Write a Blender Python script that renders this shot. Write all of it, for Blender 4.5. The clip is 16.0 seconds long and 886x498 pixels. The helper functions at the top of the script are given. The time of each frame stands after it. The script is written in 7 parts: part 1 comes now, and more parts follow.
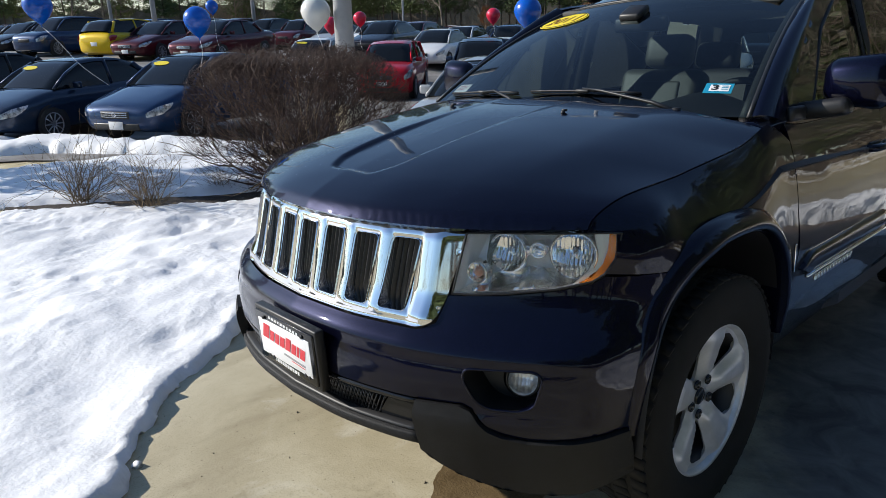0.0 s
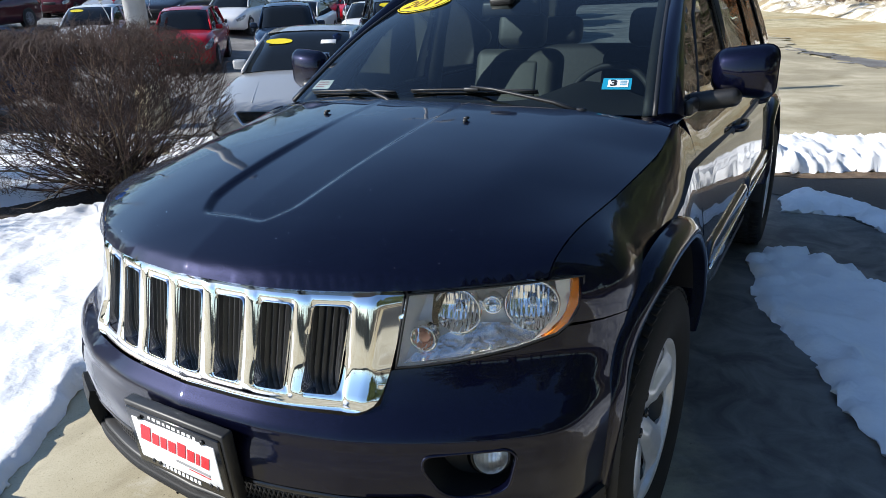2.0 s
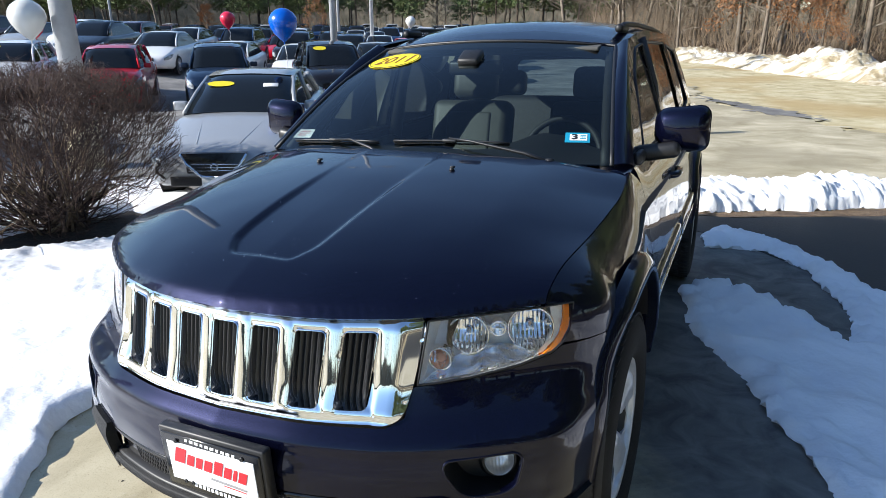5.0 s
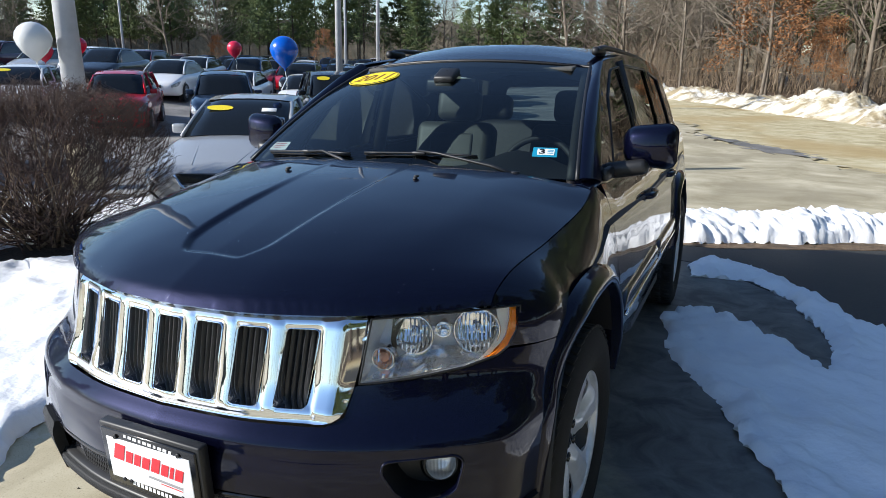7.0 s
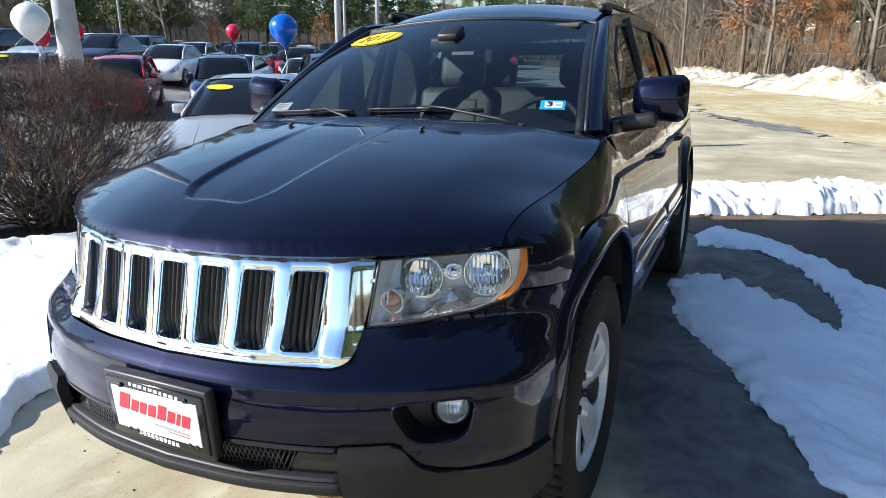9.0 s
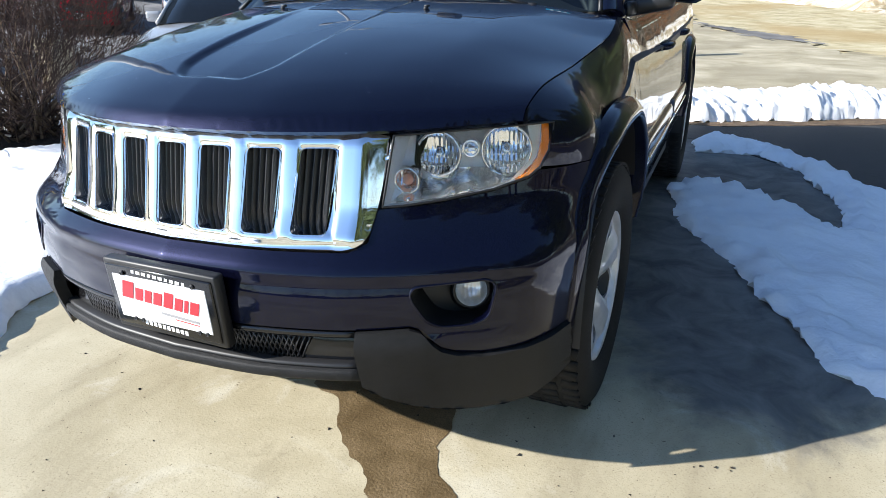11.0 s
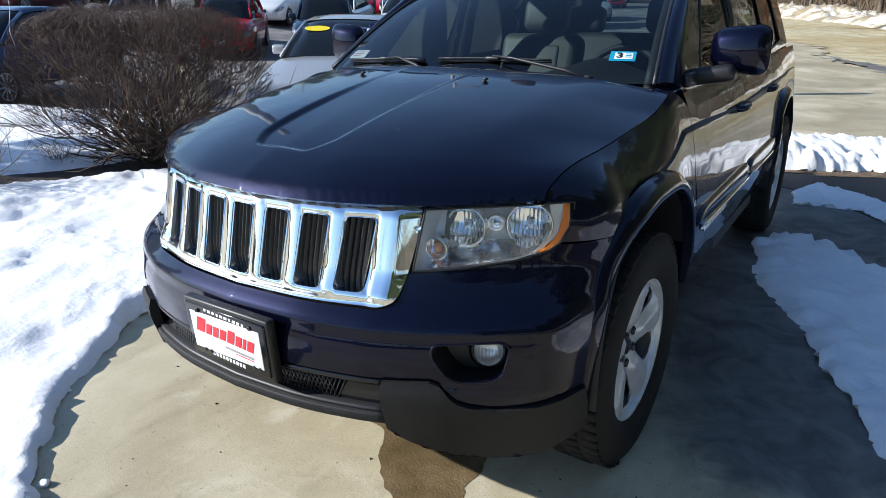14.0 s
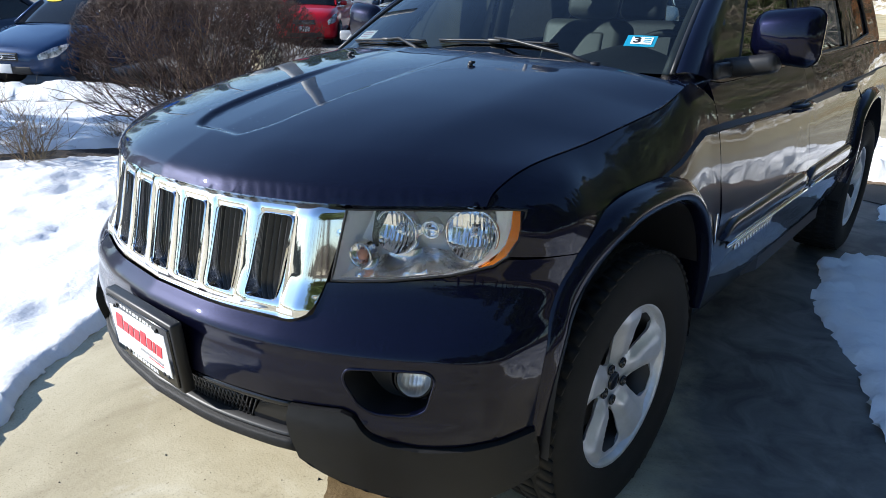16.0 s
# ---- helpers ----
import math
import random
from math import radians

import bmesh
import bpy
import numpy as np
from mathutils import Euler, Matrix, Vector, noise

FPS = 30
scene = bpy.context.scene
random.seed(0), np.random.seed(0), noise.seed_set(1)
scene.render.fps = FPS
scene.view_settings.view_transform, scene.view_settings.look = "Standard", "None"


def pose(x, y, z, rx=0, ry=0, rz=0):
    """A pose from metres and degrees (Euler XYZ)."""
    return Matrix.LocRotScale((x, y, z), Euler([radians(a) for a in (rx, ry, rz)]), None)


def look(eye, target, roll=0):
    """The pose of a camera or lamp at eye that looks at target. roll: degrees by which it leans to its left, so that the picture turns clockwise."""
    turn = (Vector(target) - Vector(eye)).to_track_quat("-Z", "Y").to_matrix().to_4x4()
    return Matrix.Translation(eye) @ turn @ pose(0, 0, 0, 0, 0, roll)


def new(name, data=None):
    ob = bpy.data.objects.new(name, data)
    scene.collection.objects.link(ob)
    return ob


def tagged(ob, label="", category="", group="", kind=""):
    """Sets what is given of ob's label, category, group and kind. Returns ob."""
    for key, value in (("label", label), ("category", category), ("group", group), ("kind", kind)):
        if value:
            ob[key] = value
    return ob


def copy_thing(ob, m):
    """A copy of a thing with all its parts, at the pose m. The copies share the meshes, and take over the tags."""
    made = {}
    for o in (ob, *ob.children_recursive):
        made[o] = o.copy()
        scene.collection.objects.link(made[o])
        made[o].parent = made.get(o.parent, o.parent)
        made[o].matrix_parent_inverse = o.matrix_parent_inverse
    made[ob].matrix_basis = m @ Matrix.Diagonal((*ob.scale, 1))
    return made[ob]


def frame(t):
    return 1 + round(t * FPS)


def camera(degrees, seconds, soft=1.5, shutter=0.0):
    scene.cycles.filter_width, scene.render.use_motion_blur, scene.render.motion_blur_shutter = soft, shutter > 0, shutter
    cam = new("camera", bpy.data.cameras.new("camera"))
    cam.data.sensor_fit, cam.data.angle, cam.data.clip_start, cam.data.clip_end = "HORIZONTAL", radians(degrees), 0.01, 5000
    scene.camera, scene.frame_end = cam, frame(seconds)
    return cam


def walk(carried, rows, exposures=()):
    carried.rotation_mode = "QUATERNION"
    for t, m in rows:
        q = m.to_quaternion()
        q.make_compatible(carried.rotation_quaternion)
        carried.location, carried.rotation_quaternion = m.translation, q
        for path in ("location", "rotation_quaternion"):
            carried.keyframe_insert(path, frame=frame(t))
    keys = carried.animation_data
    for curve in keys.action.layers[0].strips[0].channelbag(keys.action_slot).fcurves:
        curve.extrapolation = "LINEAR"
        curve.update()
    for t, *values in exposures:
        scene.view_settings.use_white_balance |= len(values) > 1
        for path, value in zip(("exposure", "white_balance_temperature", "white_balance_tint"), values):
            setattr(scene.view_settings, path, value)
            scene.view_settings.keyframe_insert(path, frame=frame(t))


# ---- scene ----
cam = camera(67.6, 16.0, soft=0.85)
PATH = [
    (0, (1.629, -0.088, 1.365), (0.228, 1.229, 0.814), -0.9),
    (0.5, (1.537, -0.257, 1.409), (0.208, 1.14, 0.878), -1.8),
    (1, (1.394, -0.151, 1.461), (0.209, 1.346, 0.864), -1.8),
    (1.5, (1.277, -0.038, 1.472), (0.229, 1.563, 0.891), -1.0),
    (2, (1.215, 0.014, 1.489), (0.246, 1.631, 0.82), -2.2),
    (2.5, (1.18, -0.048, 1.497), (0.272, 1.621, 0.872), -2.6),
    (3, (1.184, -0.146, 1.505), (0.357, 1.567, 0.886), -3.1),
    (3.5, (1.169, -0.227, 1.523), (0.375, 1.485, 0.861), -2.7),
    (4, (1.18, -0.242, 1.53), (0.393, 1.504, 0.956), -1.8),
    (4.5, (1.173, -0.26, 1.551), (0.386, 1.497, 1.01), -1.8),
    (4.7, (1.145, -0.279, 1.56), (0.365, 1.472, 0.987), -1.1),
    (6.8, (1.25, -0.257, 1.53), (0.417, 1.519, 1.142), -0.1),
    (7, (1.28, -0.241, 1.48), (0.474, 1.529, 1.013), 0.4),
    (7.5, (1.282, -0.247, 1.433), (0.419, 1.478, 0.902), -1.0),
    (8, (1.256, -0.243, 1.381), (0.435, 1.512, 0.883), 0.1),
    (8.2, (1.26, -0.246, 1.356), (0.457, 1.515, 0.85), -0.3),
    (10.5, (1.226, -0.21, 1.381), (0.406, 1.542, 0.872), -0.2),
    (11, (1.171, -0.223, 1.245), (0.432, 1.485, 0.512), -0.6),
    (11.5, (1.097, -0.217, 1.165), (0.387, 1.477, 0.372), 1.4),
    (12, (1.094, -0.21, 1.168), (0.402, 1.502, 0.399), 1.6),
    (12.5, (1.132, -0.248, 1.235), (0.37, 1.456, 0.516), -0.8),
    (13, (1.218, -0.336, 1.336), (0.316, 1.323, 0.676), -0.9),
    (13.5, (1.272, -0.304, 1.393), (0.37, 1.37, 0.773), -0.1),
    (14, (1.402, -0.241, 1.402), (0.37, 1.336, 0.733), -0.3),
    (14.5, (1.528, -0.159, 1.406), (0.451, 1.368, 0.694), 1.0),
    (15, (1.465, -0.05, 1.376), (0.343, 1.459, 0.695), 2.6),
    (15.5, (1.422, 0.042, 1.37), (0.333, 1.542, 0.619), 3.5),
    (16, (1.528, 0.17, 1.352), (0.306, 1.595, 0.661), 0.7),
]
# The parking apron tips away from the level lot behind it; UP is the plumb line in the apron's own axes.
UP = Vector((0.034, -0.0415, 0.9986)).normalized()
TIP = UP.rotation_difference(Vector((0, 0, 1))).to_matrix().to_4x4()
walk(cam, [(t, TIP @ look(eye, target, roll)) for t, eye, target, roll in PATH], [(0, 0.1, 6500, 10), (1, -0.05, 6450, 10), (2, 0.52, 6300, 10), (3.5, 0.68, 6300, 10), (4.6, 0.70, 6300, 10), (7, 0.46, 6300, 10), (7.5, 0.83, 6300, 10), (11, 0.90, 6250, 10), (12.3, 0.82, 6200, 10), (14, 0.48, 6100, 10), (16, 0.68, 6150, 10)])

# ---- light ----
SUNWAY = (TIP.to_3x3() @ Vector((-1.53, -1.19, 1.0))).normalized()   # towards the sun
world = bpy.data.worlds.new("sky")
scene.world = world
world.use_nodes = True
wn = world.node_tree.nodes
sky = wn.new("ShaderNodeTexSky")
sky.sky_type = 'NISHITA'
sky.sun_disc = False
sky.sun_elevation = math.asin(SUNWAY.z)
sky.sun_rotation = math.atan2(SUNWAY.x, SUNWAY.y)
sky.air_density, sky.dust_density, sky.ozone_density = 1.0, 0.3, 3.5
wn["Background"].inputs["Strength"].default_value = 0.126
world.node_tree.links.new(sky.outputs[0], wn["Background"].inputs["Color"])
sun = new("sun", bpy.data.lights.new("sun", "SUN"))
sun.data.energy, sun.data.angle, sun.data.color = 5.0, radians(0.55), (1.0, 0.95, 0.87)
sun.matrix_world = look((0, 0, 30), Vector((0, 0, 30)) - SUNWAY)

# ---- small tools ----


def sstep(a, b, v):
    f = min(1.0, max(0.0, (v - a) / (b - a)))
    return f * f * (3 - 2 * f)


def lerp(a, b, f):
    return a + (b - a) * f


def curve(xs, ys, v):
    """A smooth curve through a few points (monotone cubic)."""
    if v <= xs[0]:
        return ys[0]
    if v >= xs[-1]:
        return ys[-1]
    k = 0
    while v > xs[k + 1]:
        k += 1
    d = [(ys[i + 1] - ys[i]) / (xs[i + 1] - xs[i]) for i in range(len(xs) - 1)]

    def slope(i):
        if i == 0:
            return d[0]
        if i == len(d):
            return d[-1]
        return 0 if d[i - 1] * d[i] <= 0 else 2 * d[i - 1] * d[i] / (d[i - 1] + d[i])
    h = xs[k + 1] - xs[k]
    f = (v - xs[k]) / h
    return ((1 + 2 * f) * (1 - f) ** 2 * ys[k] + f * (1 - f) ** 2 * h * slope(k)
            + f * f * (3 - 2 * f) * ys[k + 1] + f * f * (f - 1) * h * slope(k + 1))


def part(name, bm, material, parent=None, label="", smooth=True, recalc=False):
    if recalc:
        bmesh.ops.recalc_face_normals(bm, faces=bm.faces)
    mesh = bpy.data.meshes.new(name)
    bm.to_mesh(mesh)
    bm.free()
    if material:
        mesh.materials.append(material)
    if smooth:
        mesh.polygons.foreach_set("use_smooth", [True] * len(mesh.polygons))
    ob = new(name, mesh)
    if parent is not None:
        ob.parent = parent
    if label:
        ob["label"] = label
    return ob


def again(ob, parent, m=None):
    """The same mesh once more under a thing."""
    twin = new(ob.name.split(".")[0], ob.data)
    twin.parent = parent
    if m is not None:
        twin.matrix_basis = m
    return twin


def closed(pts):
    return list(zip(pts, pts[1:] + pts[:1]))


def dense(pts, step):
    out = []
    for a, b in closed(pts):
        n = max(1, int(math.hypot(b[0] - a[0], b[1] - a[1]) / step + 0.5))
        out += [(lerp(a[0], b[0], i / n), lerp(a[1], b[1], i / n)) for i in range(n)]
    return out


def rounded(pts, r, n=4):
    """A polygon with its corners rounded."""
    out = []
    for i, p in enumerate(pts):
        a, b = Vector(pts[i - 1]), Vector(pts[(i + 1) % len(pts)])
        p = Vector(p)
        ra = min(r, (a - p).length * 0.45)
        rb = min(r, (b - p).length * 0.45)
        s, e = p + (a - p).normalized() * ra, p + (b - p).normalized() * rb
        for k in range(n + 1):
            f = k / n
            q = s * (1 - f) ** 2 + p * 2 * f * (1 - f) + e * f * f
            out.append((q.x, q.y))
    return out


def inside(pts, poly):
    x, y = pts[:, 0], pts[:, 1]
    hit = np.zeros(len(pts), bool)
    for (ax, ay), (bx, by) in closed(list(poly)):
        if ay == by:
            continue
        c = ((ay > y) != (by > y)) & (x < (bx - ax) * (y - ay) / (by - ay) + ax)
        hit ^= c
    return hit


def patch(outline, fn, step=0.03, holes=(), flange=0.015, lift=0.0, flip=False, rim=None):
    """A sheet cut from the plane along outline, with holes, and carried onto a surface by fn(u, v); its edges turn inwards by flange."""
    from mathutils.geometry import delaunay_2d_cdt
    loops = [dense(list(outline), step)] + [dense(list(h), rim or step * 0.6) for h in holes]
    verts, edges = [], []
    for lp in loops:
        k = len(verts)
        verts += lp
        edges += [(k + i, k + (i + 1) % len(lp)) for i in range(len(lp))]
    u = [p[0] for p in loops[0]]
    v = [p[1] for p in loops[0]]
    gx = np.arange(min(u) + step * 0.5, max(u), step)
    gy = np.arange(min(v) + step * 0.5, max(v), step)
    if len(gx) and len(gy):
        g = np.stack(np.meshgrid(gx, gy), -1).reshape(-1, 2)
        ok = inside(g, loops[0])
        for h in loops[1:]:
            ok &= ~inside(g, h)
        allb = np.array(verts)
        g = g[ok]
        if len(g):
            near = np.array([np.min((allb[:, 0] - p[0]) ** 2 + (allb[:, 1] - p[1]) ** 2) for p in g])
            g = g[near > (step * 0.42) ** 2]
            verts += [tuple(p) for p in g]
    ov, oe, of, *_ = delaunay_2d_cdt([Vector(p) for p in verts], edges, [], 0, 1e-6)
    ov = np.array([(p.x, p.y) for p in ov])
    tri = np.array([f for f in of if len(f) == 3])
    mid = ov[tri].mean(1)
    ok = inside(mid, loops[0])
    for h in loops[1:]:
        ok &= ~inside(mid, h)
    tri = tri[ok]
    bm = bmesh.new()
    bv = [bm.verts.new(fn(p[0], p[1])) for p in ov]
    for a, b, c in tri:
        f = (a, b, c) if not flip else (a, c, b)
        try:
            bm.faces.new([bv[i] for i in f])
        except ValueError:
            pass
    bmesh.ops.delete(bm, geom=[w for w in bm.verts if not w.link_faces], context="VERTS")
    bm.normal_update()
    if lift:
        nn = [(w, w.normal.copy()) for w in bm.verts]
        for w, n in nn:
            w.co += n * lift
    if flange:
        nn = {}
        for e in [e for e in bm.edges if len(e.link_faces) == 1]:
            f = e.link_faces[0]
            for lp in f.loops:
                if lp.edge == e:
                    a, b = lp.vert, lp.link_loop_next.vert
            pair = []
            for w in (a, b):
                if w not in nn:
                    nn[w] = (w.co.copy(), w.co - w.normal * flange)
                pair.append(nn[w])
            q = [bm.verts.new(c) for c in (pair[1][0], pair[0][0], pair[0][1], pair[1][1])]
            bm.faces.new(q)
    return bm


def box(cx, cy, cz, sx, sy, sz, bevel=0.0, seg=2, rot=None):
    bm = bmesh.new()
    bmesh.ops.create_cube(bm, size=1)
    bmesh.ops.scale(bm, vec=(sx, sy, sz), verts=bm.verts)
    if bevel:
        bmesh.ops.bevel(bm, geom=bm.edges[:], offset=bevel, segments=seg, profile=0.5, affect="EDGES")
    if rot is not None:
        bmesh.ops.transform(bm, matrix=rot, verts=bm.verts)
    bmesh.ops.translate(bm, vec=(cx, cy, cz), verts=bm.verts)
    return bm


def join(*bms):
    out = bmesh.new()
    for b in bms:
        mesh = bpy.data.meshes.new("tmp")
        b.to_mesh(mesh)
        b.free()
        out.from_mesh(mesh)
        bpy.data.meshes.remove(mesh)
    return out


def tube(pts, radii, sides=8, cap=True):
    """A tube along points, with a radius for each."""
    bm = bmesh.new()
    rings = []
    pts = [Vector(p) for p in pts]
    side = None
    for i, p in enumerate(pts):
        d = (pts[min(i + 1, len(pts) - 1)] - pts[max(i - 1, 0)]).normalized()
        if side is None:
            side = d.orthogonal().normalized()
        side = (side - d * side.dot(d)).normalized()
        up = d.cross(side)
        r = radii[i] if hasattr(radii, "__len__") else radii
        rings.append([bm.verts.new(p + (side * math.cos(a) + up * math.sin(a)) * r)
                      for a in (2 * math.pi * k / sides for k in range(sides))])
    for a, b in zip(rings, rings[1:]):
        for k in range(sides):
            bm.faces.new((a[k], a[(k + 1) % sides], b[(k + 1) % sides], b[k]))
    if cap:
        bm.faces.new(rings[0][::-1])
        bm.faces.new(rings[-1])
    return bm


def lathe(profile, n=48, axis="x", cap=False):
    """Turns a profile of (along, radius) about an axis."""
    bm = bmesh.new()
    rings = []
    for a, r in profile:
        ring = []
        for k in range(n):
            c, s = math.cos(2 * math.pi * k / n) * r, math.sin(2 * math.pi * k / n) * r
            ring.append(bm.verts.new({"x": (a, c, s), "y": (c, a, s), "z": (c, s, a)}[axis]))
        rings.append(ring)
    for p, q in zip(rings, rings[1:]):
        for k in range(n):
            bm.faces.new((p[k], p[(k + 1) % n], q[(k + 1) % n], q[k]))
    if cap:
        bm.faces.new(rings[0])
        bm.faces.new(rings[-1][::-1])
    bmesh.ops.recalc_face_normals(bm, faces=bm.faces)
    return bm


def moved(bm, m):
    bmesh.ops.transform(bm, matrix=m, verts=bm.verts)
    return bm


def mirrored(bm):
    for w in bm.verts:
        w.co.x = -w.co.x
    bmesh.ops.reverse_faces(bm, faces=bm.faces)
    return bm


# ---- materials ----


def mat(name, color, rough=0.5, metal=0.0, coat=0.0, spec=0.5):
    m = bpy.data.materials.new(name)
    m.use_nodes = True
    p = m.node_tree.nodes["Principled BSDF"]
    p.inputs["Base Color"].default_value = (*color, 1)
    p.inputs["Roughness"].default_value = rough
    p.inputs["Metallic"].default_value = metal
    p.inputs["Coat Weight"].default_value = coat
    p.inputs["Coat Roughness"].default_value = 0.02
    p.inputs["Specular IOR Level"].default_value = spec
    return m


def vary(m, stops, scale=5.0, detail=6.0, rough=None, bump=0.0, bump_scale=None, mixin=None, distort=0.0):
    """Colour from noise at real-world size, with fine relief. stops: (position, colour) along the ramp."""
    t = m.node_tree
    n, l = t.nodes, t.links
    p = n["Principled BSDF"]
    co = n.new("ShaderNodeTexCoord")
    tex = n.new("ShaderNodeTexNoise")
    tex.inputs["Scale"].default_value = scale
    tex.inputs["Detail"].default_value = detail
    tex.inputs["Roughness"].default_value = 0.6
    tex.inputs["Distortion"].default_value = distort
    l.new(co.outputs["Object"], tex.inputs["Vector"])
    ramp = n.new("ShaderNodeValToRGB")
    while len(ramp.color_ramp.elements) < len(stops):
        ramp.color_ramp.elements.new(0.5)
    for e, (at, c) in zip(ramp.color_ramp.elements, stops):
        e.position, e.color = at, (*c, 1)
    l.new(tex.outputs["Fac"], ramp.inputs[0])
    out = ramp.outputs[0]
    if mixin:
        scale2, colour2, amount = mixin
        tx2 = n.new("ShaderNodeTexNoise")
        tx2.inputs["Scale"].default_value = scale2
        tx2.inputs["Detail"].default_value = 5
        l.new(co.outputs["Object"], tx2.inputs["Vector"])
        r2 = n.new("ShaderNodeValToRGB")
        r2.color_ramp.elements[0].position, r2.color_ramp.elements[1].position = 0.47, 0.63
        l.new(tx2.outputs["Fac"], r2.inputs[0])
        mul = n.new("ShaderNodeMath")
        mul.operation, mul.inputs[1].default_value = "MULTIPLY", amount
        l.new(r2.outputs[0], mul.inputs[0])
        mx = n.new("ShaderNodeMix")
        mx.data_type = "RGBA"
        l.new(mul.outputs[0], mx.inputs["Factor"])
        l.new(out, mx.inputs["A"])
        mx.inputs["B"].default_value = (*colour2, 1)
        out = mx.outputs["Result"]
    l.new(out, p.inputs["Base Color"])
    if rough:
        mr = n.new("ShaderNodeMapRange")
        mr.inputs["To Min"].default_value, mr.inputs["To Max"].default_value = rough
        l.new(tex.outputs["Fac"], mr.inputs["Value"])
        l.new(mr.outputs[0], p.inputs["Roughness"])
    if bump:
        bt = n.new("ShaderNodeTexNoise")
        bt.inputs["Scale"].default_value = bump_scale or scale * 6
        bt.inputs["Detail"].default_value = 6
        l.new(co.outputs["Object"], bt.inputs["Vector"])
        b = n.new("ShaderNodeBump")
        b.inputs["Strength"].default_value = 1.0
        b.inputs["Distance"].default_value = bump
        l.new(bt.outputs["Fac"], b.inputs["Height"])
        l.new(b.outputs[0], p.inputs["Normal"])
    return m


def paint(name, color, flake=(0.1, 0.1, 0.1), rough=0.35, amount=0.25, ripple=0.002):
    """Car paint: a dark or bright base with fine flakes under a clear coat, on panels that are never quite true."""
    m = mat(name, color, rough, 0.0, 1.0, 0.05)
    t = m.node_tree
    n, l = t.nodes, t.links
    p = n["Principled BSDF"]
    co = n.new("ShaderNodeTexCoord")
    v = n.new("ShaderNodeTexVoronoi")
    v.inputs["Scale"].default_value = 900
    l.new(co.outputs["Object"], v.inputs["Vector"])
    r = n.new("ShaderNodeValToRGB")
    r.color_ramp.elements[0].color = (*color, 1)
    r.color_ramp.elements[1].color = (*flake, 1)
    r.color_ramp.elements[0].position = 0.3
    l.new(v.outputs["Color"], r.inputs[0])
    l.new(r.outputs[0], p.inputs["Base Color"])
    p.inputs["Metallic"].default_value = amount
    p.inputs["Coat IOR"].default_value = 1.38
    dust = n.new("ShaderNodeTexNoise")
    dust.inputs["Scale"].default_value = 9
    dust.inputs["Detail"].default_value = 8
    l.new(co.outputs["Object"], dust.inputs["Vector"])
    mr = n.new("ShaderNodeMapRange")
    mr.inputs["From Min"].default_value, mr.inputs["From Max"].default_value = 0.4, 0.75
    mr.inputs["To Min"].default_value, mr.inputs["To Max"].default_value = 0.006, 0.035
    l.new(dust.outputs["Fac"], mr.inputs["Value"])
    l.new(mr.outputs[0], p.inputs["Coat Roughness"])
    wave = n.new("ShaderNodeTexNoise")
    wave.inputs["Scale"].default_value, wave.inputs["Detail"].default_value = 4.2, 1.0
    l.new(co.outputs["Object"], wave.inputs["Vector"])
    bump = n.new("ShaderNodeBump")
    bump.inputs["Strength"].default_value, bump.inputs["Distance"].default_value = 1.0, ripple
    l.new(wave.outputs["Fac"], bump.inputs["Height"])
    l.new(bump.outputs[0], p.inputs["Normal"])
    l.new(bump.outputs[0], p.inputs["Coat Normal"])
    return m


def glass(name, tint=(0.9, 0.95, 0.95), rough=0.0):
    """A thin pane: clear with a mirror-like sheen that follows Fresnel."""
    m = bpy.data.materials.new(name)
    m.use_nodes = True
    t = m.node_tree
    n, l = t.nodes, t.links
    n.remove(n["Principled BSDF"])
    tr = n.new("ShaderNodeBsdfTransparent")
    tr.inputs[0].default_value = (*tint, 1)
    gl = n.new("ShaderNodeBsdfGlossy")
    gl.inputs["Roughness"].default_value = rough
    gl.inputs["Color"].default_value = (1, 1, 1, 1)
    fr = n.new("ShaderNodeFresnel")
    fr.inputs["IOR"].default_value = 1.5
    mx = n.new("ShaderNodeMixShader")
    l.new(fr.outputs[0], mx.inputs[0])
    l.new(tr.outputs[0], mx.inputs[1])
    l.new(gl.outputs[0], mx.inputs[2])
    l.new(mx.outputs[0], n["Material Output"].inputs[0])
    return m


PAINT = paint("dark blue pearl paint", (0.0016, 0.0023, 0.0125), (0.0050, 0.0062, 0.0240), 0.40, 0.6)
CHROME = mat("chrome", (0.85, 0.86, 0.88), 0.04, 1.0)
SILVER = vary(mat("wheel silver", (0.5, 0.5, 0.52), 0.35, 0.45), [(0.3, (0.52, 0.53, 0.55)), (0.7, (0.66, 0.67, 0.7))], 18, 5, (0.28, 0.42))
BLACK = mat("black plastic", (0.012, 0.012, 0.013), 0.45)
FINBLACK = mat("satin black fins", (0.018, 0.018, 0.02), 0.32)
GLOSSBLACK = mat("gloss black", (0.008, 0.008, 0.009), 0.12)
GREYPLASTIC = vary(mat("dark grey textured plastic", (0.045, 0.046, 0.048), 0.6, 0, 0, 0.22), [(0.3, (0.011, 0.0115, 0.012)), (0.7, (0.019, 0.019, 0.020))], 30, 5, (0.45, 0.65), 0.0006, 900)
RUBBER = vary(mat("tyre rubber", (0.02, 0.02, 0.02), 0.8, 0, 0, 0.25), [(0.3, (0.008, 0.008, 0.008)), (0.7, (0.018, 0.0175, 0.017))], 14, 6, (0.7, 0.92), 0.0005, 500)
PANE = glass("window glass", (0.27, 0.37, 0.38))
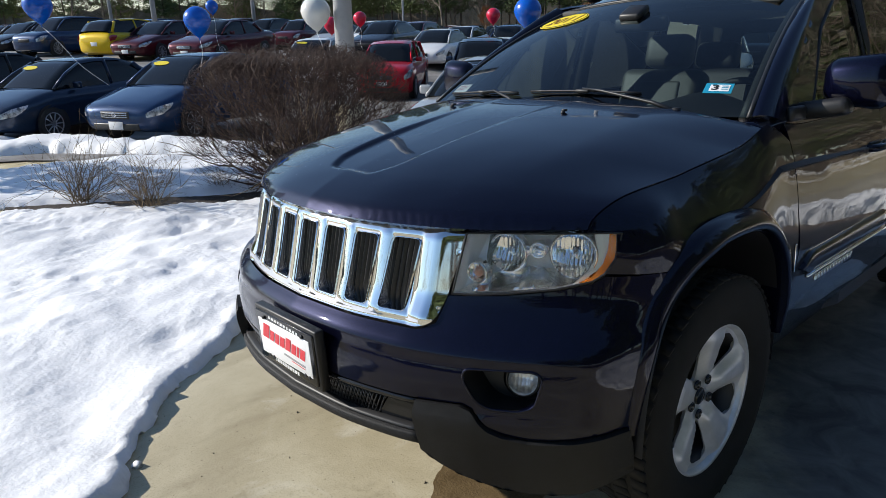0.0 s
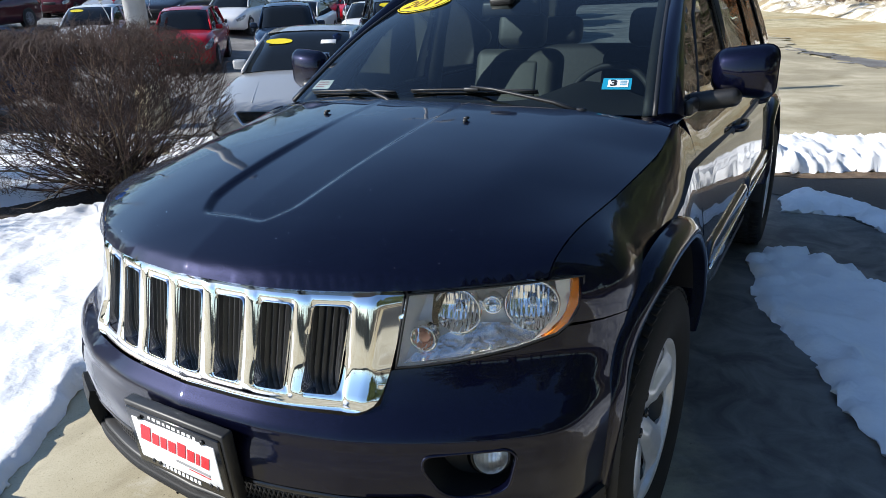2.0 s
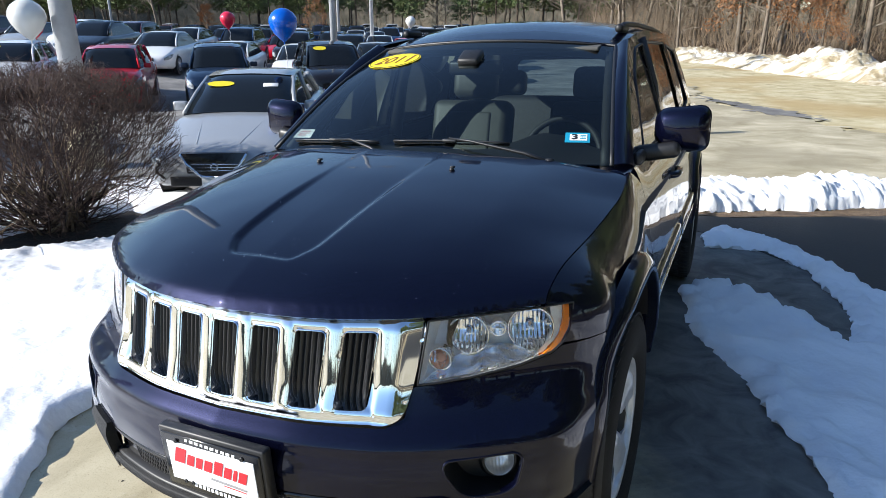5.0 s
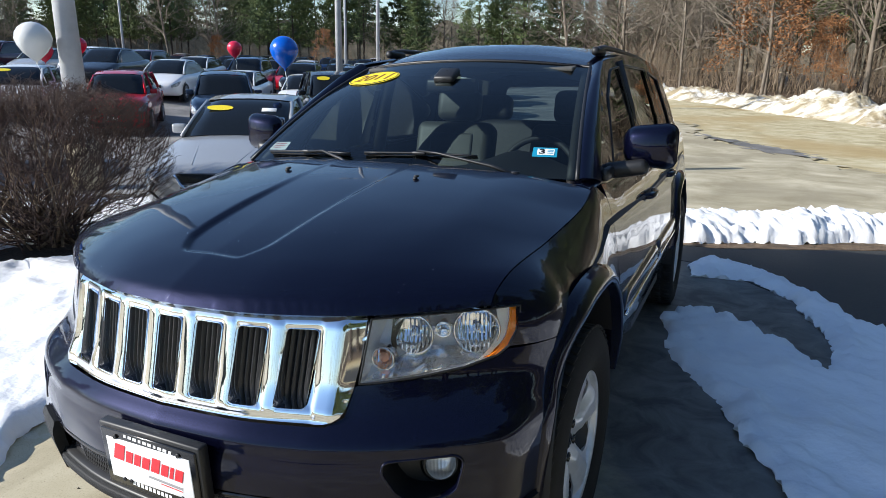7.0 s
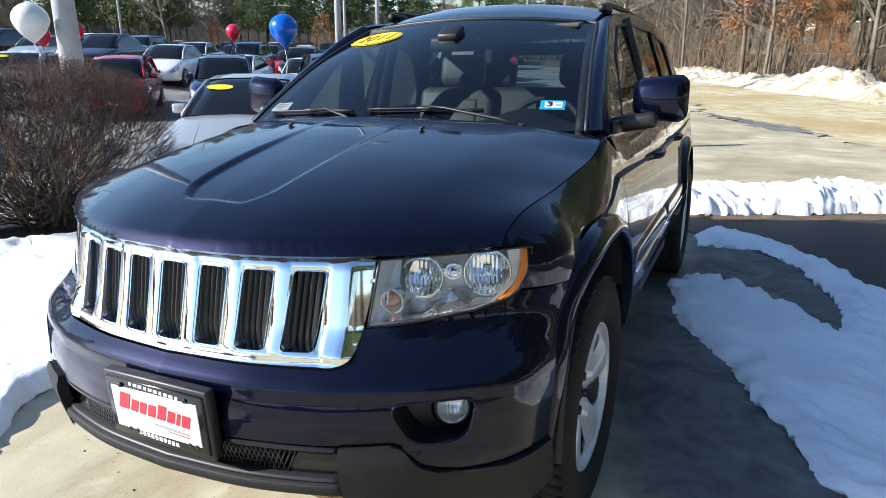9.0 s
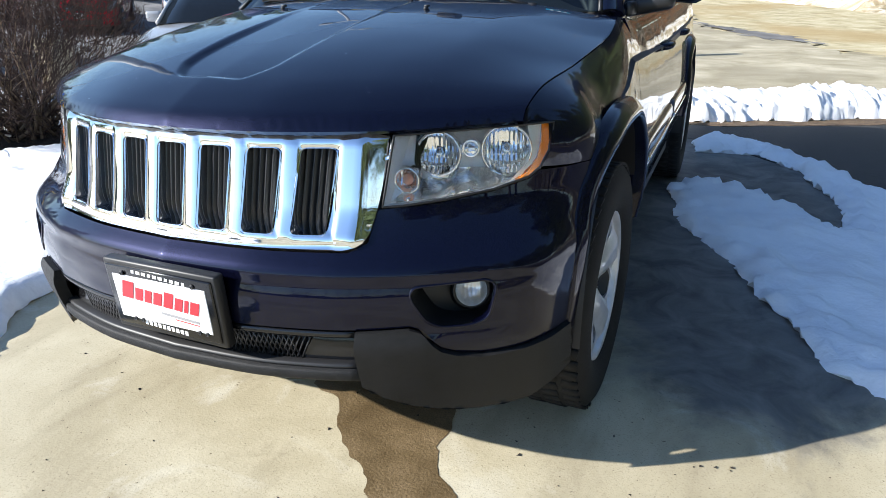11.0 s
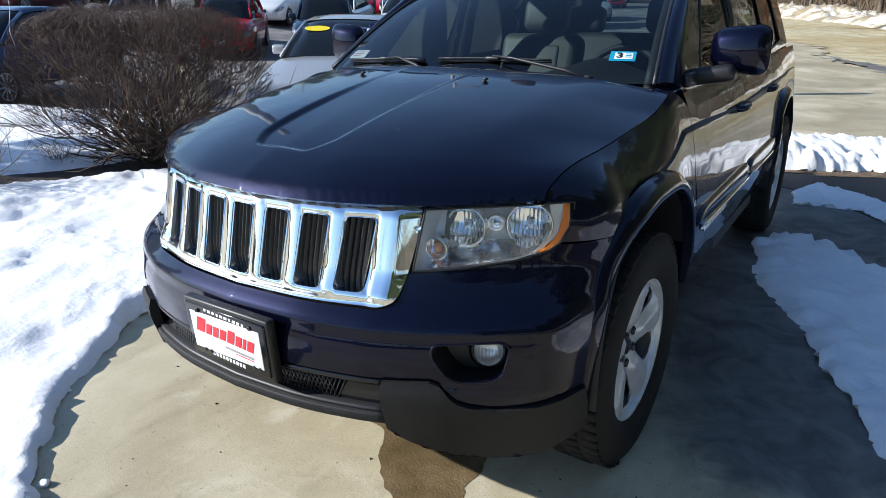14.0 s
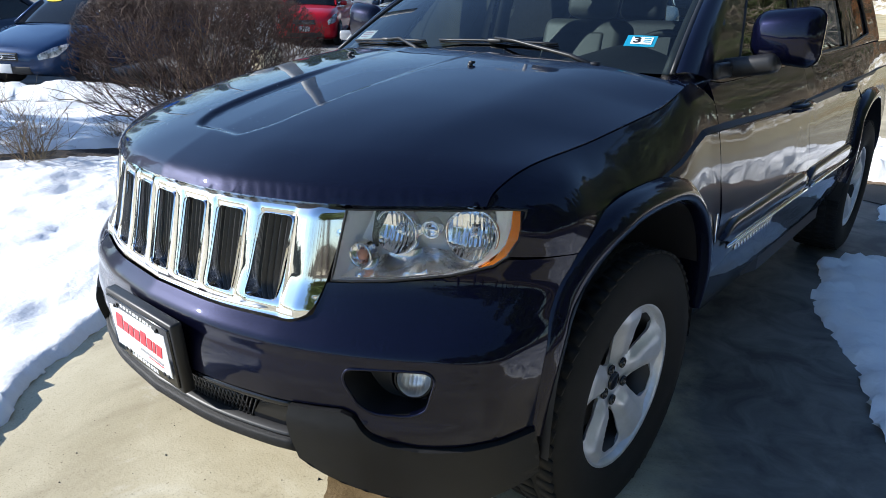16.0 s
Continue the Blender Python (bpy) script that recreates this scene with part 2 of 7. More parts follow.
SIDEPANE = glass("side window glass", (0.55, 0.60, 0.58))
DARKPANE = glass("tinted glass", (0.16, 0.18, 0.18))
LENS = glass("clear lens", (0.985, 0.985, 0.985))
REFLECTOR = mat("lamp reflector", (0.97, 0.97, 0.98), 0.06, 0.96)
TEXCHROME = vary(mat("pebbled chrome", (0.95, 0.95, 0.96), 0.1, 0.95), [(0.3, (0.92, 0.93, 0.95)), (0.7, (0.98, 0.98, 0.99))], 60, 3, (0.04, 0.1), 0.0012, 70)
BULB = mat("amber bulb", (0.75, 0.33, 0.2), 0.25, 0, 0.6)
HOUSING = vary(mat("lamp housing", (0.88, 0.88, 0.9), 0.2, 0.0), [(0.3, (0.84, 0.85, 0.87)), (0.7, (0.94, 0.94, 0.96))], 30, 4, (0.12, 0.3))
SATIN = mat("satin lamp bezel", (0.8, 0.8, 0.8), 0.35, 0.6)
AMBER = mat("amber reflector", (0.95, 0.27, 0.01), 0.2, 0, 1.0)
WHITEPLATE = mat("white plate", (0.82, 0.82, 0.82), 0.35)
RED = mat("red lettering", (0.62, 0.02, 0.03), 0.4)
WHITE = mat("white lettering", (0.8, 0.8, 0.8), 0.5)
DASH = vary(mat("dark dashboard", (0.02, 0.02, 0.022), 0.6), [(0.3, (0.016, 0.016, 0.018)), (0.7, (0.03, 0.03, 0.032))], 60, 4, None, 0.0004, 700)
LEATHER = vary(mat("grey beige seat leather", (0.2, 0.2, 0.18), 0.5), [(0.3, (0.055, 0.054, 0.046)), (0.7, (0.09, 0.088, 0.076))], 8, 6, (0.4, 0.6), 0.0008, 260)
TRIM = vary(mat("beige interior trim", (0.35, 0.33, 0.28), 0.6), [(0.3, (0.2, 0.19, 0.155)), (0.7, (0.27, 0.26, 0.21))], 10, 5)
HEADLINER = mat("headliner cloth", (0.09, 0.088, 0.082), 0.9)
YELLOW = mat("yellow sticker", (0.8, 0.64, 0.02), 0.5)
TEAL = mat("blue green sticker", (0.01, 0.26, 0.42), 0.5)
INK = mat("black ink", (0.012, 0.012, 0.014), 0.5)

# ---- the dark blue SUV: its skin as a few smooth functions ----
HUBY, HUBZ, HUBX, BASE = 1.69, 0.378, 0.785, 2.915
CORNER = 0.87


def noseprofile(z):
    return curve([0.28, 0.40, 0.50, 0.58, 0.655, 0.68, 0.70, 0.72], [0.868, 0.829, 0.806, 0.804, 0.820, 0.834, 0.854, 0.868], z)


def front(x, z):
    """How far forward the nose stands, across the car."""
    a = min(abs(x), CORNER)
    k = sstep(0.66, 0.80, z)
    lo = curve([0, 0.2, 0.4, 0.5, 0.6, 0.7, 0.78, 0.84, CORNER], [0, 0.014, 0.058, 0.097, 0.148, 0.212, 0.277, 0.36, 0.45], a)
    hi = curve([0, 0.2, 0.4, 0.5, 0.6, 0.7, 0.77, 0.80, 0.84, CORNER], [0, 0.02, 0.082, 0.132, 0.198, 0.275, 0.335, 0.365, 0.415, 0.47], a)
    back = noseprofile(z) if z < 0.72 else 0.868 + 0.20 * (z - 0.72)
    inset = 0.010 * sstep(0.662, 0.646, z) * sstep(0.50, 0.53, z) * (1 - sstep(0.72, 0.86, a))
    return back + lerp(lo, hi, k) + inset


def hoodfront(x):
    return front(x, 0.955) - 0.012


def hoodrear(x):
    return 1.955 + 0.22 * x * x


def hoodz(x, y, ribs=True):
    a = min(abs(x), 0.85)
    yf, yr = hoodfront(a), hoodrear(a)
    t = (y - yf) / (yr - yf)
    edge = 0.960 + 0.006 * sstep(0.5, 0.76, a)
    rear = 1.215 - 0.075 * a ** 2
    z = edge + (rear - edge) * curve([-0.1, 0, 0.013, 0.045, 0.16, 0.4, 0.6, 0.82, 1, 1.2], [-0.2, 0, 0.09, 0.18, 0.38, 0.64, 0.79, 0.92, 1, 1.04], t)
    z -= 0.044 * sstep(0.50, 0.86, a) * sstep(0.0, 0.42, t) * (1 - 0.5 * sstep(0.7, 1.0, t))
    if ribs:
        hw = curve([1.06, 1.10, 1.15, 1.26, 1.7], [0.088, 0.115, 0.137, 0.147, 0.16], y)
        z -= 0.012 * sstep(-0.010, 0.012, hw - a) * sstep(1.058, 1.080, y) * (1 - 0.85 * sstep(1.35, 1.75, y))
    return z


def sidewidth(y, z):
    w = curve([0.28, 0.40, 0.52, 0.62, 0.72, 0.85, 1.3], [0.826, 0.860, 0.885, 0.896, 0.8935, 0.8790, 0.830], z)
    return w - 0.03 * sstep(4.4, 5.3, y) + 0.02 * sstep(2.2, 1.9, y) * sstep(1.2, 1.5, y)


BELT = [1.5, 2.1, 2.4, 3.5, 4.8]


def beltz(y):
    return curve(BELT, [1.17, 1.165, 1.135, 1.155, 1.185], y)


def seamx(y):
    """Where the hood's edge meets the wing, and the doors meet the glass."""
    return curve([1.22, 1.33, 1.5, 1.75, 1.93, 2.15], [0.747, 0.755, 0.772, 0.796, 0.805, 0.793], y)


def skin(u, v):
    """The flanks: u runs from the nose round the corner and back along the side, v up the side (1.2 is the top edge)."""
    f = max(0.0, (v - 0.85) / 0.35)
    z = min(v, 0.85)
    th = f * math.pi / 2
    if u <= CORNER:
        x, y = u, front(u, z)
    else:
        y0 = front(CORNER, z)
        y = y0 + (u - CORNER)
        s = math.exp(-(u - CORNER) / 0.10)
        x = CORNER * s + sidewidth(y, z) * (1 - s)
    if f > 0:
        back = y + 0.06 * sstep(0.745, 0.87, u) * (1 - sstep(0.95, 1.3, u))
        lean = 0.42 * sstep(0.90, 1.15, u)
        d = lean * math.sin(th * 0.74) / 0.918 + (1 - lean) * ((1 - math.cos(th * 0.74)) / 0.603) ** lerp(2.4, 1.0, sstep(0.82, 0.98, u))
        x += (seamx(back) - x) * d * sstep(0.742, 0.752, u)
        y += (back - y) * d
        top = lerp(hoodz(x, y, False), beltz(y), sstep(1.95, 2.25, y)) - 0.004
        z = 0.85 + (max(top, 0.93) - 0.85) * math.sin(th * 0.74) / 0.918
    return Vector((x, y, z))


def uof(y, z):
    """The u at which the flank stands at y."""
    y0 = front(CORNER, min(z, 0.85))
    if y >= y0:
        return CORNER + y - y0
    lo, hi = 0.0, CORNER
    for _ in range(30):
        m = (lo + hi) / 2
        if front(m, z) < y:
            lo = m
        else:
            hi = m
    return lo


def side(y, z):
    return (uof(y, z), z)


def archline(cy, w, h, n=26, low=0.0, z0=None):
    """The wheel opening: a squarish arch, front to back."""
    z0 = HUBZ if z0 is None else z0
    pts = []
    for i in range(n + 1):
        a = math.pi * (1 - i / n)
        c, s = math.cos(a), math.sin(a)
        pts.append((cy + w * math.copysign(abs(c) ** 0.72, c), z0 + low + (h - low) * abs(s) ** 0.80))
    return pts


suv = tagged(new("suv"), "dark blue suv with a chrome seven-slot grille, parked on concrete", "car")
suv.matrix_world = TIP


def pair(name, make, material, label="", parents=None):
    """A part on the left and its mirror image on the right."""
    a = part(name, make(), material, parents[0] if parents else suv, label)
    b = part(name, mirrored(make()), material, parents[1] if parents else suv, label)
    return a, b


# hood
def hood_outline():
    e = [skin(u, 1.2) for u in np.linspace(0.748, CORNER + 0.72, 40)]
    e = [p for p in e if p.y < hoodrear(p.x) - 0.012]
    right = [(p.x - 0.0007, p.y) for p in e]
    x0 = right[0][0]
    fr = [(x, hoodfront(x)) for x in np.linspace(-x0, x0, 40)]
    xr = right[-1][0]
    back = [(x, hoodrear(x) - 0.004) for x in np.linspace(xr, -xr, 24)]
    return fr + right[1:] + back[1:-1] + [(-x, y) for x, y in right[::-1]][:-1]


part("hood", patch(hood_outline(), lambda x, y: (x, y, hoodz(x, y)), 0.0095, flange=0.022), PAINT, suv, "dark blue metallic hood with a raised centre")

# grille
GRILLE = rounded([(-0.435, 0.706), (0.435, 0.706), (0.472, 0.728), (0.480, 0.80), (0.495, 0.938), (0.47, 0.952), (-0.47, 0.952), (-0.495, 0.938), (-0.480, 0.80), (-0.472, 0.728)], 0.02)


def slot(k):
    c = (k - 3) * 0.1195
    cb = c * 0.97
    return rounded([(cb - 0.0390, 0.736), (cb + 0.0390, 0.736), (c + 0.0405, 0.923), (c - 0.0405, 0.923)], 0.016, 5)


def nose(x, z):
    return Vector((x, front(x, z), z))


def grille_face(x, z):
    """The chrome face is flat on the bars, rolls in round the slots and folds back at its ends."""
    p = nose(x, z)
    a = abs(x)
    q = abs((a / 0.1195 + 0.5) % 1.0 - 0.5) if a < 0.4182 else 0.5
    bar = sstep(0.31, 0.42, q)
    rimz = min(sstep(0.704, 0.735, z), sstep(0.956, 0.930, z))
    lean = 0.012 * (0.96 - z) / 0.25
    p.y += -0.006 * max(bar, 1 - sstep(0.725, 0.745, z) * sstep(0.94, 0.92, z)) * rimz - lean + float(np.interp(a, (0.40, 0.446, 0.454, 0.507), (0.014, 0.003, 0.005, 0.036))) + 0.008 * (1 - rimz)
    return p


grille = part("grille", patch(GRILLE, grille_face, 0.0068, [slot(k) for k in range(7)], 0.010, 0.006, rim=0.007), CHROME, suv, "chrome grille with seven tall slots")


def slot_well(k):
    """The chromed well of one slot: its walls run back and narrow a little."""
    pts = slot(k)
    cx = sum(p[0] for p in pts) / len(pts)
    bm = bmesh.new()
    rings = []
    for d, g in ((0.000, 1.0), (0.010, 0.985), (0.026, 0.955), (0.055, 0.91)):
        ring = []
        for x, z in pts:
            xx, zz = cx + (x - cx) * g, 0.83 + (z - 0.83) * (0.5 + 0.5 * g)
            ring.append(bm.verts.new(nose(xx, zz) + Vector((0, d + 0.003 - 0.012 * (0.96 - zz) / 0.25, 0))))
        rings.append(ring)
    n = len(pts)
    for a, b in zip(rings, rings[1:]):
        for i in range(n):
            bm.faces.new((a[i], b[i], b[(i + 1) % n], a[(i + 1) % n]))
    return bm


for k in range(7):
    part("slot_well", slot_well(k), CHROME, grille)
    for j in range(5):
        fx = (k - 3) * 0.1195 + (j - 2) * 0.0150
        fin = bmesh.new()
        rows_ = []
        for i in range(9):
            z = lerp(0.735, 0.933, i / 8)
            xx = lerp((k - 3) * 0.1195 * 0.97 + (j - 2) * 0.0147, fx, i / 8)
            y = front(xx, z)
            rows_.append([fin.verts.new((xx + sx, y + dy + 0.016 * (1 - sstep(0.735, 0.775, z)), z)) for sx, dy in ((-0.0045, 0.07), (-0.0022, 0.019), (0.0022, 0.019), (0.0045, 0.07))])
        for a, b in zip(rows_, rows_[1:]):
            for i in range(3):
                fin.faces.new((a[i], a[i + 1], b[i + 1], b[i]))
        part("grille_fin", fin, FINBLACK, grille)
part("grille_backing", patch(rounded([(-0.46, 0.715), (0.46, 0.715), (0.475, 0.945), (-0.475, 0.945)], 0.02), lambda x, z: nose(x, z) + Vector((0, 0.072, 0)), 0.04, flange=0), INK, grille)

# headlights
LAMP = [(0.507, 0.948), (0.60, 0.952), (0.70, 0.954), (0.785, 0.957), (0.802, 0.955), (0.798, 0.893), (0.785, 0.858), (0.765, 0.838), (0.70, 0.817), (0.60, 0.801), (0.53, 0.795), (0.492, 0.794)]


def grown(pts, d):
    c = Vector((sum(p[0] for p in pts) / len(pts), sum(p[1] for p in pts) / len(pts)))
    out = []
    for p in pts:
        w = Vector(p) - c
        out.append(tuple(c + w * (1 + d / w.length)))
    return out


def deep(d):
    return lambda u, z: nose(u, z) + Vector((-0.25 * d * sstep(0.5, 0.85, u), d, 0))


def vflat(pts):
    """Heights on the nose turned into the flank's own v."""
    out = []
    for u, z in pts:
        if z > 0.85:
            lo, hi = 0.85, 1.2
            for _ in range(24):
                m = (lo + hi) / 2
                if skin(u, m).z < z:
                    lo = m
                else:
                    hi = m
            z = lo
        out.append((u, z))
    return out


def at(u, z):
    return nose(u, z)


def facing(c, r, depth, n=28, tilt=18, dome=False):
    """A round lamp bowl that opens forwards and a little outwards."""
    prof = [(0, r), (depth * 0.25, r * 0.97), (depth * 0.55, r * 0.82), (depth * 0.85, r * 0.52), (depth, r * 0.2), (depth, 0.001)]
    if dome:
        prof = [(-depth, 0.001), (-depth * 0.92, r * 0.4), (-depth * 0.6, r * 0.8), (0, r)]
    return moved(lathe(prof, n, "y"), Matrix.Translation(c) @ pose(0, 0, 0, 0, 0, tilt))


def lathe_ring(c, r, w, tilt=18, n=36):
    return moved(lathe([(0.0, r - w), (-0.004, r - w * 0.6), (-0.004, r + w * 0.6), (0.004, r + w), (0.02, r + w)], n, "y"), Matrix.Translation(c) @ pose(0, 0, 0, 0, 0, tilt))


def wall(loop, outer, inner):
    """A band that joins the rim of an opening to the bottom of its pocket."""
    bm = bmesh.new()
    pts = dense(list(loop), 0.02)
    a = [bm.verts.new(outer(*p)) for p in pts]
    b = [bm.verts.new(inner(*p)) for p in pts]
    n = len(pts)
    for i in range(n):
        k = (i + 1) % n
        bm.faces.new((a[i], a[k], b[k], b[i]))
    return bm


def fluted(c, r, depth, tilt, pitch=0.011, relief=0.0024):
    """A reflector bowl pressed with upright flutes."""
    ring = [(math.cos(2 * math.pi * k / 40) * r, math.sin(2 * math.pi * k / 40) * r) for k in range(40)]

    def bowl(x, z):
        q = min(1.0, (x * x + z * z) / (r * r))
        return (x, depth * (1 - q) + relief * abs(math.sin(math.pi * x / pitch)) * (1 - q * q) + 0.5 * relief * math.sin(9 * z / r) * (1 - q), z)
    return moved(patch(ring, bowl, 0.0026, flange=0), Matrix.Translation(c) @ pose(0, 0, 0, -21, 0, tilt))


def build_headlight(flip):
    fx = mirrored if flip else (lambda b: b)
    loop = LAMP

    def backing(u, z):
        return deep(0.040 + 0.36 * (z - 0.795))(u, z)
    lamp = part("headlight", fx(join(patch(loop, backing, 0.03, flange=0), wall(loop, deep(0.002), backing))), HOUSING, suv, "clear headlight with chrome bowls and an amber end")
    part("lamp_lens", fx(patch(grown(LAMP, -0.003), nose, 0.02, flange=0.01)), LENS, lamp).visible_shadow = False
    part("lamp_seal", fx(tube([nose(*p) for p in dense(loop, 0.015)] + [nose(*loop[0])], 0.003, 6, False)), BLACK, lamp)
    for (u, z, r, dp, tw) in ((0.588, 0.899, 0.049, 0.019, 14), (0.716, 0.897, 0.057, 0.021, 24), (0.533, 0.846, 0.028, 0.012, 10), (0.650, 0.908, 0.018, -0.010, 20)):
        c = at(u, z) + Vector((-0.006, 0.030 if r > 0.04 else 0.024, 0))
        bowl = part("reflector_bowl", fx(fluted(c, r, dp, tw, 0.0105 if r > 0.04 else 0.007)), REFLECTOR, lamp)
        part("bowl_ring", fx(lathe_ring(c + Vector((0, -0.004, 0)), r, 0.004, tw)), CHROME, bowl)
        if r > 0.04:
            part("bulb_cap", fx(facing(c + Vector((-0.006, 0.016, 0)), r * 0.20, r * 0.3, 16, tw, True)), CHROME, bowl)
    # the bright tray under the bowls slopes up and back from the lens
    tray = [(0.500, 0.799), (0.60, 0.806), (0.70, 0.822), (0.758, 0.840), (0.745, 0.856), (0.68, 0.858), (0.62, 0.862), (0.56, 0.846), (0.515, 0.815)]
    part("chrome_tray", fx(patch(tray, lambda u, z: deep(0.008 + 0.75 * max(0.0, z - curve([0.49, 0.60, 0.70, 0.77], [0.795, 0.803, 0.818, 0.840], u)))(u, z), 0.007, flange=0.004)), TEXCHROME, lamp)
    gap = [(0.536, 0.950), (0.560, 0.951), (0.556, 0.925), (0.545, 0.890), (0.548, 0.862), (0.540, 0.858), (0.534, 0.885)]
    part("lamp_gap", fx(patch(gap, deep(0.040), 0.012, flange=0.01)), GLOSSBLACK, lamp)
    part("turn_bulb", fx(facing(at(0.533, 0.846) + Vector((-0.006, 0.026, 0)), 0.013, 0.012, 16, 10, True)), BULB, lamp, "amber turn signal bulb")
    # satin band beside the amber end
    band = [(0.752, 0.955), (0.779, 0.956), (0.783, 0.90), (0.772, 0.868), (0.745, 0.838), (0.728, 0.829), (0.752, 0.862), (0.764, 0.90)]
    part("satin_bezel", fx(patch(band, deep(0.010), 0.012, flange=0.03)), SATIN, lamp)
    amb = [(0.781, 0.956), (0.802, 0.954), (0.798, 0.893), (0.785, 0.859), (0.765, 0.839), (0.742, 0.830), (0.762, 0.848), (0.778, 0.880), (0.783, 0.915)]
    part("amber_reflector", fx(patch(amb, deep(0.0035), 0.012, flange=0.03)), AMBER, lamp, "amber side reflector")
    return lamp


build_headlight(False)
build_headlight(True)

# front bumper: painted cover with openings for lamps and the lower intake
FOG = rounded([(0.584, 0.634), (0.728, 0.640), (0.746, 0.622), (0.733, 0.550), (0.703, 0.534), (0.640, 0.535), (0.612, 0.552), (0.579, 0.612)], 0.016)


def bumper_outline():
    top = [(-x, z) for x, z in [(0.44, 0.704), (0.475, 0.722), (0.484, 0.79)][::-1]]
    lampside = [(0.488, 0.789), (0.60, 0.796), (0.70, 0.812), (0.767, 0.833), (0.784, 0.850)]
    right = [(0.44, 0.704), (0.475, 0.722), (0.484, 0.787)] + lampside
    arch = [side(1.345, 0.75), side(1.32, 0.65), side(1.305, 0.55), side(1.30, 0.45)]
    seam = [side(1.35, 0.851), side(1.40, 0.846)]
    low = [(0.868, 0.472), (0.80, 0.465), (0.72, 0.463), (0.675, 0.472), (0.645, 0.487), (0.622, 0.512), (0.603, 0.532), (0.58, 0.542), (0.465, 0.537)]
    half = right + seam + arch + low
    return half + [(-x, z) for x, z in half[::-1]]


part("front_bumper", patch(bumper_outline(), skin_sym := (lambda u, v: (lambda p: Vector((math.copysign(p.x, u), p.y, p.z)))(skin(abs(u), v))), 0.0125, [FOG, [(-u, v) for u, v in FOG][::-1]], 0.02), PAINT, suv, "dark blue painted bumper cover")


def fog_parts(flip):
    fx = mirrored if flip else (lambda b: b)
    pocket = part("fog_pocket", fx(join(patch(FOG, lambda u, v: skin(u, v) + Vector((-0.014, 0.082, 0)), 0.03, flange=0), wall(FOG, skin, lambda u, v: skin(u, v) + Vector((-0.014, 0.082, 0))))), BLACK, suv, "black fog lamp pocket")
    part("pocket_rim", fx(tube([skin(*p) for p in FOG + FOG[:1]], 0.0035, 6, False)), PAINT, pocket)
    c = Vector((0.684, 1.064, 0.602))
    part("fog_bowl", fx(fluted(c, 0.037, 0.020, 30, 0.009, 0.002)), SATIN, pocket, "round fog lamp")
    part("fog_ring", fx(lathe_ring(c, 0.041, 0.003, 30)), BLACK, pocket)
    part("fog_lens", fx(facing(c, 0.039, 0.014, 24, 30, True)), LENS, pocket)
    part("fog_housing", fx(facing(c + Vector((0, 0.004, 0)), 0.052, 0.03, 28, 30)), BLACK, pocket)


fog_parts(False)
fog_parts(True)

# lower valance: grey corners, lip, mesh intake
VAL = [(0.470, 0.532), (0.578, 0.537), (0.600, 0.527), (0.618, 0.508), (0.641, 0.483), (0.672, 0.468), (0.72, 0.458), (0.80, 0.460), (0.868, 0.467), (0.869, 0.40), (0.866, 0.335), (0.80, 0.296), (0.70, 0.290), (0.62, 0.302), (0.56, 0.322), (0.51, 0.352), (0.470, 0.388)]
pair("corner_valance", lambda: patch(VAL, skin, 0.0125, flange=0.03, lift=0.012), GREYPLASTIC, "grey textured plastic bumper corner")


def strip(x0, x1, z0, z1, dy, n=40, depth=0.04, fold=0.006):
    """A bar along the nose."""
    bm = bmesh.new()
    rows_ = []
    for i in range(n + 1):
        x = lerp(x0, x1, i / n)
        ring = []
        for z, d in ((z0, depth), (z0, 0.004), (z0 + fold, 0), (z1 - fold, 0), (z1, 0.004), (z1, depth)):
            ring.append(bm.verts.new((x, front(x, (z0 + z1) / 2) + dy + d, z)))
        rows_.append(ring)
    for a, b in zip(rows_, rows_[1:]):
        for i in range(5):
            bm.faces.new((a[i], a[i + 1], b[i + 1], b[i]))
    bm.faces.new(rows_[0])
    bm.faces.new(rows_[-1][::-1])
    return moved(bm, Matrix())


part("chin_lip", strip(-0.475, 0.475, 0.404, 0.432, -0.012, depth=0.12), GREYPLASTIC, suv, "grey plastic chin lip", recalc=True)
part("chin_ledge", strip(-0.468, 0.468, 0.430, 0.444, 0.004, depth=0.06), BLACK, suv, recalc=True)
part("intake_bar", strip(-0.468, 0.468, 0.514, 0.532, 0.003, depth=0.05), GLOSSBLACK, suv, recalc=True)
part("intake_backing", patch([(-0.47, 0.42), (0.47, 0.42), (0.47, 0.535), (-0.47, 0.535)], lambda x, z: nose(x, z) + Vector((0, 0.07, 0)), 0.05, flange=0), INK, suv)
mesh_grid = []
for k in range(56):
    x = -0.35 + 0.68 * k / 55
    for s in (-1, 1):
        a, b = (x, 0.443), (x + s * 0.032, 0.516)
        mesh_grid.append(tube([nose(*a) + Vector((0, 0.03, 0)), nose(*b) + Vector((0, 0.03, 0))], 0.0028, 4))
part("intake_mesh", join(*mesh_grid), FINBLACK, suv, "black lattice of the lower intake")
for s in (-1, 1):
    part("intake_cheek", patch(rounded([(0.335 * s, 0.446), (0.466 * s, 0.446), (0.466 * s, 0.512), (0.35 * s, 0.512)][::s], 0.01), lambda x, z: nose(x, z) + Vector((0, 0.03 + 0.02 * (z - 0.446) / 0.066, 0)), 0.03, flange=0.02), GLOSSBLACK, suv)

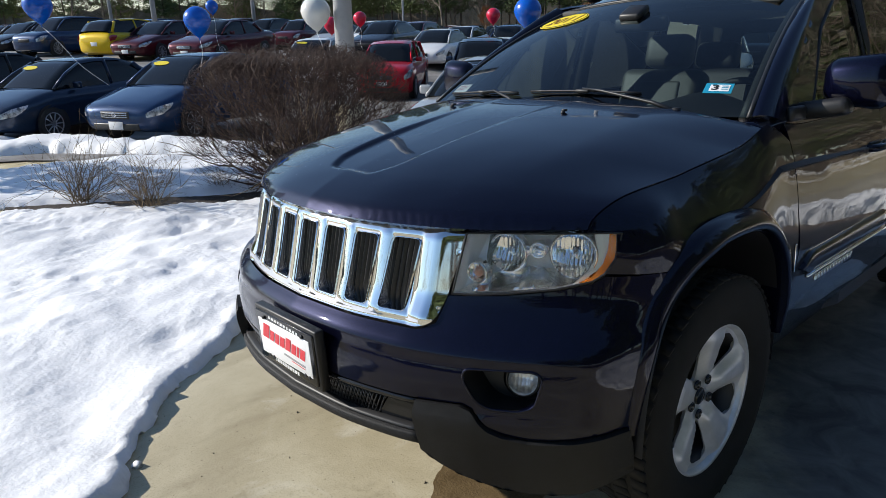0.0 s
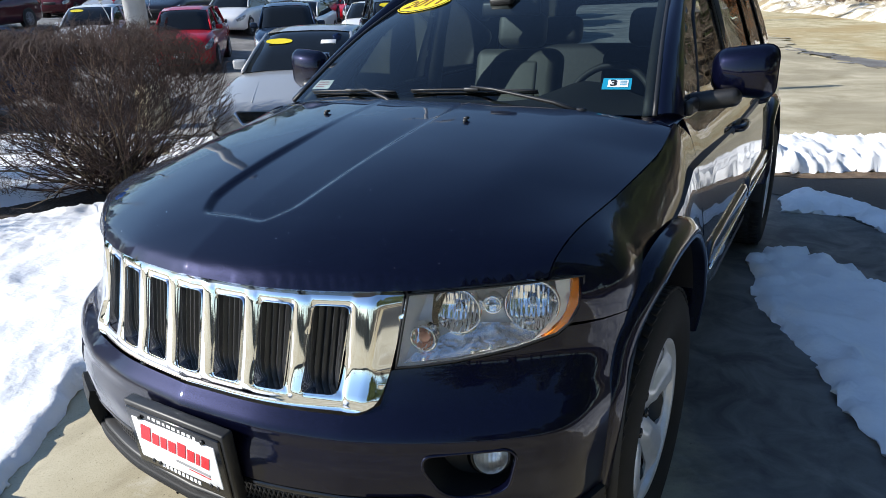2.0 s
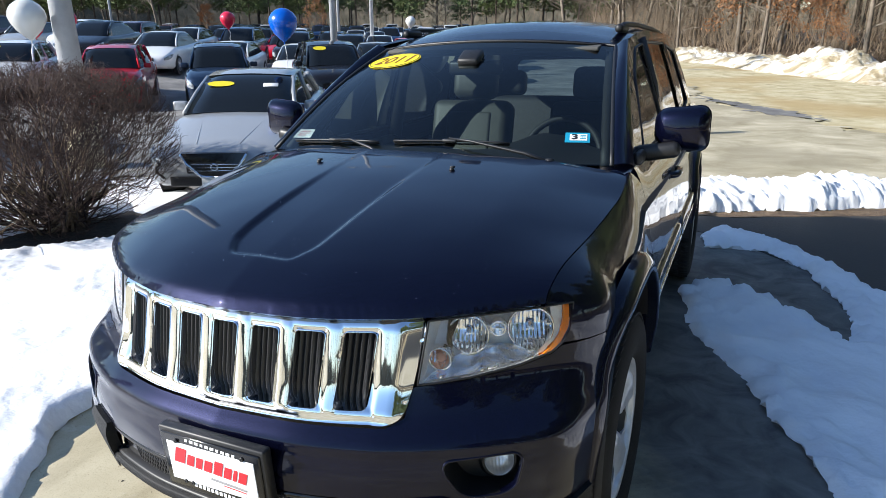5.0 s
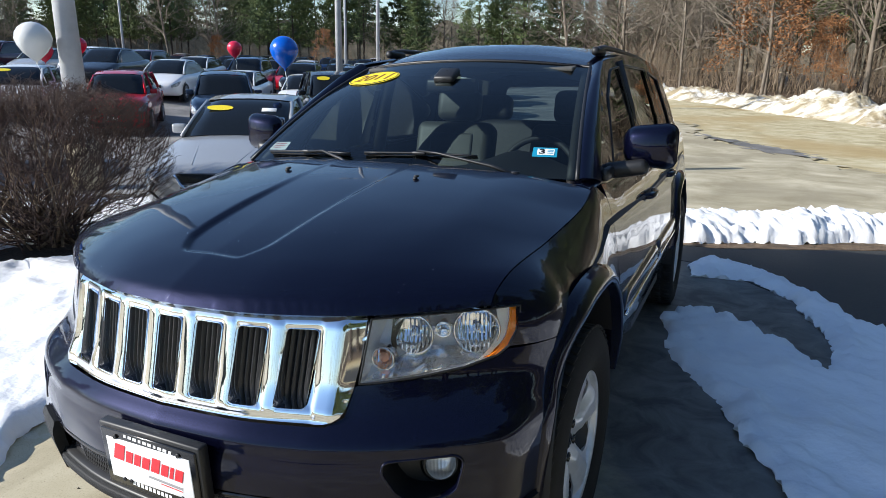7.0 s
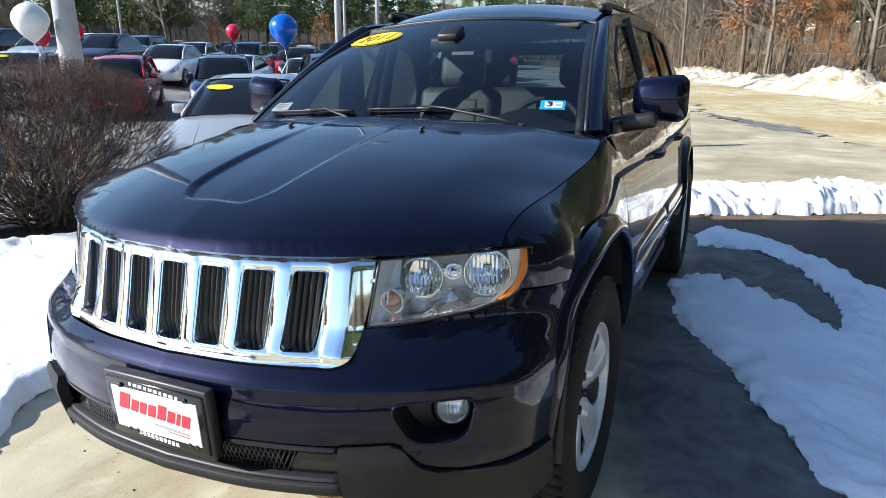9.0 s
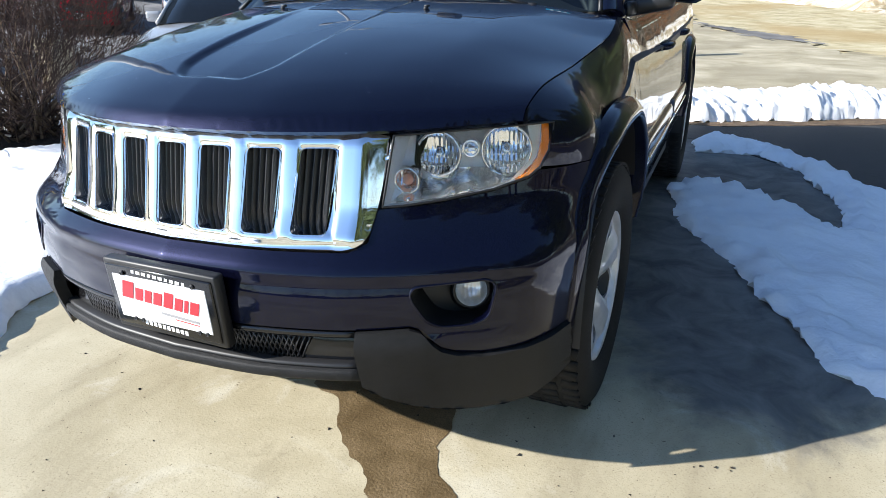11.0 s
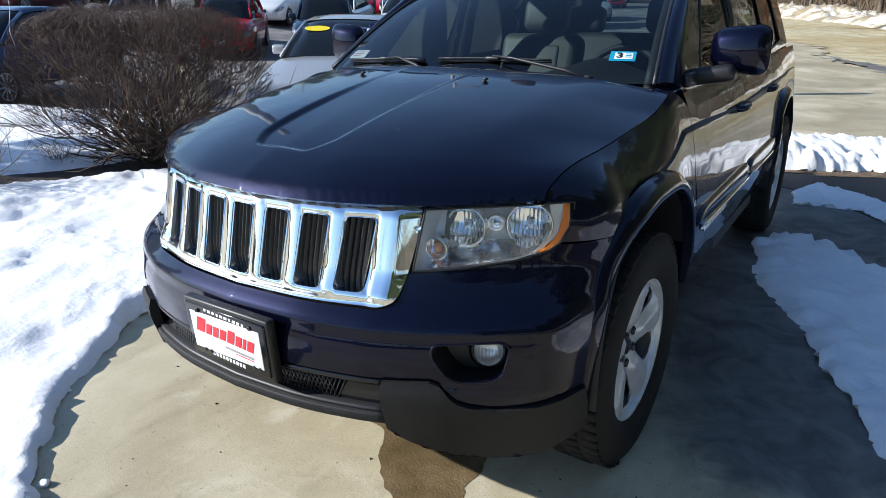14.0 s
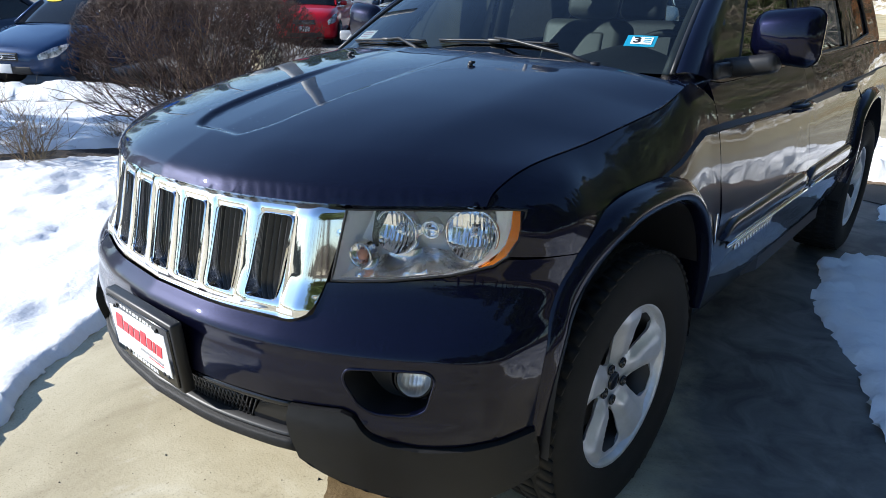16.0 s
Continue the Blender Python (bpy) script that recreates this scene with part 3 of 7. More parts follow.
# dealer plate on its holder
plate = part("plate_holder", box(0.026, 0.806, 0.574, 0.335, 0.03, 0.185, 0.006, 2, pose(0, 0, 0, 4, 0, 0)), BLACK, suv, "black plate holder with a white dealer plate")
PLATEM = pose(0.026, 0.7895, 0.574, 94, 0, 0)
part("plate_surround", moved(box(0, 0, -0.001, 0.312, 0.158, 0.01, 0.003), PLATEM), GLOSSBLACK, plate)
part("plate_face", moved(box(0, 0.0, 0.004, 0.276, 0.114, 0.004, 0.001), PLATEM), WHITEPLATE, plate, "white dealer plate with red lettering")


def letters(name, text, size, m, material, parent, depth=0.0006, shear=0.0, spacing=1.0, fat=0.0, sx=1.0):
    cu = bpy.data.curves.new(name, "FONT")
    cu.body, cu.size, cu.align_x, cu.align_y, cu.extrude, cu.shear, cu.space_character, cu.offset = text, size, "CENTER", "CENTER", depth, shear, spacing, fat
    cu.resolution_u = 3
    tmp = new("tmp", cu)
    dg = bpy.context.evaluated_depsgraph_get()
    mesh = bpy.data.meshes.new_from_object(tmp.evaluated_get(dg))
    bpy.data.objects.remove(tmp)
    mesh.transform(m @ Matrix.Diagonal((sx, 1, 1, 1)))
    mesh.materials.clear()
    mesh.materials.append(material)
    ob = new(name, mesh)
    ob.parent = parent
    return ob


# the dealer's mark is drawn as plain shapes in its colours: slanted red blocks, each with a white notch
BARS = [0.036, 0.024, 0.022, 0.026, 0.028, 0.024, 0.012, 0.026]


def slanted(cx, cy, w, h, z, shear=0.25, d=0.001):
    bm = bmesh.new()
    q = [(cx - w / 2, cy - h / 2), (cx + w / 2, cy - h / 2), (cx + w / 2 + h * shear, cy + h / 2), (cx - w / 2 + h * shear, cy + h / 2)]
    lo = [bm.verts.new((x, y, z)) for x, y in q]
    hi = [bm.verts.new((x, y, z + d)) for x, y in q]
    bm.faces.new(hi)
    for i in range(4):
        bm.faces.new((lo[i], lo[(i + 1) % 4], hi[(i + 1) % 4], hi[i]))
    return moved(bm, PLATEM @ pose(0, 0, 0, 0, 0, -3))


x0 = -0.122
for i, w in enumerate(BARS):
    h = 0.046 if i == 0 else (0.042 if i == 4 else 0.034)
    cy = 0.010 + (h - 0.034) * 0.5
    part("mark_block", slanted(x0 + w * 0.5, cy, w * 0.94, h, 0.0064), RED, plate, smooth=False)
    x0 += w + 0.0045
for cx, cy, w, h in ((0.050, -0.026, 0.11, 0.006), (0.070, -0.034, 0.07, 0.0018)):
    part("small_print", slanted(cx, cy, w, h, 0.0062), RED if cy < -0.03 else mat("grey ink", (0.3, 0.3, 0.3), 0.5), plate, smooth=False)
for i in range(10):
    part("frame_print", slanted(-0.075 + i * 0.0165, 0.0665, 0.0115 if i % 3 else 0.008, 0.008, 0.004, 0.15), WHITE, plate, smooth=False)
for i in range(10):
    part("frame_print", slanted(-0.062 + i * 0.0135, -0.067, 0.009, 0.011, 0.004, 0.0), WHITE, plate, smooth=False)
for cx, cy in ((-0.105, 0.062), (0.105, 0.062), (-0.095, -0.058), (-0.072, -0.058), (0.10, -0.058), (0.122, -0.058)):
    part("plate_screw", moved(lathe([(0, 0.0001), (0.003, 0.003), (0.003, 0.005), (0, 0.006)], 10, "z"), PLATEM @ Matrix.Translation((cx, cy, 0.006))), BLACK, plate)

# wings (fenders), doors and rear quarter
DOORY, BY, CY, ENDY = 2.24, 3.30, 4.18, 5.28


def arch_pts(cy, lo_z, w=0.415, h=0.515):
    return [(y, z) for y, z in archline(cy, w, h, 40) if z > lo_z]


def wing_outline():
    a = [side(y, z) for y, z in arch_pts(HUBY, 0.62)]
    a = [p for p in a if p[1] < 1.2]
    first = [p for p in a if p[0] > uof(1.36, 0.82)]
    top = [(u, 1.2) for u in np.linspace(0.752, CORNER, 8)] + [(CORNER + d, 1.2) for d in np.linspace(0.05, DOORY - 1.50, 16)]
    lampedge = vflat([(0.788, 0.858), (0.802, 0.893), (0.8065, 0.954), (0.803, 0.960), (0.785, 0.962), (0.753, 0.960)])
    down = [side(DOORY, v) for v in (1.1, 0.95, 0.80, 0.62, 0.44)]
    down = [(CORNER + DOORY - front(CORNER, 0.85), v) for v in (1.1, 0.95, 0.85)] + [side(DOORY, v) for v in (0.75, 0.62, 0.44)]
    back = [side(2.12, 0.44), side(2.105, 0.50)] + [q for q in [side(y, z) for y, z in arch_pts(HUBY, 0.50) if y > HUBY][::-1]]
    frontpart = [side(y, z) for y, z in arch_pts(HUBY, 0.82) if y <= HUBY][::-1]
    return lampedge + top + down + back + frontpart + [side(1.40, 0.850), side(1.358, 0.855)]


pair("wing", lambda: patch(wing_outline(), skin, 0.025, flange=0.018), PAINT, "dark blue front wing")


def flat_u(y):
    return CORNER + y - front(CORNER, 0.85)


def panel(y0, y1, zlow):
    top = [(flat_u(y), 1.2) for y in np.linspace(y0, y1, 12)]
    bot = [side(y, zlow) for y in np.linspace(y1, y0, 12)]
    return top + [(flat_u(y1), 1.0), (flat_u(y1), 0.86), side(y1, 0.7)] + bot + [side(y0, 0.7), (flat_u(y0), 0.86), (flat_u(y0), 1.0)]


def rear_door():
    arch = [side(y, z) for y, z in arch_pts(HUBY + BASE, 0.45) if y < 4.40]
    return [(flat_u(y), 1.2) for y in np.linspace(BY, 4.28, 10)] + [(flat_u(4.28), 0.95)] + [p for p in arch[::-1]] + [side(4.17, 0.44)] + [side(y, 0.44) for y in np.linspace(4.1, BY, 8)] + [side(BY, 0.7), (flat_u(BY), 0.86), (flat_u(BY), 1.0)]


def quarter():
    arch = [side(y, z) for y, z in arch_pts(HUBY + BASE, 0.40) if y > 4.405]
    return [(flat_u(y), 1.2) for y in np.linspace(4.286, ENDY, 10)] + [(flat_u(ENDY), 0.95), side(ENDY, 0.7), side(ENDY, 0.40)] + arch[::-1] + [(flat_u(4.286), 0.955)]


front_doors = pair("front_door", lambda: patch(panel(DOORY + 0.006, BY - 0.003, 0.44), skin, 0.04, flange=0.018), PAINT, "dark blue front door")
rear_doors = pair("rear_door", lambda: patch(rear_door(), skin, 0.04, flange=0.018), PAINT, "dark blue rear door")
pair("rear_quarter", lambda: patch(quarter(), skin, 0.04, flange=0.018), PAINT)
pair("rocker", lambda: patch([side(y, 0.432) for y in np.linspace(2.12, 4.16, 16)] + [side(y, 0.30) for y in np.linspace(4.16, 2.12, 16)], lambda u, v: skin(u, v) + Vector((-0.008 - 0.25 * max(0, 0.40 - v), 0, 0)), 0.04, flange=0.02), PAINT)


# dark body core behind the panel gaps
def core():
    secs = []
    for y in (1.12, 1.3, 1.5, 1.9, 2.1, 3.0, 4.0, 4.8, 5.2):
        w = min(sidewidth(y, 0.6) - 0.035, 0.45 + (y - 1.0) * 1.1)
        inner = abs(y - HUBY) < 0.44 or abs(y - HUBY - BASE) < 0.44
        t = (hoodz(0.7, y, False) - 0.06) if y < 2.0 else beltz(y) - 0.03
        wl = 0.60 if inner else w - 0.02
        secs.append([(-w * 0.86, y, t - 0.05), (-w, y, t - 0.12), (-wl, y, 0.80), (-wl, y, 0.32), (wl, y, 0.32), (wl, y, 0.80), (w, y, t - 0.12), (w * 0.86, y, t - 0.05)])
    bm = bmesh.new()
    rr = [[bm.verts.new(p) for p in s] for s in secs]
    for i, (a, b) in enumerate(zip(rr, rr[1:])):
        for k in range(8):
            if k == 7 and secs[i][0][1] >= 1.9:
                continue
            bm.faces.new((a[k], a[(k + 1) % 8], b[(k + 1) % 8], b[k]))
    bm.faces.new(rr[0])
    bm.faces.new(rr[-1][::-1])
    return bm


part("underbody", core(), INK, suv, smooth=False, recalc=True)


# wheel-arch flares
def flare(cy):
    bm = bmesh.new()
    rr = []
    inner = archline(cy + 0.01, 0.398, 0.515, 48)
    outer = archline(cy + 0.012, 0.450, 0.572, 48)
    for (yi, zi), (yo, zo) in zip(inner, outer):
        lead = cy < 2 and yi < cy
        if zi < (0.40 if lead else 0.44):
            continue
        zs = min(zo, 0.85)
        if cy < 2:
            xo = skin(uof(yo, zs), zs).x
            xi = skin(uof(yi, min(zi, 0.85)), min(zi, 0.85)).x
        else:
            xo = xi = sidewidth(yo, zs)
        out = lerp(0.034, 0.010, sstep(cy - 0.15, cy - 0.37, yi)) if cy < 2 else 0.034
        xl = max(xi, xo) + out
        ring = [(xo - 0.02, yo, zo), (xo + 0.003, lerp(yi, yo, 0.97), lerp(zi, zo, 0.97)), (lerp(xo, xl, 0.45), lerp(yi, yo, 0.80), lerp(zi, zo, 0.80)), (lerp(xo, xl, 0.88), lerp(yi, yo, 0.52), lerp(zi, zo, 0.52)),
                (xl, lerp(yi, yo, 0.36), lerp(zi, zo, 0.36)), (xl, lerp(yi, yo, 0.10), lerp(zi, zo, 0.10)), (xl - 0.01, yi, zi), (xl - 0.09, yi, zi)]
        rr.append([bm.verts.new(p) for p in ring])
    for a, b in zip(rr, rr[1:]):
        for k in range(len(a) - 1):
            bm.faces.new((a[k], b[k], b[k + 1], a[k + 1]))
    bmesh.ops.recalc_face_normals(bm, faces=bm.faces)
    return bm


for cy in (HUBY, HUBY + BASE):
    pair("wheel_arch_flare", lambda: flare(cy), PAINT)

    def liner(cy=cy):
        bm = bmesh.new()
        pts = archline(cy, 0.41, 0.51, 30)
        a = [bm.verts.new((0.90, y, z)) for y, z in pts]
        b = [bm.verts.new((0.56, y, z)) for y, z in pts]
        for i in range(len(pts) - 1):
            bm.faces.new((a[i], a[i + 1], b[i + 1], b[i]))
        bm.faces.new(b)
        return bm
    pair("wheel_well", liner, INK)


# ---- wheels ----
RIMR = 0.236


def tyre_mesh():
    prof = [(-0.105, 0.232), (-0.122, 0.26), (-0.128, 0.31), (-0.122, 0.352), (-0.108, 0.374), (-0.09, 0.383), (0, 0.387), (0.09, 0.383), (0.108, 0.374), (0.122, 0.352), (0.128, 0.31), (0.126, 0.285), (0.121, 0.262), (0.114, 0.245), (0.105, 0.233)]
    bm = lathe(prof, 64, "x")
    for w in bm.verts:
        r = math.hypot(w.co.y, w.co.z)
        if w.co.z < -0.33:
            w.co.z = max(w.co.z, -HUBZ - 0.002)
    return bm


def tread_block():
    bms = []
    for k in range(60):
        for x, s in ((-0.088, 1), (-0.03, -1), (0.03, 1), (0.088, -1)):
            a = 2 * math.pi * (k + (0.5 if abs(x) < 0.05 else 0)) / 60
            if abs(math.sin(a) + 1) < 0.03:
                continue
            r = 0.385 if abs(x) < 0.05 else 0.380
            bms.append(box(0, 0, 0, 0.046, 0.030, 0.008, 0, 2, pose(0, 0, 0, 0, 0, 10 * s)))
            moved(bms[-1], pose(x, r * math.cos(a), r * math.sin(a), math.degrees(a) - 90, 0, 0))
    return join(*bms)


def rim_mesh():
    """A five-spoke alloy: a dished disc with five windows."""
    out = [(RIMR * 0.955 * math.cos(a), RIMR * 0.955 * math.sin(a)) for a in np.linspace(0, 2 * math.pi, 60, endpoint=False)]
    holes = []
    for k in range(5):
        c = 2 * math.pi * k / 5 + 0.873
        pts = []
        for r, h in ((0.199, 0.29), (0.212, 0.11), (0.211, -0.15), (0.192, -0.28), (0.12, -0.21), (0.080, -0.06), (0.080, 0.07), (0.125, 0.24)):
            pts.append((r * math.cos(c + h), r * math.sin(c + h)))
        holes.append(rounded(pts, 0.012, 3))
    centres = [2 * math.pi * (k + 0.5) / 5 + 0.873 for k in range(5)]

    def fn(u, v):
        r, a = math.hypot(u, v), math.atan2(v, u)
        d = min(abs((a - c + math.pi) % (2 * math.pi) - math.pi) for c in centres)
        wide = lerp(0.34, 0.27, sstep(0.08, 0.18, r))
        flat = 0.022 * max(0.0, 1 - max(0.0, d - wide * 0.55) / (wide * 0.75)) * sstep(0.045, 0.10, r) * (1 - 0.5 * sstep(0.195, 0.225, r))
        x = 0.090 - 0.030 * (1 - (r / RIMR) ** 2) + flat
        return Vector((x, u, v))
    return patch(out, fn, 0.009, holes, 0.010, rim=0.007, flip=False)


def barrel():
    return lathe([(-0.10, 0.22), (-0.09, 0.205), (0.02, 0.19), (0.075, 0.205), (0.084, RIMR * 0.90)], 60, "x")


def rim_lip():
    return lathe([(0.080, RIMR * 0.93), (0.094, RIMR * 0.95), (0.102, RIMR * 0.962), (0.107, RIMR * 0.99), (0.104, RIMR), (0.098, RIMR)], 60, "x")


NUT = lathe([(0.0, 0.0155), (0.006, 0.015), (0.007, 0.011), (0.003, 0.009), (0.003, 0.0001)], 12, "x")
CAP = lathe([(0.0, 0.027), (0.006, 0.026), (0.008, 0.022), (0.008, 0.0001)], 28, "x")
wheel_meshes = {}
for flip in (0, 1):
    for cy in (HUBY, HUBY + BASE):
        w = new("wheel")
        w.parent = suv
        w["label"] = "silver five-spoke alloy wheel with a black tyre"
        w.matrix_basis = pose(-HUBX if flip else HUBX, cy + 0.006, HUBZ + 0.002, 0, 0, (180 if flip else 0) - (1 if cy < 2 else 0))
        if not wheel_meshes:
            items = [("tyre", tyre_mesh(), RUBBER), ("tread", tread_block(), RUBBER), ("rim", rim_mesh(), SILVER), ("barrel", barrel(), INK), ("rim_lip", rim_lip(), SILVER), ("hub_cap", moved(CAP, Matrix.Translation((0.062, 0, 0))), GLOSSBLACK),
                     ("brake_disc", lathe([(0.0, 0.17), (0.0, 0.06), (0.02, 0.06), (0.02, 0.0001)], 40, "x"), mat("brake steel", (0.12, 0.11, 0.1), 0.5, 0.8))]
            for nm, bm, m in items:
                ob = part(nm, bm, m, w)
                wheel_meshes[nm] = ob
            nutm = part("lug_nut", NUT, GLOSSBLACK, w)
            wheel_meshes["lug_nut"] = nutm
            nutm.matrix_basis = pose(0.066, 0.057 * math.cos(0.873), 0.057 * math.sin(0.873))
        else:
            for nm, ob in wheel_meshes.items():
                t = again(ob, w, ob.matrix_basis)
        for k in range(1, 5):
            a = 0.873 + 2 * math.pi * k / 5
            again(wheel_meshes["lug_nut"], w, pose(0.066, 0.057 * math.cos(a), 0.057 * math.sin(a)))

# ---- greenhouse ----
ROOFX = 0.615


def sideglass(y, f):
    """The side above the belt: f runs from the belt to the roof's edge."""
    b = beltz(y)
    x = lerp(0.797, ROOFX + 0.025, f ** 1.15) - 0.02 * sstep(4.2, 5.2, y)
    z = lerp(b, 1.612 + 0.055 * sstep(2.75, 3.5, y) - 0.03 * sstep(4.2, 5.2, y), f)
    return Vector((x, y, z))


def screen(g, f):
    """The windscreen: g across, f up."""
    a = abs(g)
    x = g * lerp(0.735, 0.585, f)
    yb, yt = 1.985 + 0.125 * a ** 2, 2.80 + 0.10 * a ** 2
    y = lerp(yb, yt, f) - 0.02 * math.sin(math.pi * f)
    z = lerp(1.180 - 0.01 * a, 1.618 - 0.03 * a ** 2, f) + 0.025 * math.sin(math.pi * f)
    return Vector((x, y, z))


ws = part("windshield", patch([(-1, 0), (1, 0), (1, 1), (-1, 1)], screen, 0.08, flange=0.004), PANE, suv, "clear windshield with stickers")
ws.visible_shadow = False
part("windshield_seal", tube([screen(g, f) for g, f in [(-1, 0)] + [(-1, k / 10) for k in range(1, 10)] + [(g, 1) for g in np.linspace(-1, 1, 15)] + [(1, 1 - k / 10) for k in range(1, 11)]], 0.008, 6), BLACK, suv)
part("screen_shade_band", patch([(-0.97, 0.93), (0.97, 0.93), (0.985, 0.99), (-0.985, 0.99)], lambda g, f: screen(g, f) + Vector((0, 0.004, -0.004)), 0.08, flange=0), INK, ws)

# pillars and window frames
WIN1 = rounded([(2.50, 0.03), (3.235, 0.03), (3.20, 0.90), (2.99, 0.90), (2.76, 0.66)], 0.03)
WIN2 = rounded([(3.335, 0.03), (4.12, 0.03), (4.02, 0.88), (3.30, 0.90)], 0.03)
WIN3 = rounded([(4.21, 0.04), (4.70, 0.10), (4.55, 0.80), (4.11, 0.86)], 0.03)


def frame_outline():
    return [(2.24, 0.0)] + [(y, 0.0) for y in np.linspace(2.4, 5.1, 14)] + [(5.02, 0.5), (4.86, 1.0)] + [(y, 1.0) for y in np.linspace(4.6, 3.0, 10)] + [(2.90, 0.985), (2.80, 0.9), (2.60, 0.62), (2.42, 0.34)]


frames = pair("window_frame", lambda: patch(frame_outline(), sideglass, 0.04, [WIN1, WIN2, WIN3], 0.02), PAINT)
for w, m in ((WIN1, SIDEPANE), (WIN2, DARKPANE), (WIN3, DARKPANE)):
    for k, flip in enumerate((False, True)):
        b = patch(w, lambda y, f: sideglass(y, f) + Vector((-0.008, 0, 0)), 0.06, flange=0)
        g = part("side_window", mirrored(b) if flip else b, m, frames[k])
        g.visible_shadow = False
        b = tube([sideglass(*p) + Vector((0.001, 0, 0)) for p in w + w[:1]], 0.006, 6, False)
        part("window_seal", mirrored(b) if flip else b, BLACK, frames[k])
for y0, y1 in ((3.235, 3.335), (4.05, 4.20)):
    pair("pillar_cover", lambda: patch([(y0, 0.03), (y1, 0.03), (y1 - 0.05 * (y0 > 4) - 0.03, 0.9), (y0 - 0.05 * (y0 > 4) - 0.03, 0.9)], lambda y, f: sideglass(y, f) + Vector((0.003, 0, 0)), 0.06, flange=0.004), GLOSSBLACK)


def apillar():
    """The painted pillar between screen and door."""
    bm = bmesh.new()
    rr = []
    line = [(2.24, 0.0), (2.42, 0.34), (2.60, 0.62), (2.80, 0.9), (2.90, 0.985)]
    for k in range(13):
        f = k / 12
        a = screen(1.0, f) + Vector((0.004, 0, 0.004))
        q = curve([0, 0.25, 0.5, 0.75, 1.0], [0, 1.03, 2.0, 3.05, 4], f)
        i = min(3, int(q))
        y, g = lerp(line[i][0], line[i + 1][0], q - i), lerp(line[i][1], line[i + 1][1], q - i)
        c = sideglass(y, g)
        m = (a + c) / 2 + Vector((0.012, -0.016, 0.012))
        rr.append([bm.verts.new(p) for p in (a + Vector((-0.01, 0.01, -0.012)), a, lerp(a, m, 0.5) + Vector((0.004, -0.004, 0.003)), m, lerp(m, c, 0.5) + Vector((0.004, -0.003, 0.002)), c)])
    for a, b in zip(rr, rr[1:]):
        for k in range(5):
            bm.faces.new((a[k], a[k + 1], b[k + 1], b[k]))
    bmesh.ops.recalc_face_normals(bm, faces=bm.faces)
    return bm


pair("windshield_pillar", apillar, PAINT)


def roof(x, y):
    e = min(1.0, abs(x) / (ROOFX + 0.025))
    t = y - 0.10 * min(1.0, abs(x) / 0.6) ** 2 * sstep(3.6, 3.0, y)
    zc = lerp(1.622, 1.738, curve([2.79, 2.95, 3.2, 3.7, 4.3, 5.0], [0, 0.40, 0.80, 1.0, 0.95, 0.65], t))
    return Vector((x, y, zc - (0.036 + 0.034 * sstep(2.75, 3.2, y)) * e ** 2.4 - 0.02 * sstep(0.85, 1.0, e)))


def roof_outline():
    fr = [(x, 2.796 + 0.10 * (x / 0.6) ** 2) for x in np.linspace(-0.60, 0.60, 20)]
    r = [(ROOFX + 0.022, y) for y in np.linspace(2.95, 4.88, 14)]
    b = [(x, 4.93) for x in np.linspace(0.58, -0.58, 10)]
    return fr + r + b + [(-x, y) for x, y in r[::-1]]


part("roof", patch(roof_outline(), roof, 0.05, flange=0.008), PAINT, suv, "dark blue roof")
part("headliner", patch(roof_outline(), lambda x, y: roof(x * 0.98, y + 0.02) - Vector((0, 0, 0.075)), 0.1, flange=0), HEADLINER, suv)
for s in (1, -1):
    pts = [(s * 0.565, 3.10, 1.655), (s * 0.570, 3.15, 1.682), (s * 0.572, 3.26, 1.692), (s * 0.572, 3.6, 1.698), (s * 0.570, 4.3, 1.692), (s * 0.565, 4.62, 1.68), (s * 0.56, 4.70, 1.645)]
    rail = part("roof_rail", tube(pts, [0.012, 0.015, 0.013, 0.012, 0.012, 0.013, 0.015], 10), BLACK, suv, "black roof rail")
    part("rail_foot", box(s * 0.566, 3.16, 1.668, 0.04, 0.18, 0.04, 0.015), BLACK, rail)
    part("rail_foot", box(s * 0.562, 4.64, 1.665, 0.04, 0.13, 0.045, 0.015), BLACK, rail)

# tail closes the car
part("tailgate", patch([(-0.80, 0.45), (0.80, 0.45), (0.80, 1.10), (0.60, 1.60), (-0.60, 1.60), (-0.80, 1.10)], lambda x, z: Vector((x, 5.27 - 0.10 * (x / 0.8) ** 2 - 0.40 * sstep(1.05, 1.65, z) + 0.05 * sstep(0.9, 0.5, z), z)), 0.08, [rounded([(-0.62, 1.15), (0.62, 1.15), (0.50, 1.52), (-0.50, 1.52)], 0.05)], 0.02, flip=True), PAINT, suv)

# cowl and wipers
part("cowl", patch([(x, hoodrear(x) - 0.03) for x in np.linspace(-0.74, 0.74, 20)] + [(x, 2.02 + 0.125 * (x / 0.735) ** 2) for x in np.linspace(0.74, -0.74, 20)], lambda x, y: Vector((x, y, 1.172 - 0.05 * abs(x / 0.75) ** 2 + 0.02 * sstep(1.95, 2.1, y))), 0.04, flange=0.02), BLACK, suv)


def cowl_corner():
    return patch([(0.56, 2.024), (0.70, 2.062), (0.795, 2.092), (0.797, 2.16), (0.799, 2.26), (0.765, 2.24), (0.735, 2.16), (0.69, 2.115), (0.57, 2.065)], lambda x, y: Vector((x, y, 1.158 - 0.5 * max(0.0, x - 0.76) + 0.10 * max(0.0, y - 2.10))), 0.03, flange=0.03)


pair("cowl_corner", cowl_corner, PAINT)


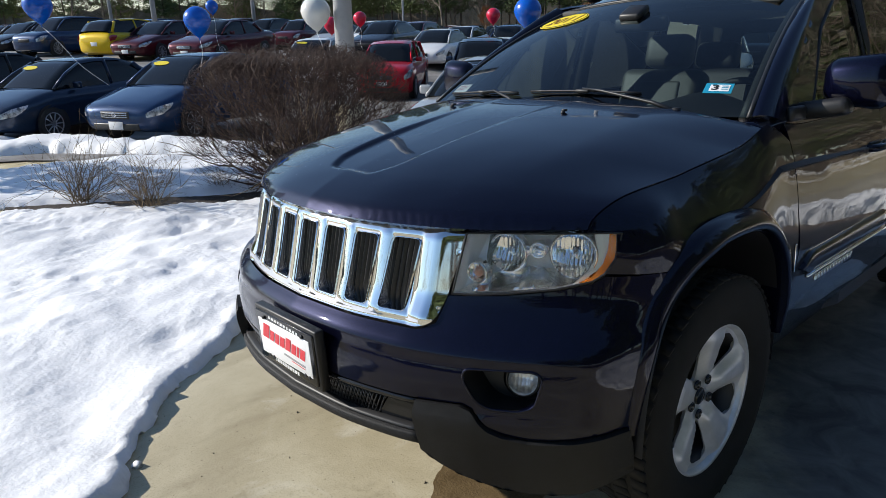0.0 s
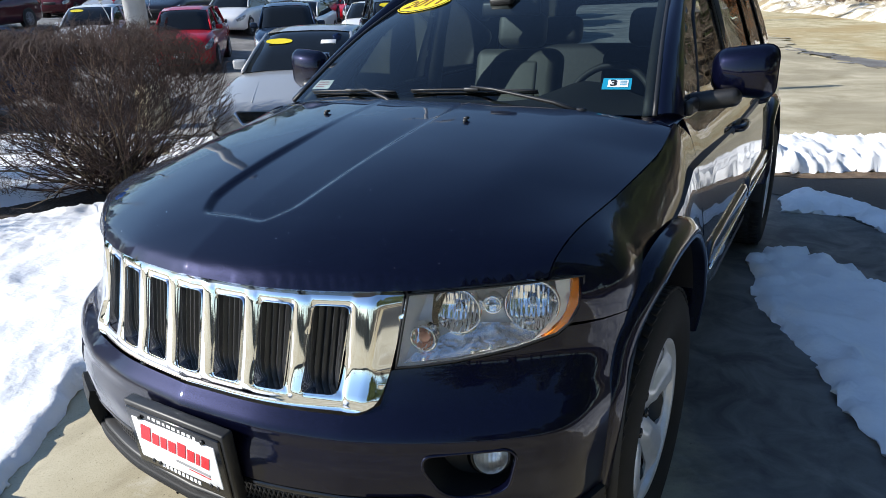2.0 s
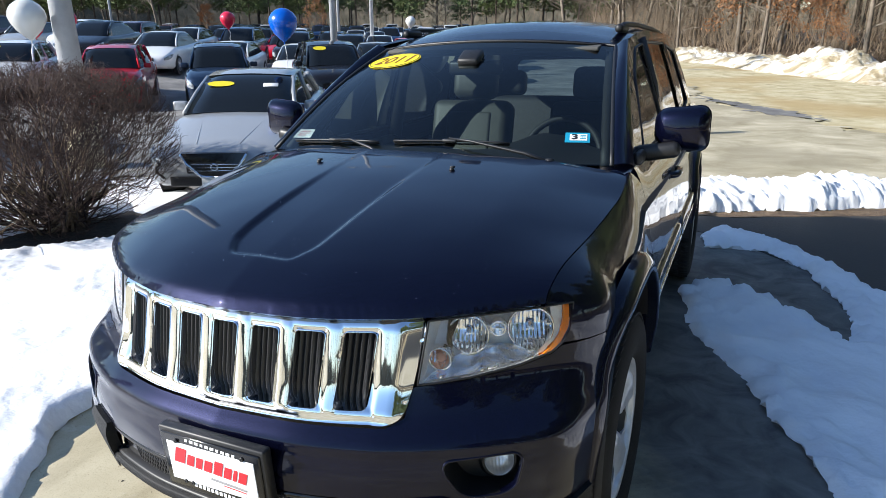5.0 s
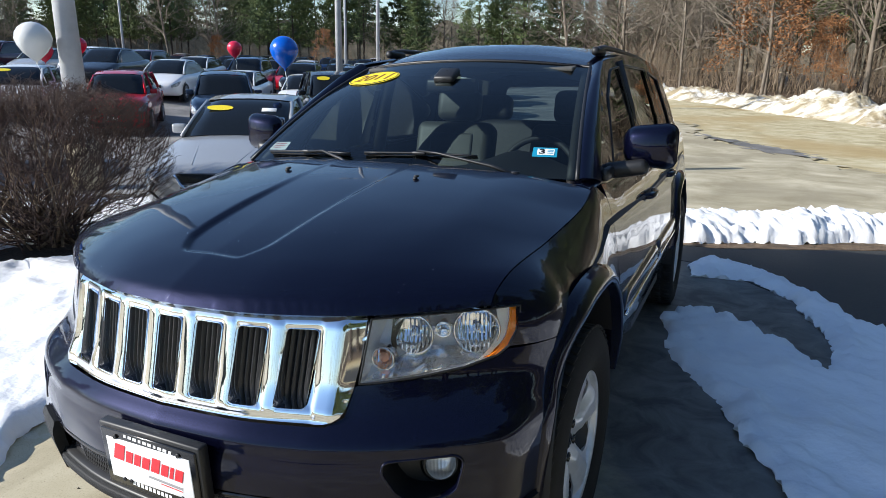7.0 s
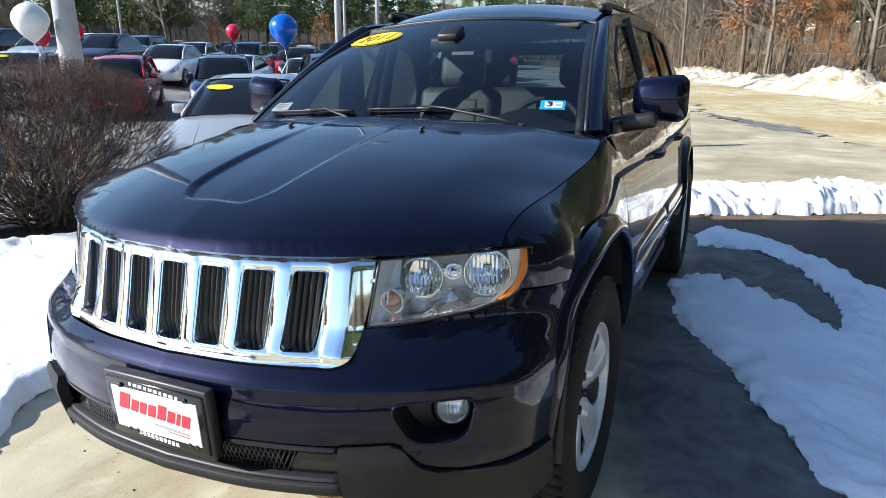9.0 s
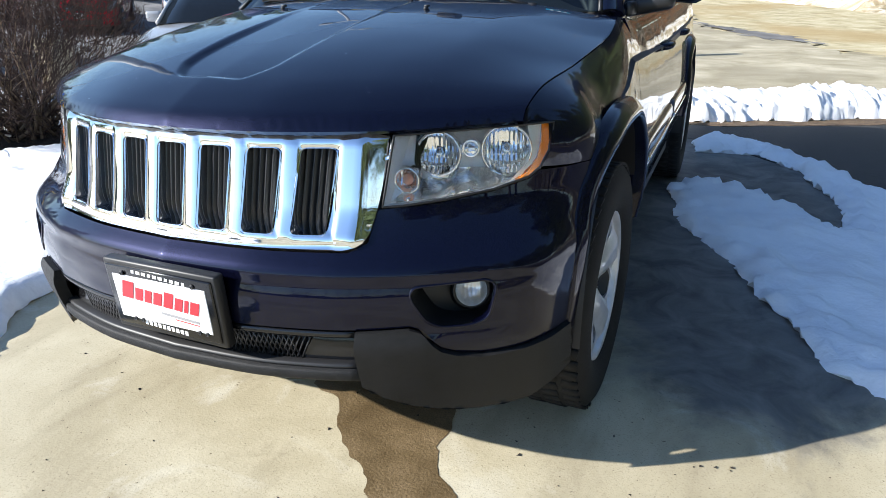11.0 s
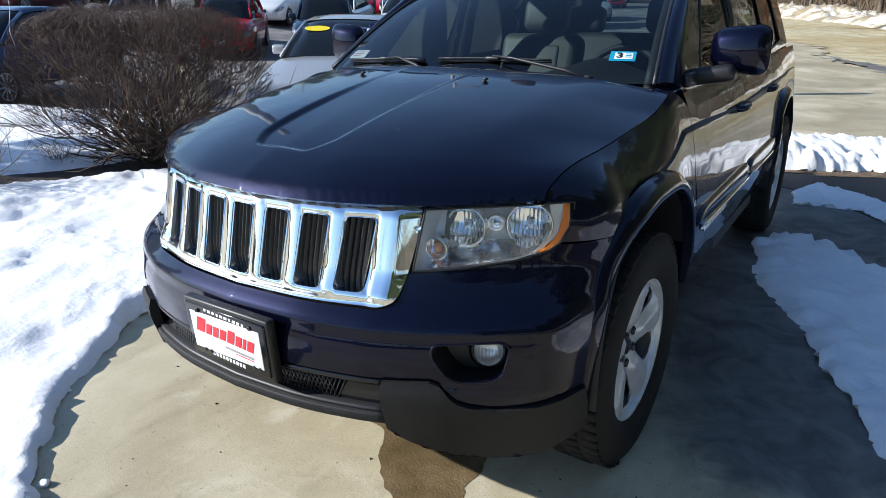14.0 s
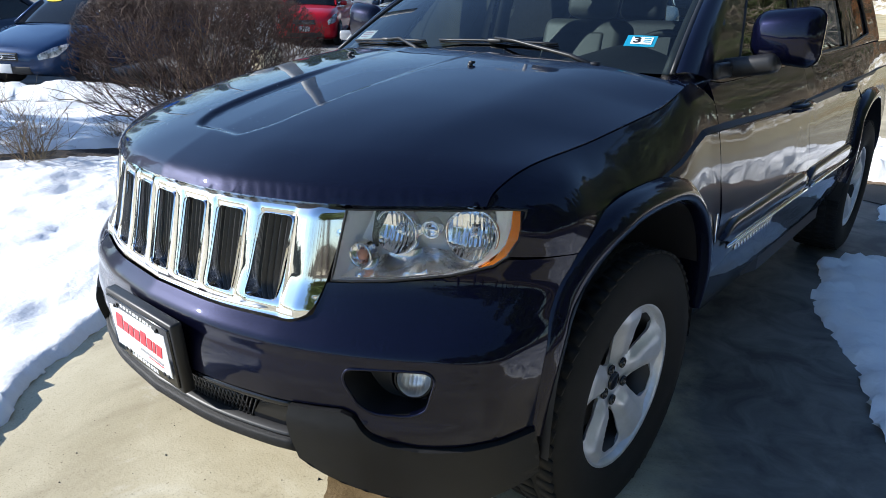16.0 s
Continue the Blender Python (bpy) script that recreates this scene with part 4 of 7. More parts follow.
def wiper(base, tip, elbow, blade):
    arm = part("wiper", tube([base, lerp(Vector(base), Vector(elbow), 0.3) + Vector((0, 0, 0.008)), elbow, tip], [0.009, 0.007, 0.005, 0.004], 8), BLACK, suv, "black wiper")
    bl = [Vector(p) for p in blade]
    part("wiper_blade", tube([lerp(bl[0], bl[1], k / 8) + Vector((0, 0, 0.004 * math.sin(math.pi * k / 8))) for k in range(9)], 0.0045, 6), BLACK, arm)
    part("wiper_rubber", tube([bl[0] + Vector((0, 0.006, -0.008)), bl[1] + Vector((0, 0.006, -0.008))], 0.004, 4), RUBBER, arm)
    m = lerp(bl[0], bl[1], 0.5)
    part("wiper_clip", box(m.x, m.y, m.z + 0.004, 0.06, 0.016, 0.014, 0.005), BLACK, arm)
    part("wiper_pivot", tube([Vector(base) - Vector((0, 0, 0.03)), Vector(base) + Vector((0, 0, 0.012))], 0.016, 12), BLACK, arm)


def onscreen(g, f, d=0.016):
    return screen(g, f) + Vector((0, -0.5, 0.86)) * d


wiper((0.53, 2.025, 1.186), onscreen(0.17, 0.115), onscreen(0.30, 0.085, 0.03), (onscreen(-0.15, 0.085), onscreen(0.50, 0.10)))
wiper((-0.14, 1.985, 1.188), onscreen(-0.55, 0.075), onscreen(-0.42, 0.065, 0.03), (onscreen(-0.86, 0.055), onscreen(-0.24, 0.075)))
for s in (-1, 1):
    part("washer_jet", join(tube([(s * 0.266, 1.755, hoodz(0.266, 1.755) - 0.004), (s * 0.266, 1.755, hoodz(0.266, 1.755) + 0.008)], [0.009, 0.007], 10), box(s * 0.266, 1.763, hoodz(0.266, 1.755) + 0.009, 0.014, 0.018, 0.008, 0.003)), BLACK, suv)

# stickers on the glass
oval = [(0.105 * 1.0 * math.cos(a), 0.062 * math.sin(a)) for a in np.linspace(0, 2 * math.pi, 40, endpoint=False)]


def stick_at(g0, f0, sx, sy, tilt=0):
    c, s = math.cos(radians(tilt)), math.sin(radians(tilt))

    def fn(u, v, d=0.004):
        u, v = u * c - v * s, u * s + v * c
        return screen(g0 + u / 0.66, f0 + v / 0.95) + Vector((0, -0.5, 0.86)) * d
    return fn


ov_fn = stick_at(-0.70, 0.80, 1, 1, 3)
ov = part("year_sticker", patch([(u * 1.55, v * 1.32) for u, v in oval], lambda u, v: ov_fn(u, v, 0.004), 0.03, flange=0.001), YELLOW, ws, "yellow oval sticker reading 2011")
part("sticker_ring", tube([ov_fn(u * 1.47, v * 1.24, 0.006) for u, v in oval + oval[:1]], 0.0016, 4, False), INK, ov)


def wrapped(ob, fn, d):
    for w in ob.data.vertices:
        w.co = fn(w.co.x, w.co.y, d + w.co.z)


t = letters("year_digits", "2011", 0.105, Matrix(), mat("brown ink", (0.16, 0.05, 0.008), 0.5), ov, 0.0005, 0.3, 1.0, 0.0006, 1.15)
wrapped(t, ov_fn, 0.0055)
sf0 = stick_at(0.83, 0.165, 1, 1, 1)
sf = lambda u, v, d=0.004: sf0(u * 0.74, v * 0.86, d)
stk = part("inspection_sticker", patch([(-0.055, -0.034), (0.055, -0.034), (0.055, 0.034), (-0.055, 0.034)], lambda u, v: sf(u, v, 0.002), 0.03, flange=0.001), TEAL, ws, "blue inspection sticker reading 3")
part("sticker_field", patch([(-0.034, -0.022), (0.043, -0.022), (0.043, 0.022), (-0.034, 0.022)], lambda u, v: sf(u, v, 0.0035), 0.03, flange=0.0005), WHITE, stk)
t = letters("sticker_digit", "3", 0.048, Matrix.Translation((-0.012, 0, 0)), INK, stk, 0.0004, 0, 1, 0.0015, 1.3)
wrapped(t, sf, 0.0045)
for k in range(3):
    part("sticker_print", patch([(0.012, -0.012 + k * 0.011), (0.038, -0.012 + k * 0.011), (0.038, -0.007 + k * 0.011), (0.012, -0.007 + k * 0.011)], lambda u, v: sf(u, v, 0.0045), 0.03, flange=0), TEAL, stk)
pf = stick_at(-0.875, 0.13, 1, 1, 4)
paper = part("paper_slip", patch([(-0.05, -0.03), (0.05, -0.03), (0.045, 0.03), (-0.045, 0.03)], lambda u, v: pf(u, v, -0.004), 0.03, flange=0.0005), WHITE, ws, "white paper slip behind the glass")
for k in range(3):
    part("paper_print", patch([(-0.035, -0.016 + k * 0.014), (0.03 - 0.015 * (k == 0), -0.016 + k * 0.014), (0.03 - 0.015 * (k == 0), -0.011 + k * 0.014), (-0.035, -0.011 + k * 0.014)], lambda u, v: pf(u, v, -0.0025), 0.03, flange=0), mat("red print", (0.5, 0.15, 0.15), 0.6), paper)

# door mirrors
def mirror_shell():
    bm = box(0.935, 2.555, 1.262, 0.205, 0.12, 0.165, 0.045, 4)
    for w in bm.verts:
        k = (w.co.x - 0.935) / 0.1
        w.co.z += 0.010 * k - (0.02 * k if w.co.z < 1.26 else 0)
        if w.co.y < 2.55:
            w.co.y += 0.03 * abs(k) + 0.02 * abs(w.co.z - 1.262) / 0.08
    return bm


for k, flip in enumerate((False, True)):
    fx = mirrored if flip else (lambda b: b)
    mir = part("door_mirror", fx(mirror_shell()), PAINT, suv, "dark blue door mirror")
    mir.location = (0, -0.11, 0.012)
    part("mirror_arm", fx(box(0.845, 2.535, 1.172, 0.19, 0.085, 0.062, 0.024, 3, pose(0, 0, 0, 0, -10, 0))), BLACK, mir)
    part("mirror_base", fx(box(0.80, 2.47, 1.160, 0.03, 0.17, 0.05, 0.012, 2)), BLACK, mir)
    part("mirror_trim", fx(box(0.935, 2.60, 1.19, 0.18, 0.06, 0.02, 0.008, 2)), BLACK, mir)
    part("mirror_glass", fx(box(0.935, 2.618, 1.265, 0.165, 0.006, 0.125, 0.002)), CHROME, mir)

# door handles, side mouldings, badges
for yy, doors in ((3.13, front_doors), (3.99, rear_doors)):
    for k, flip in enumerate((False, True)):
        fx = mirrored if flip else (lambda b: b)
        p = skin(flat_u(yy), 0.985)
        hd = part("door_handle", fx(tube([(p.x - 0.01, yy - 0.11, p.z), (p.x + 0.028, yy - 0.08, p.z + 0.004), (p.x + 0.034, yy, p.z + 0.006), (p.x + 0.028, yy + 0.08, p.z + 0.004), (p.x - 0.01, yy + 0.11, p.z)], [0.014, 0.016, 0.017, 0.016, 0.014], 8)), PAINT, doors[k])
        part("handle_cup", fx(box(p.x - 0.004, yy, p.z - 0.002, 0.012, 0.15, 0.05, 0.005)), BLACK, hd)


def moulding(y0, y1, za, zb):
    """A long raised strip with pointed front, along the doors."""
    bm = bmesh.new()
    rr = []
    n = 24
    for i in range(n + 1):
        y = lerp(y0, y1, i / n)
        z = lerp(za, zb, i / n)
        h = 0.042 * sstep(0, 0.10, (y - y0) / (y1 - y0)) * (0.6 + 0.4 * sstep(1.0, 0.96, i / n)) + 0.003
        x = sidewidth(y, z)
        rr.append([bm.verts.new(p) for p in ((x - 0.004, y, z - h), (x + 0.012, y, z - h + 0.004), (x + 0.016, y, z - h * 0.3), (x + 0.015, y, z + h * 0.6), (x + 0.010, y, z + h - 0.004), (x - 0.004, y, z + h))])
    for a, b in zip(rr, rr[1:]):
        for k in range(5):
            bm.faces.new((a[k], b[k], b[k + 1], a[k + 1]))
    bm.faces.new(rr[0])
    bm.faces.new(rr[-1])
    bmesh.ops.recalc_face_normals(bm, faces=bm.faces)
    return bm


for k, doors in enumerate((front_doors, rear_doors)):
    a, b = ((DOORY + 0.02, BY - 0.01), (BY + 0.01, 4.17))[k]
    for j, flip in enumerate((False, True)):
        m = moulding(a, b, 0.66, 0.665)
        md = part("side_moulding", mirrored(m) if flip else m, PAINT, doors[j])
        c = tube([(sidewidth(y, 0.63) + 0.013, y, 0.626) for y in np.linspace(a + 0.05, b, 12)], 0.007, 6)
        part("chrome_strip", mirrored(c) if flip else c, CHROME, md, "thin chrome strip")
for i in range(13):
    y = 2.45 + i * 0.033
    part("badge_bar", box(sidewidth(y, 0.58) + 0.003, y, 0.588, 0.005, 0.021, 0.026, 0.002), CHROME, front_doors[0])
part("wing_badge", box(sidewidth(2.2, 0.7) + 0.004, 2.205, 0.712, 0.006, 0.010, 0.10, 0.002, 2, pose(0, 0, 0, 8, 0, 0)), CHROME, suv)

# ---- interior ----
def dash_mesh():
    bm = bmesh.new()
    rr = []
    for x in np.linspace(-0.72, 0.72, 25):
        hump = 0.085 * math.exp(-((x - 0.37) / 0.17) ** 2)
        yy = 2.04 + 0.125 * (x / 0.735) ** 2
        rr.append([bm.verts.new((x, y, z)) for y, z in ((yy + 0.01, 1.165), (yy + 0.25, 1.155 + hump * 0.3), (yy + 0.50, 1.14 + hump), (yy + 0.62, 1.12 + hump), (yy + 0.68, 1.06), (yy + 0.64, 0.90), (yy + 0.62, 0.6))])
    for a, b in zip(rr, rr[1:]):
        for k in range(6):
            bm.faces.new((a[k], b[k], b[k + 1], a[k + 1]))
    bmesh.ops.recalc_face_normals(bm, faces=bm.faces)
    return bm


part("dashboard", dash_mesh(), DASH, suv, "dark dashboard top")
part("dash_vent_strip", patch([(-0.5, 2.075), (0.5, 2.075), (0.5, 2.10), (-0.5, 2.10)], lambda x, y: Vector((x, y + 0.1 * x * x, 1.172)), 0.05, flange=0.004), BLACK, suv)
sw = new("steering_wheel")
sw.parent = suv
sw.matrix_basis = pose(0.37, 2.84, 1.085, 68, 0, 0)
ring = [(0.185 * math.cos(a), 0.185 * math.sin(a), 0) for a in np.linspace(0, 2 * math.pi, 41)]
part("wheel_ring", tube(ring, 0.016, 8, False), DASH, sw)
part("wheel_boss", box(0, 0, -0.02, 0.17, 0.14, 0.05, 0.025, 3), DASH, sw)
for a in (0, math.pi, -math.pi / 2):
    part("wheel_spoke", tube([(0.06 * math.cos(a), 0.06 * math.sin(a), -0.015), (0.175 * math.cos(a), 0.175 * math.sin(a), 0)], [0.026, 0.018], 6), mat("silver spoke", (0.4, 0.4, 0.4), 0.3, 0.8), sw)


def cushion(w, d, h, bevel, bulge=0.02):
    bm = box(0, 0, 0, w, d, h, bevel, 4)
    for v in bm.verts:
        k = (2 * v.co.x / w) ** 2
        v.co.y += -bulge * (1 - k) if v.co.y < 0 else 0
        v.co.y -= 0.03 * k if v.co.y < 0 else 0
    return bm


def seat(x, y, material):
    s = new("seat")
    s.parent = suv
    s["label"] = "grey leather seat with a headrest"
    s.matrix_basis = pose(x, y, 0)
    part("seat_back", moved(cushion(0.50, 0.14, 0.62, 0.055), pose(0, 0.10, 0.98, -14, 0, 0)), material, s)
    part("seat_insert", moved(cushion(0.29, 0.05, 0.52, 0.022), pose(0, 0.045, 0.97, -14, 0, 0)), material, s)
    part("seat_cushion", moved(cushion(0.50, 0.50, 0.14, 0.05), pose(0, -0.20, 0.66, 8, 0, 0)), material, s)
    part("headrest", moved(cushion(0.27, 0.11, 0.19, 0.05), pose(0, 0.20, 1.385, -10, 0, 0)), material, s)
    for dx in (-0.06, 0.06):
        part("headrest_post", tube([(dx, 0.17, 1.22), (dx, 0.20, 1.33)], 0.006, 6), CHROME, s)


# the driver's seat takes the dark dash material: its shade is in the colour
seat(0.37, 3.44, DASH)
seat(-0.37, 3.44, LEATHER)
bench = new("rear_seat")
bench.parent = suv
part("seat_back", moved(cushion(1.25, 0.14, 0.60, 0.055), pose(0, 4.22, 0.98, -16, 0, 0)), DASH, bench)
part("seat_cushion", moved(cushion(1.25, 0.48, 0.14, 0.05), pose(0, 3.95, 0.68, 6, 0, 0)), DASH, bench)
for x in (-0.4, 0.4):
    part("headrest", moved(cushion(0.27, 0.10, 0.17, 0.045), pose(x, 4.33, 1.36, -10, 0, 0)), DASH, bench)
for k in (0, 1):
    b = patch(rounded([(2.45, 0.72), (3.25, 0.72), (3.25, 1.115), (2.42, 1.105)], 0.05), lambda y, z: Vector((0.755 - 0.02 * math.sin(6 * z), y, z)), 0.06, flange=0.03, flip=False)
    b = mirrored(b) if k == 0 else b
    part("door_card", b, TRIM, suv, "beige inner door panel")
for flip, m in ((False, DASH), (True, DASH)):
    b = tube([screen(0.985, f) + Vector((-0.015, 0.035, -0.02)) for f in np.linspace(0.02, 1, 10)], 0.022, 8)
    part("inner_pillar", mirrored(b) if flip else b, m, suv)
    b = tube([(0.755, 3.27, 1.1), (0.70, 3.26, 1.4), (0.63, 3.24, 1.62)], 0.04, 8)
    part("inner_post", mirrored(b) if flip else b, m, suv)
rv = part("rear_view_mirror", box(0.0, 2.66, 1.50, 0.26, 0.035, 0.065, 0.016, 3), BLACK, suv)
part("mirror_face", box(0, 2.681, 1.50, 0.24, 0.004, 0.05, 0.001), CHROME, rv)
part("mirror_stalk", tube([(0, 2.655, 1.52), (0, 2.62, 1.56), (0, 2.60, 1.555)], 0.012, 8), BLACK, rv)
part("sensor_pod", box(0, 2.60, 1.545, 0.10, 0.10, 0.035, 0.012, 2, pose(0, 0, 0, 28, 0, 0)), BLACK, rv)
for s in (-1, 1):
    part("sun_visor", box(s * 0.33, 2.88, 1.585, 0.40, 0.17, 0.018, 0.006, 2, pose(0, 0, 0, 8, 0, 0)), HEADLINER, suv)


def flecks(n, seed):
    """Dried salt and tiny drops on the hood."""
    rr = random.Random(seed)
    bm = bmesh.new()
    for _ in range(n):
        x, y = rr.uniform(-0.55, 0.66), 0
        y = hoodfront(x) + abs(rr.gauss(0.02, 0.16)) + 0.02
        r = rr.choice((0.0004, 0.0005, 0.0006, 0.0009))
        m = bmesh.ops.create_icosphere(bm, subdivisions=1, radius=r)
        for v in m["verts"]:
            v.co.z *= 0.5
            v.co += Vector((x, y, hoodz(x, y) + r * 0.3))
    return bm


fl = tagged(part("salt_flecks", flecks(60, 6), WHITE), "tiny white flecks of dried salt on the hood", "flecks", kind="stuff")
fl.matrix_world = TIP

# ---- ground ----
SX, SY = (TIP.to_3x3() @ Vector((1, 0, 0))).z, (TIP.to_3x3() @ Vector((0, 1, 0))).z
LOT = -0.60


def ground(x, y):
    """The sloping apron, which runs out into the level lot."""
    p, k = SX * x + SY * y, 0.06
    low = LOT + (p - LOT + math.sqrt((p - LOT) ** 2 + k * k)) / 2
    top = 0.22
    dip = 0.13 * sstep(-7, -15, x) + 0.12 * sstep(-1.9, -3.0, x) * sstep(4.2, 5.2, y)
    rise = (1.03 * sstep(-14, -23.5, x) + 0.15 * sstep(-23.5, -38, x)) * (1 - sstep(15, 32, y))
    return top - (top - low + math.sqrt((top - low) ** 2 + k * k)) / 2 - dip + rise


ASPHALT = vary(mat("salted asphalt", (0.22, 0.2, 0.17), 0.9), [(0.3, (0.34, 0.28, 0.155)), (0.48, (0.51, 0.435, 0.255)), (0.7, (0.68, 0.61, 0.42))], 1.7, 12, (0.8, 0.95), 0.008, 30, (0.28, (0.42, 0.30, 0.13), 0.75), 0.6)


def tint(t, a, fac, colour, blend="MIX"):
    """One more layer of colour over a."""
    mx = t.nodes.new("ShaderNodeMix")
    mx.data_type, mx.blend_type = "RGBA", blend
    t.links.new(fac, mx.inputs["Factor"])
    t.links.new(a, mx.inputs["A"])
    if hasattr(colour, "is_output"):
        t.links.new(colour, mx.inputs["B"])
    else:
        mx.inputs["B"].default_value = (*colour, 1)
    return mx.outputs["Result"]


def cloud(t, co, scale, lo, hi, detail=8, stretch=None, distort=0.0):
    """Noise from 0 at lo to 1 at hi."""
    if stretch:
        mp = t.nodes.new("ShaderNodeMapping")
        mp.inputs["Scale"].default_value = stretch
        mp.inputs["Rotation"].default_value = (0, 0, 0.5)
        t.links.new(co, mp.inputs["Vector"])
        co = mp.outputs[0]
    tx = t.nodes.new("ShaderNodeTexNoise")
    tx.inputs["Scale"].default_value, tx.inputs["Detail"].default_value, tx.inputs["Roughness"].default_value, tx.inputs["Distortion"].default_value = scale, detail, 0.62, distort
    t.links.new(co, tx.inputs["Vector"])
    mr = t.nodes.new("ShaderNodeMapRange")
    mr.inputs["From Min"].default_value, mr.inputs["From Max"].default_value = lo, hi
    t.links.new(tx.outputs["Fac"], mr.inputs["Value"])
    return mr.outputs[0]


def calc(t, op, a, b):
    m = t.nodes.new("ShaderNodeMath")
    m.operation = op
    for k, v in enumerate((a, b)):
        if hasattr(v, "is_output"):
            t.links.new(v, m.inputs[k])
        else:
            m.inputs[k].default_value = v
    return m.outputs[0]


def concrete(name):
    """Brushed slab: pale and sandy, blotched, gritty, still damp along the melting snow, and darkened there for the
    suv's shade.
    """
    m = vary(mat(name, (0.45, 0.42, 0.34), 0.85), [(0.30, (0.38, 0.325, 0.205)), (0.46, (0.49, 0.43, 0.29)), (0.56, (0.59, 0.53, 0.375)), (0.72, (0.69, 0.635, 0.48))], 0.85, 12, None, 0.0007, 130, None, 0.5)
    t = m.node_tree
    p = t.nodes["Principled BSDF"]
    co = t.nodes.new("ShaderNodeTexCoord").outputs["Object"]
    c = p.inputs["Base Color"].links[0].from_socket
    c = tint(t, c, calc(t, "MULTIPLY", cloud(t, co, 5.5, 0.50, 0.66, 10, (1, 0.35, 1)), 0.45), (0.30, 0.25, 0.16))
    c = tint(t, c, calc(t, "MULTIPLY", cloud(t, co, 2.6, 0.56, 0.70, 10, None, 1.0), 0.5), (0.74, 0.71, 0.60))
    c = tint(t, c, calc(t, "MULTIPLY", cloud(t, co, 0.75, 0.53, 0.62, 12, None, 1.4), calc(t, "MULTIPLY", cloud(t, co, 26, 0.42, 0.62, 6), 0.75)), (0.24, 0.19, 0.12))
    c = tint(t, c, calc(t, "MULTIPLY", cloud(t, co, 190, 0.54, 0.70, 3), 0.55), (0.22, 0.18, 0.11))
    c = tint(t, c, cloud(t, co, 60, 0.70, 0.76, 2), (0.13, 0.10, 0.06))
    # damp and the suv's shade, both put into the colour by one mask
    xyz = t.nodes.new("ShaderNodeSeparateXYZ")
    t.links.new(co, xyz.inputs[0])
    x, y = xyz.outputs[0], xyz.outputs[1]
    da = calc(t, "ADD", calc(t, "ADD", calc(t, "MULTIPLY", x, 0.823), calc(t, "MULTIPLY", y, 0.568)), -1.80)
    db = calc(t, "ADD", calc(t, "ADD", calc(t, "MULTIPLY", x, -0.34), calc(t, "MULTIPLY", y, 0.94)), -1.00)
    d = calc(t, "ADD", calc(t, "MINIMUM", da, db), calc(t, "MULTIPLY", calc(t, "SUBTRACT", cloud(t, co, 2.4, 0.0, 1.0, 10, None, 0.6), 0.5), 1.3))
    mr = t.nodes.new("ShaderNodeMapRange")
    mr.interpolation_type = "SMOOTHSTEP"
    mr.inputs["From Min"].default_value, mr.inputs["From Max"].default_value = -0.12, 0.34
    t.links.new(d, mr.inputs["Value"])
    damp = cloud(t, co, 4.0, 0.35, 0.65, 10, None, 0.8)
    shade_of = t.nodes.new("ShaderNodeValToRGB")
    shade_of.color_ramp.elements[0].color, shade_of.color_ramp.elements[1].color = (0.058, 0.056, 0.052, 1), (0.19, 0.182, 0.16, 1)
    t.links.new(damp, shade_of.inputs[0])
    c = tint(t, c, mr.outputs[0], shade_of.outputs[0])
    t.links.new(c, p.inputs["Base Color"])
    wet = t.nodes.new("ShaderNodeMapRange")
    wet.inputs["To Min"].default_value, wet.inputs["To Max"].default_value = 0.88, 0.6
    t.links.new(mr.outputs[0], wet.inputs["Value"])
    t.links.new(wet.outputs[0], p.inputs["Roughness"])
    return m


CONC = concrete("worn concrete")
WETCONC = vary(mat("wet concrete", (0.2, 0.16, 0.1), 0.35), [(0.3, (0.11, 0.075, 0.036)), (0.5, (0.19, 0.135, 0.07)), (0.7, (0.30, 0.22, 0.125))], 5, 12, (0.3, 0.55), 0.0022, 120, (190, (0.07, 0.045, 0.02), 0.5))
SNOW = vary(mat("snow", (0.88, 0.89, 0.91), 0.7), [(0.3, (0.86, 0.87, 0.89)), (0.6, (0.93, 0.935, 0.94))], 3, 8, (0.55, 0.8), 0.0045, 34)
DIRTYSNOW = vary(mat("old snow", (0.75, 0.74, 0.72), 0.75), [(0.40, (0.30, 0.24, 0.14)), (0.50, (0.60, 0.54, 0.42)), (0.60, (0.86, 0.85, 0.83))], 1.1, 12, None, 0.06, 5, (3.0, (0.42, 0.34, 0.2), 0.5), 1.0)
MULCH = vary(mat("dark wet mulch", (0.03, 0.022, 0.016), 0.9), [(0.3, (0.016, 0.012, 0.009)), (0.55, (0.04, 0.028, 0.02)), (0.8, (0.09, 0.06, 0.04))], 22, 8, None, 0.02, 40)
LITTER = vary(mat("leaf litter", (0.2, 0.13, 0.07), 0.95), [(0.3, (0.05, 0.033, 0.02)), (0.5, (0.12, 0.078, 0.045)), (0.75, (0.24, 0.17, 0.10))], 7, 9, None, 0.02, 30)
DARKGROUND = vary(mat("dark asphalt", (0.06, 0.055, 0.05), 0.8), [(0.3, (0.022, 0.021, 0.02)), (0.6, (0.044, 0.042, 0.038)), (0.8, (0.09, 0.083, 0.07))], 1.5, 9, (0.6, 0.9), 0.004, 50)


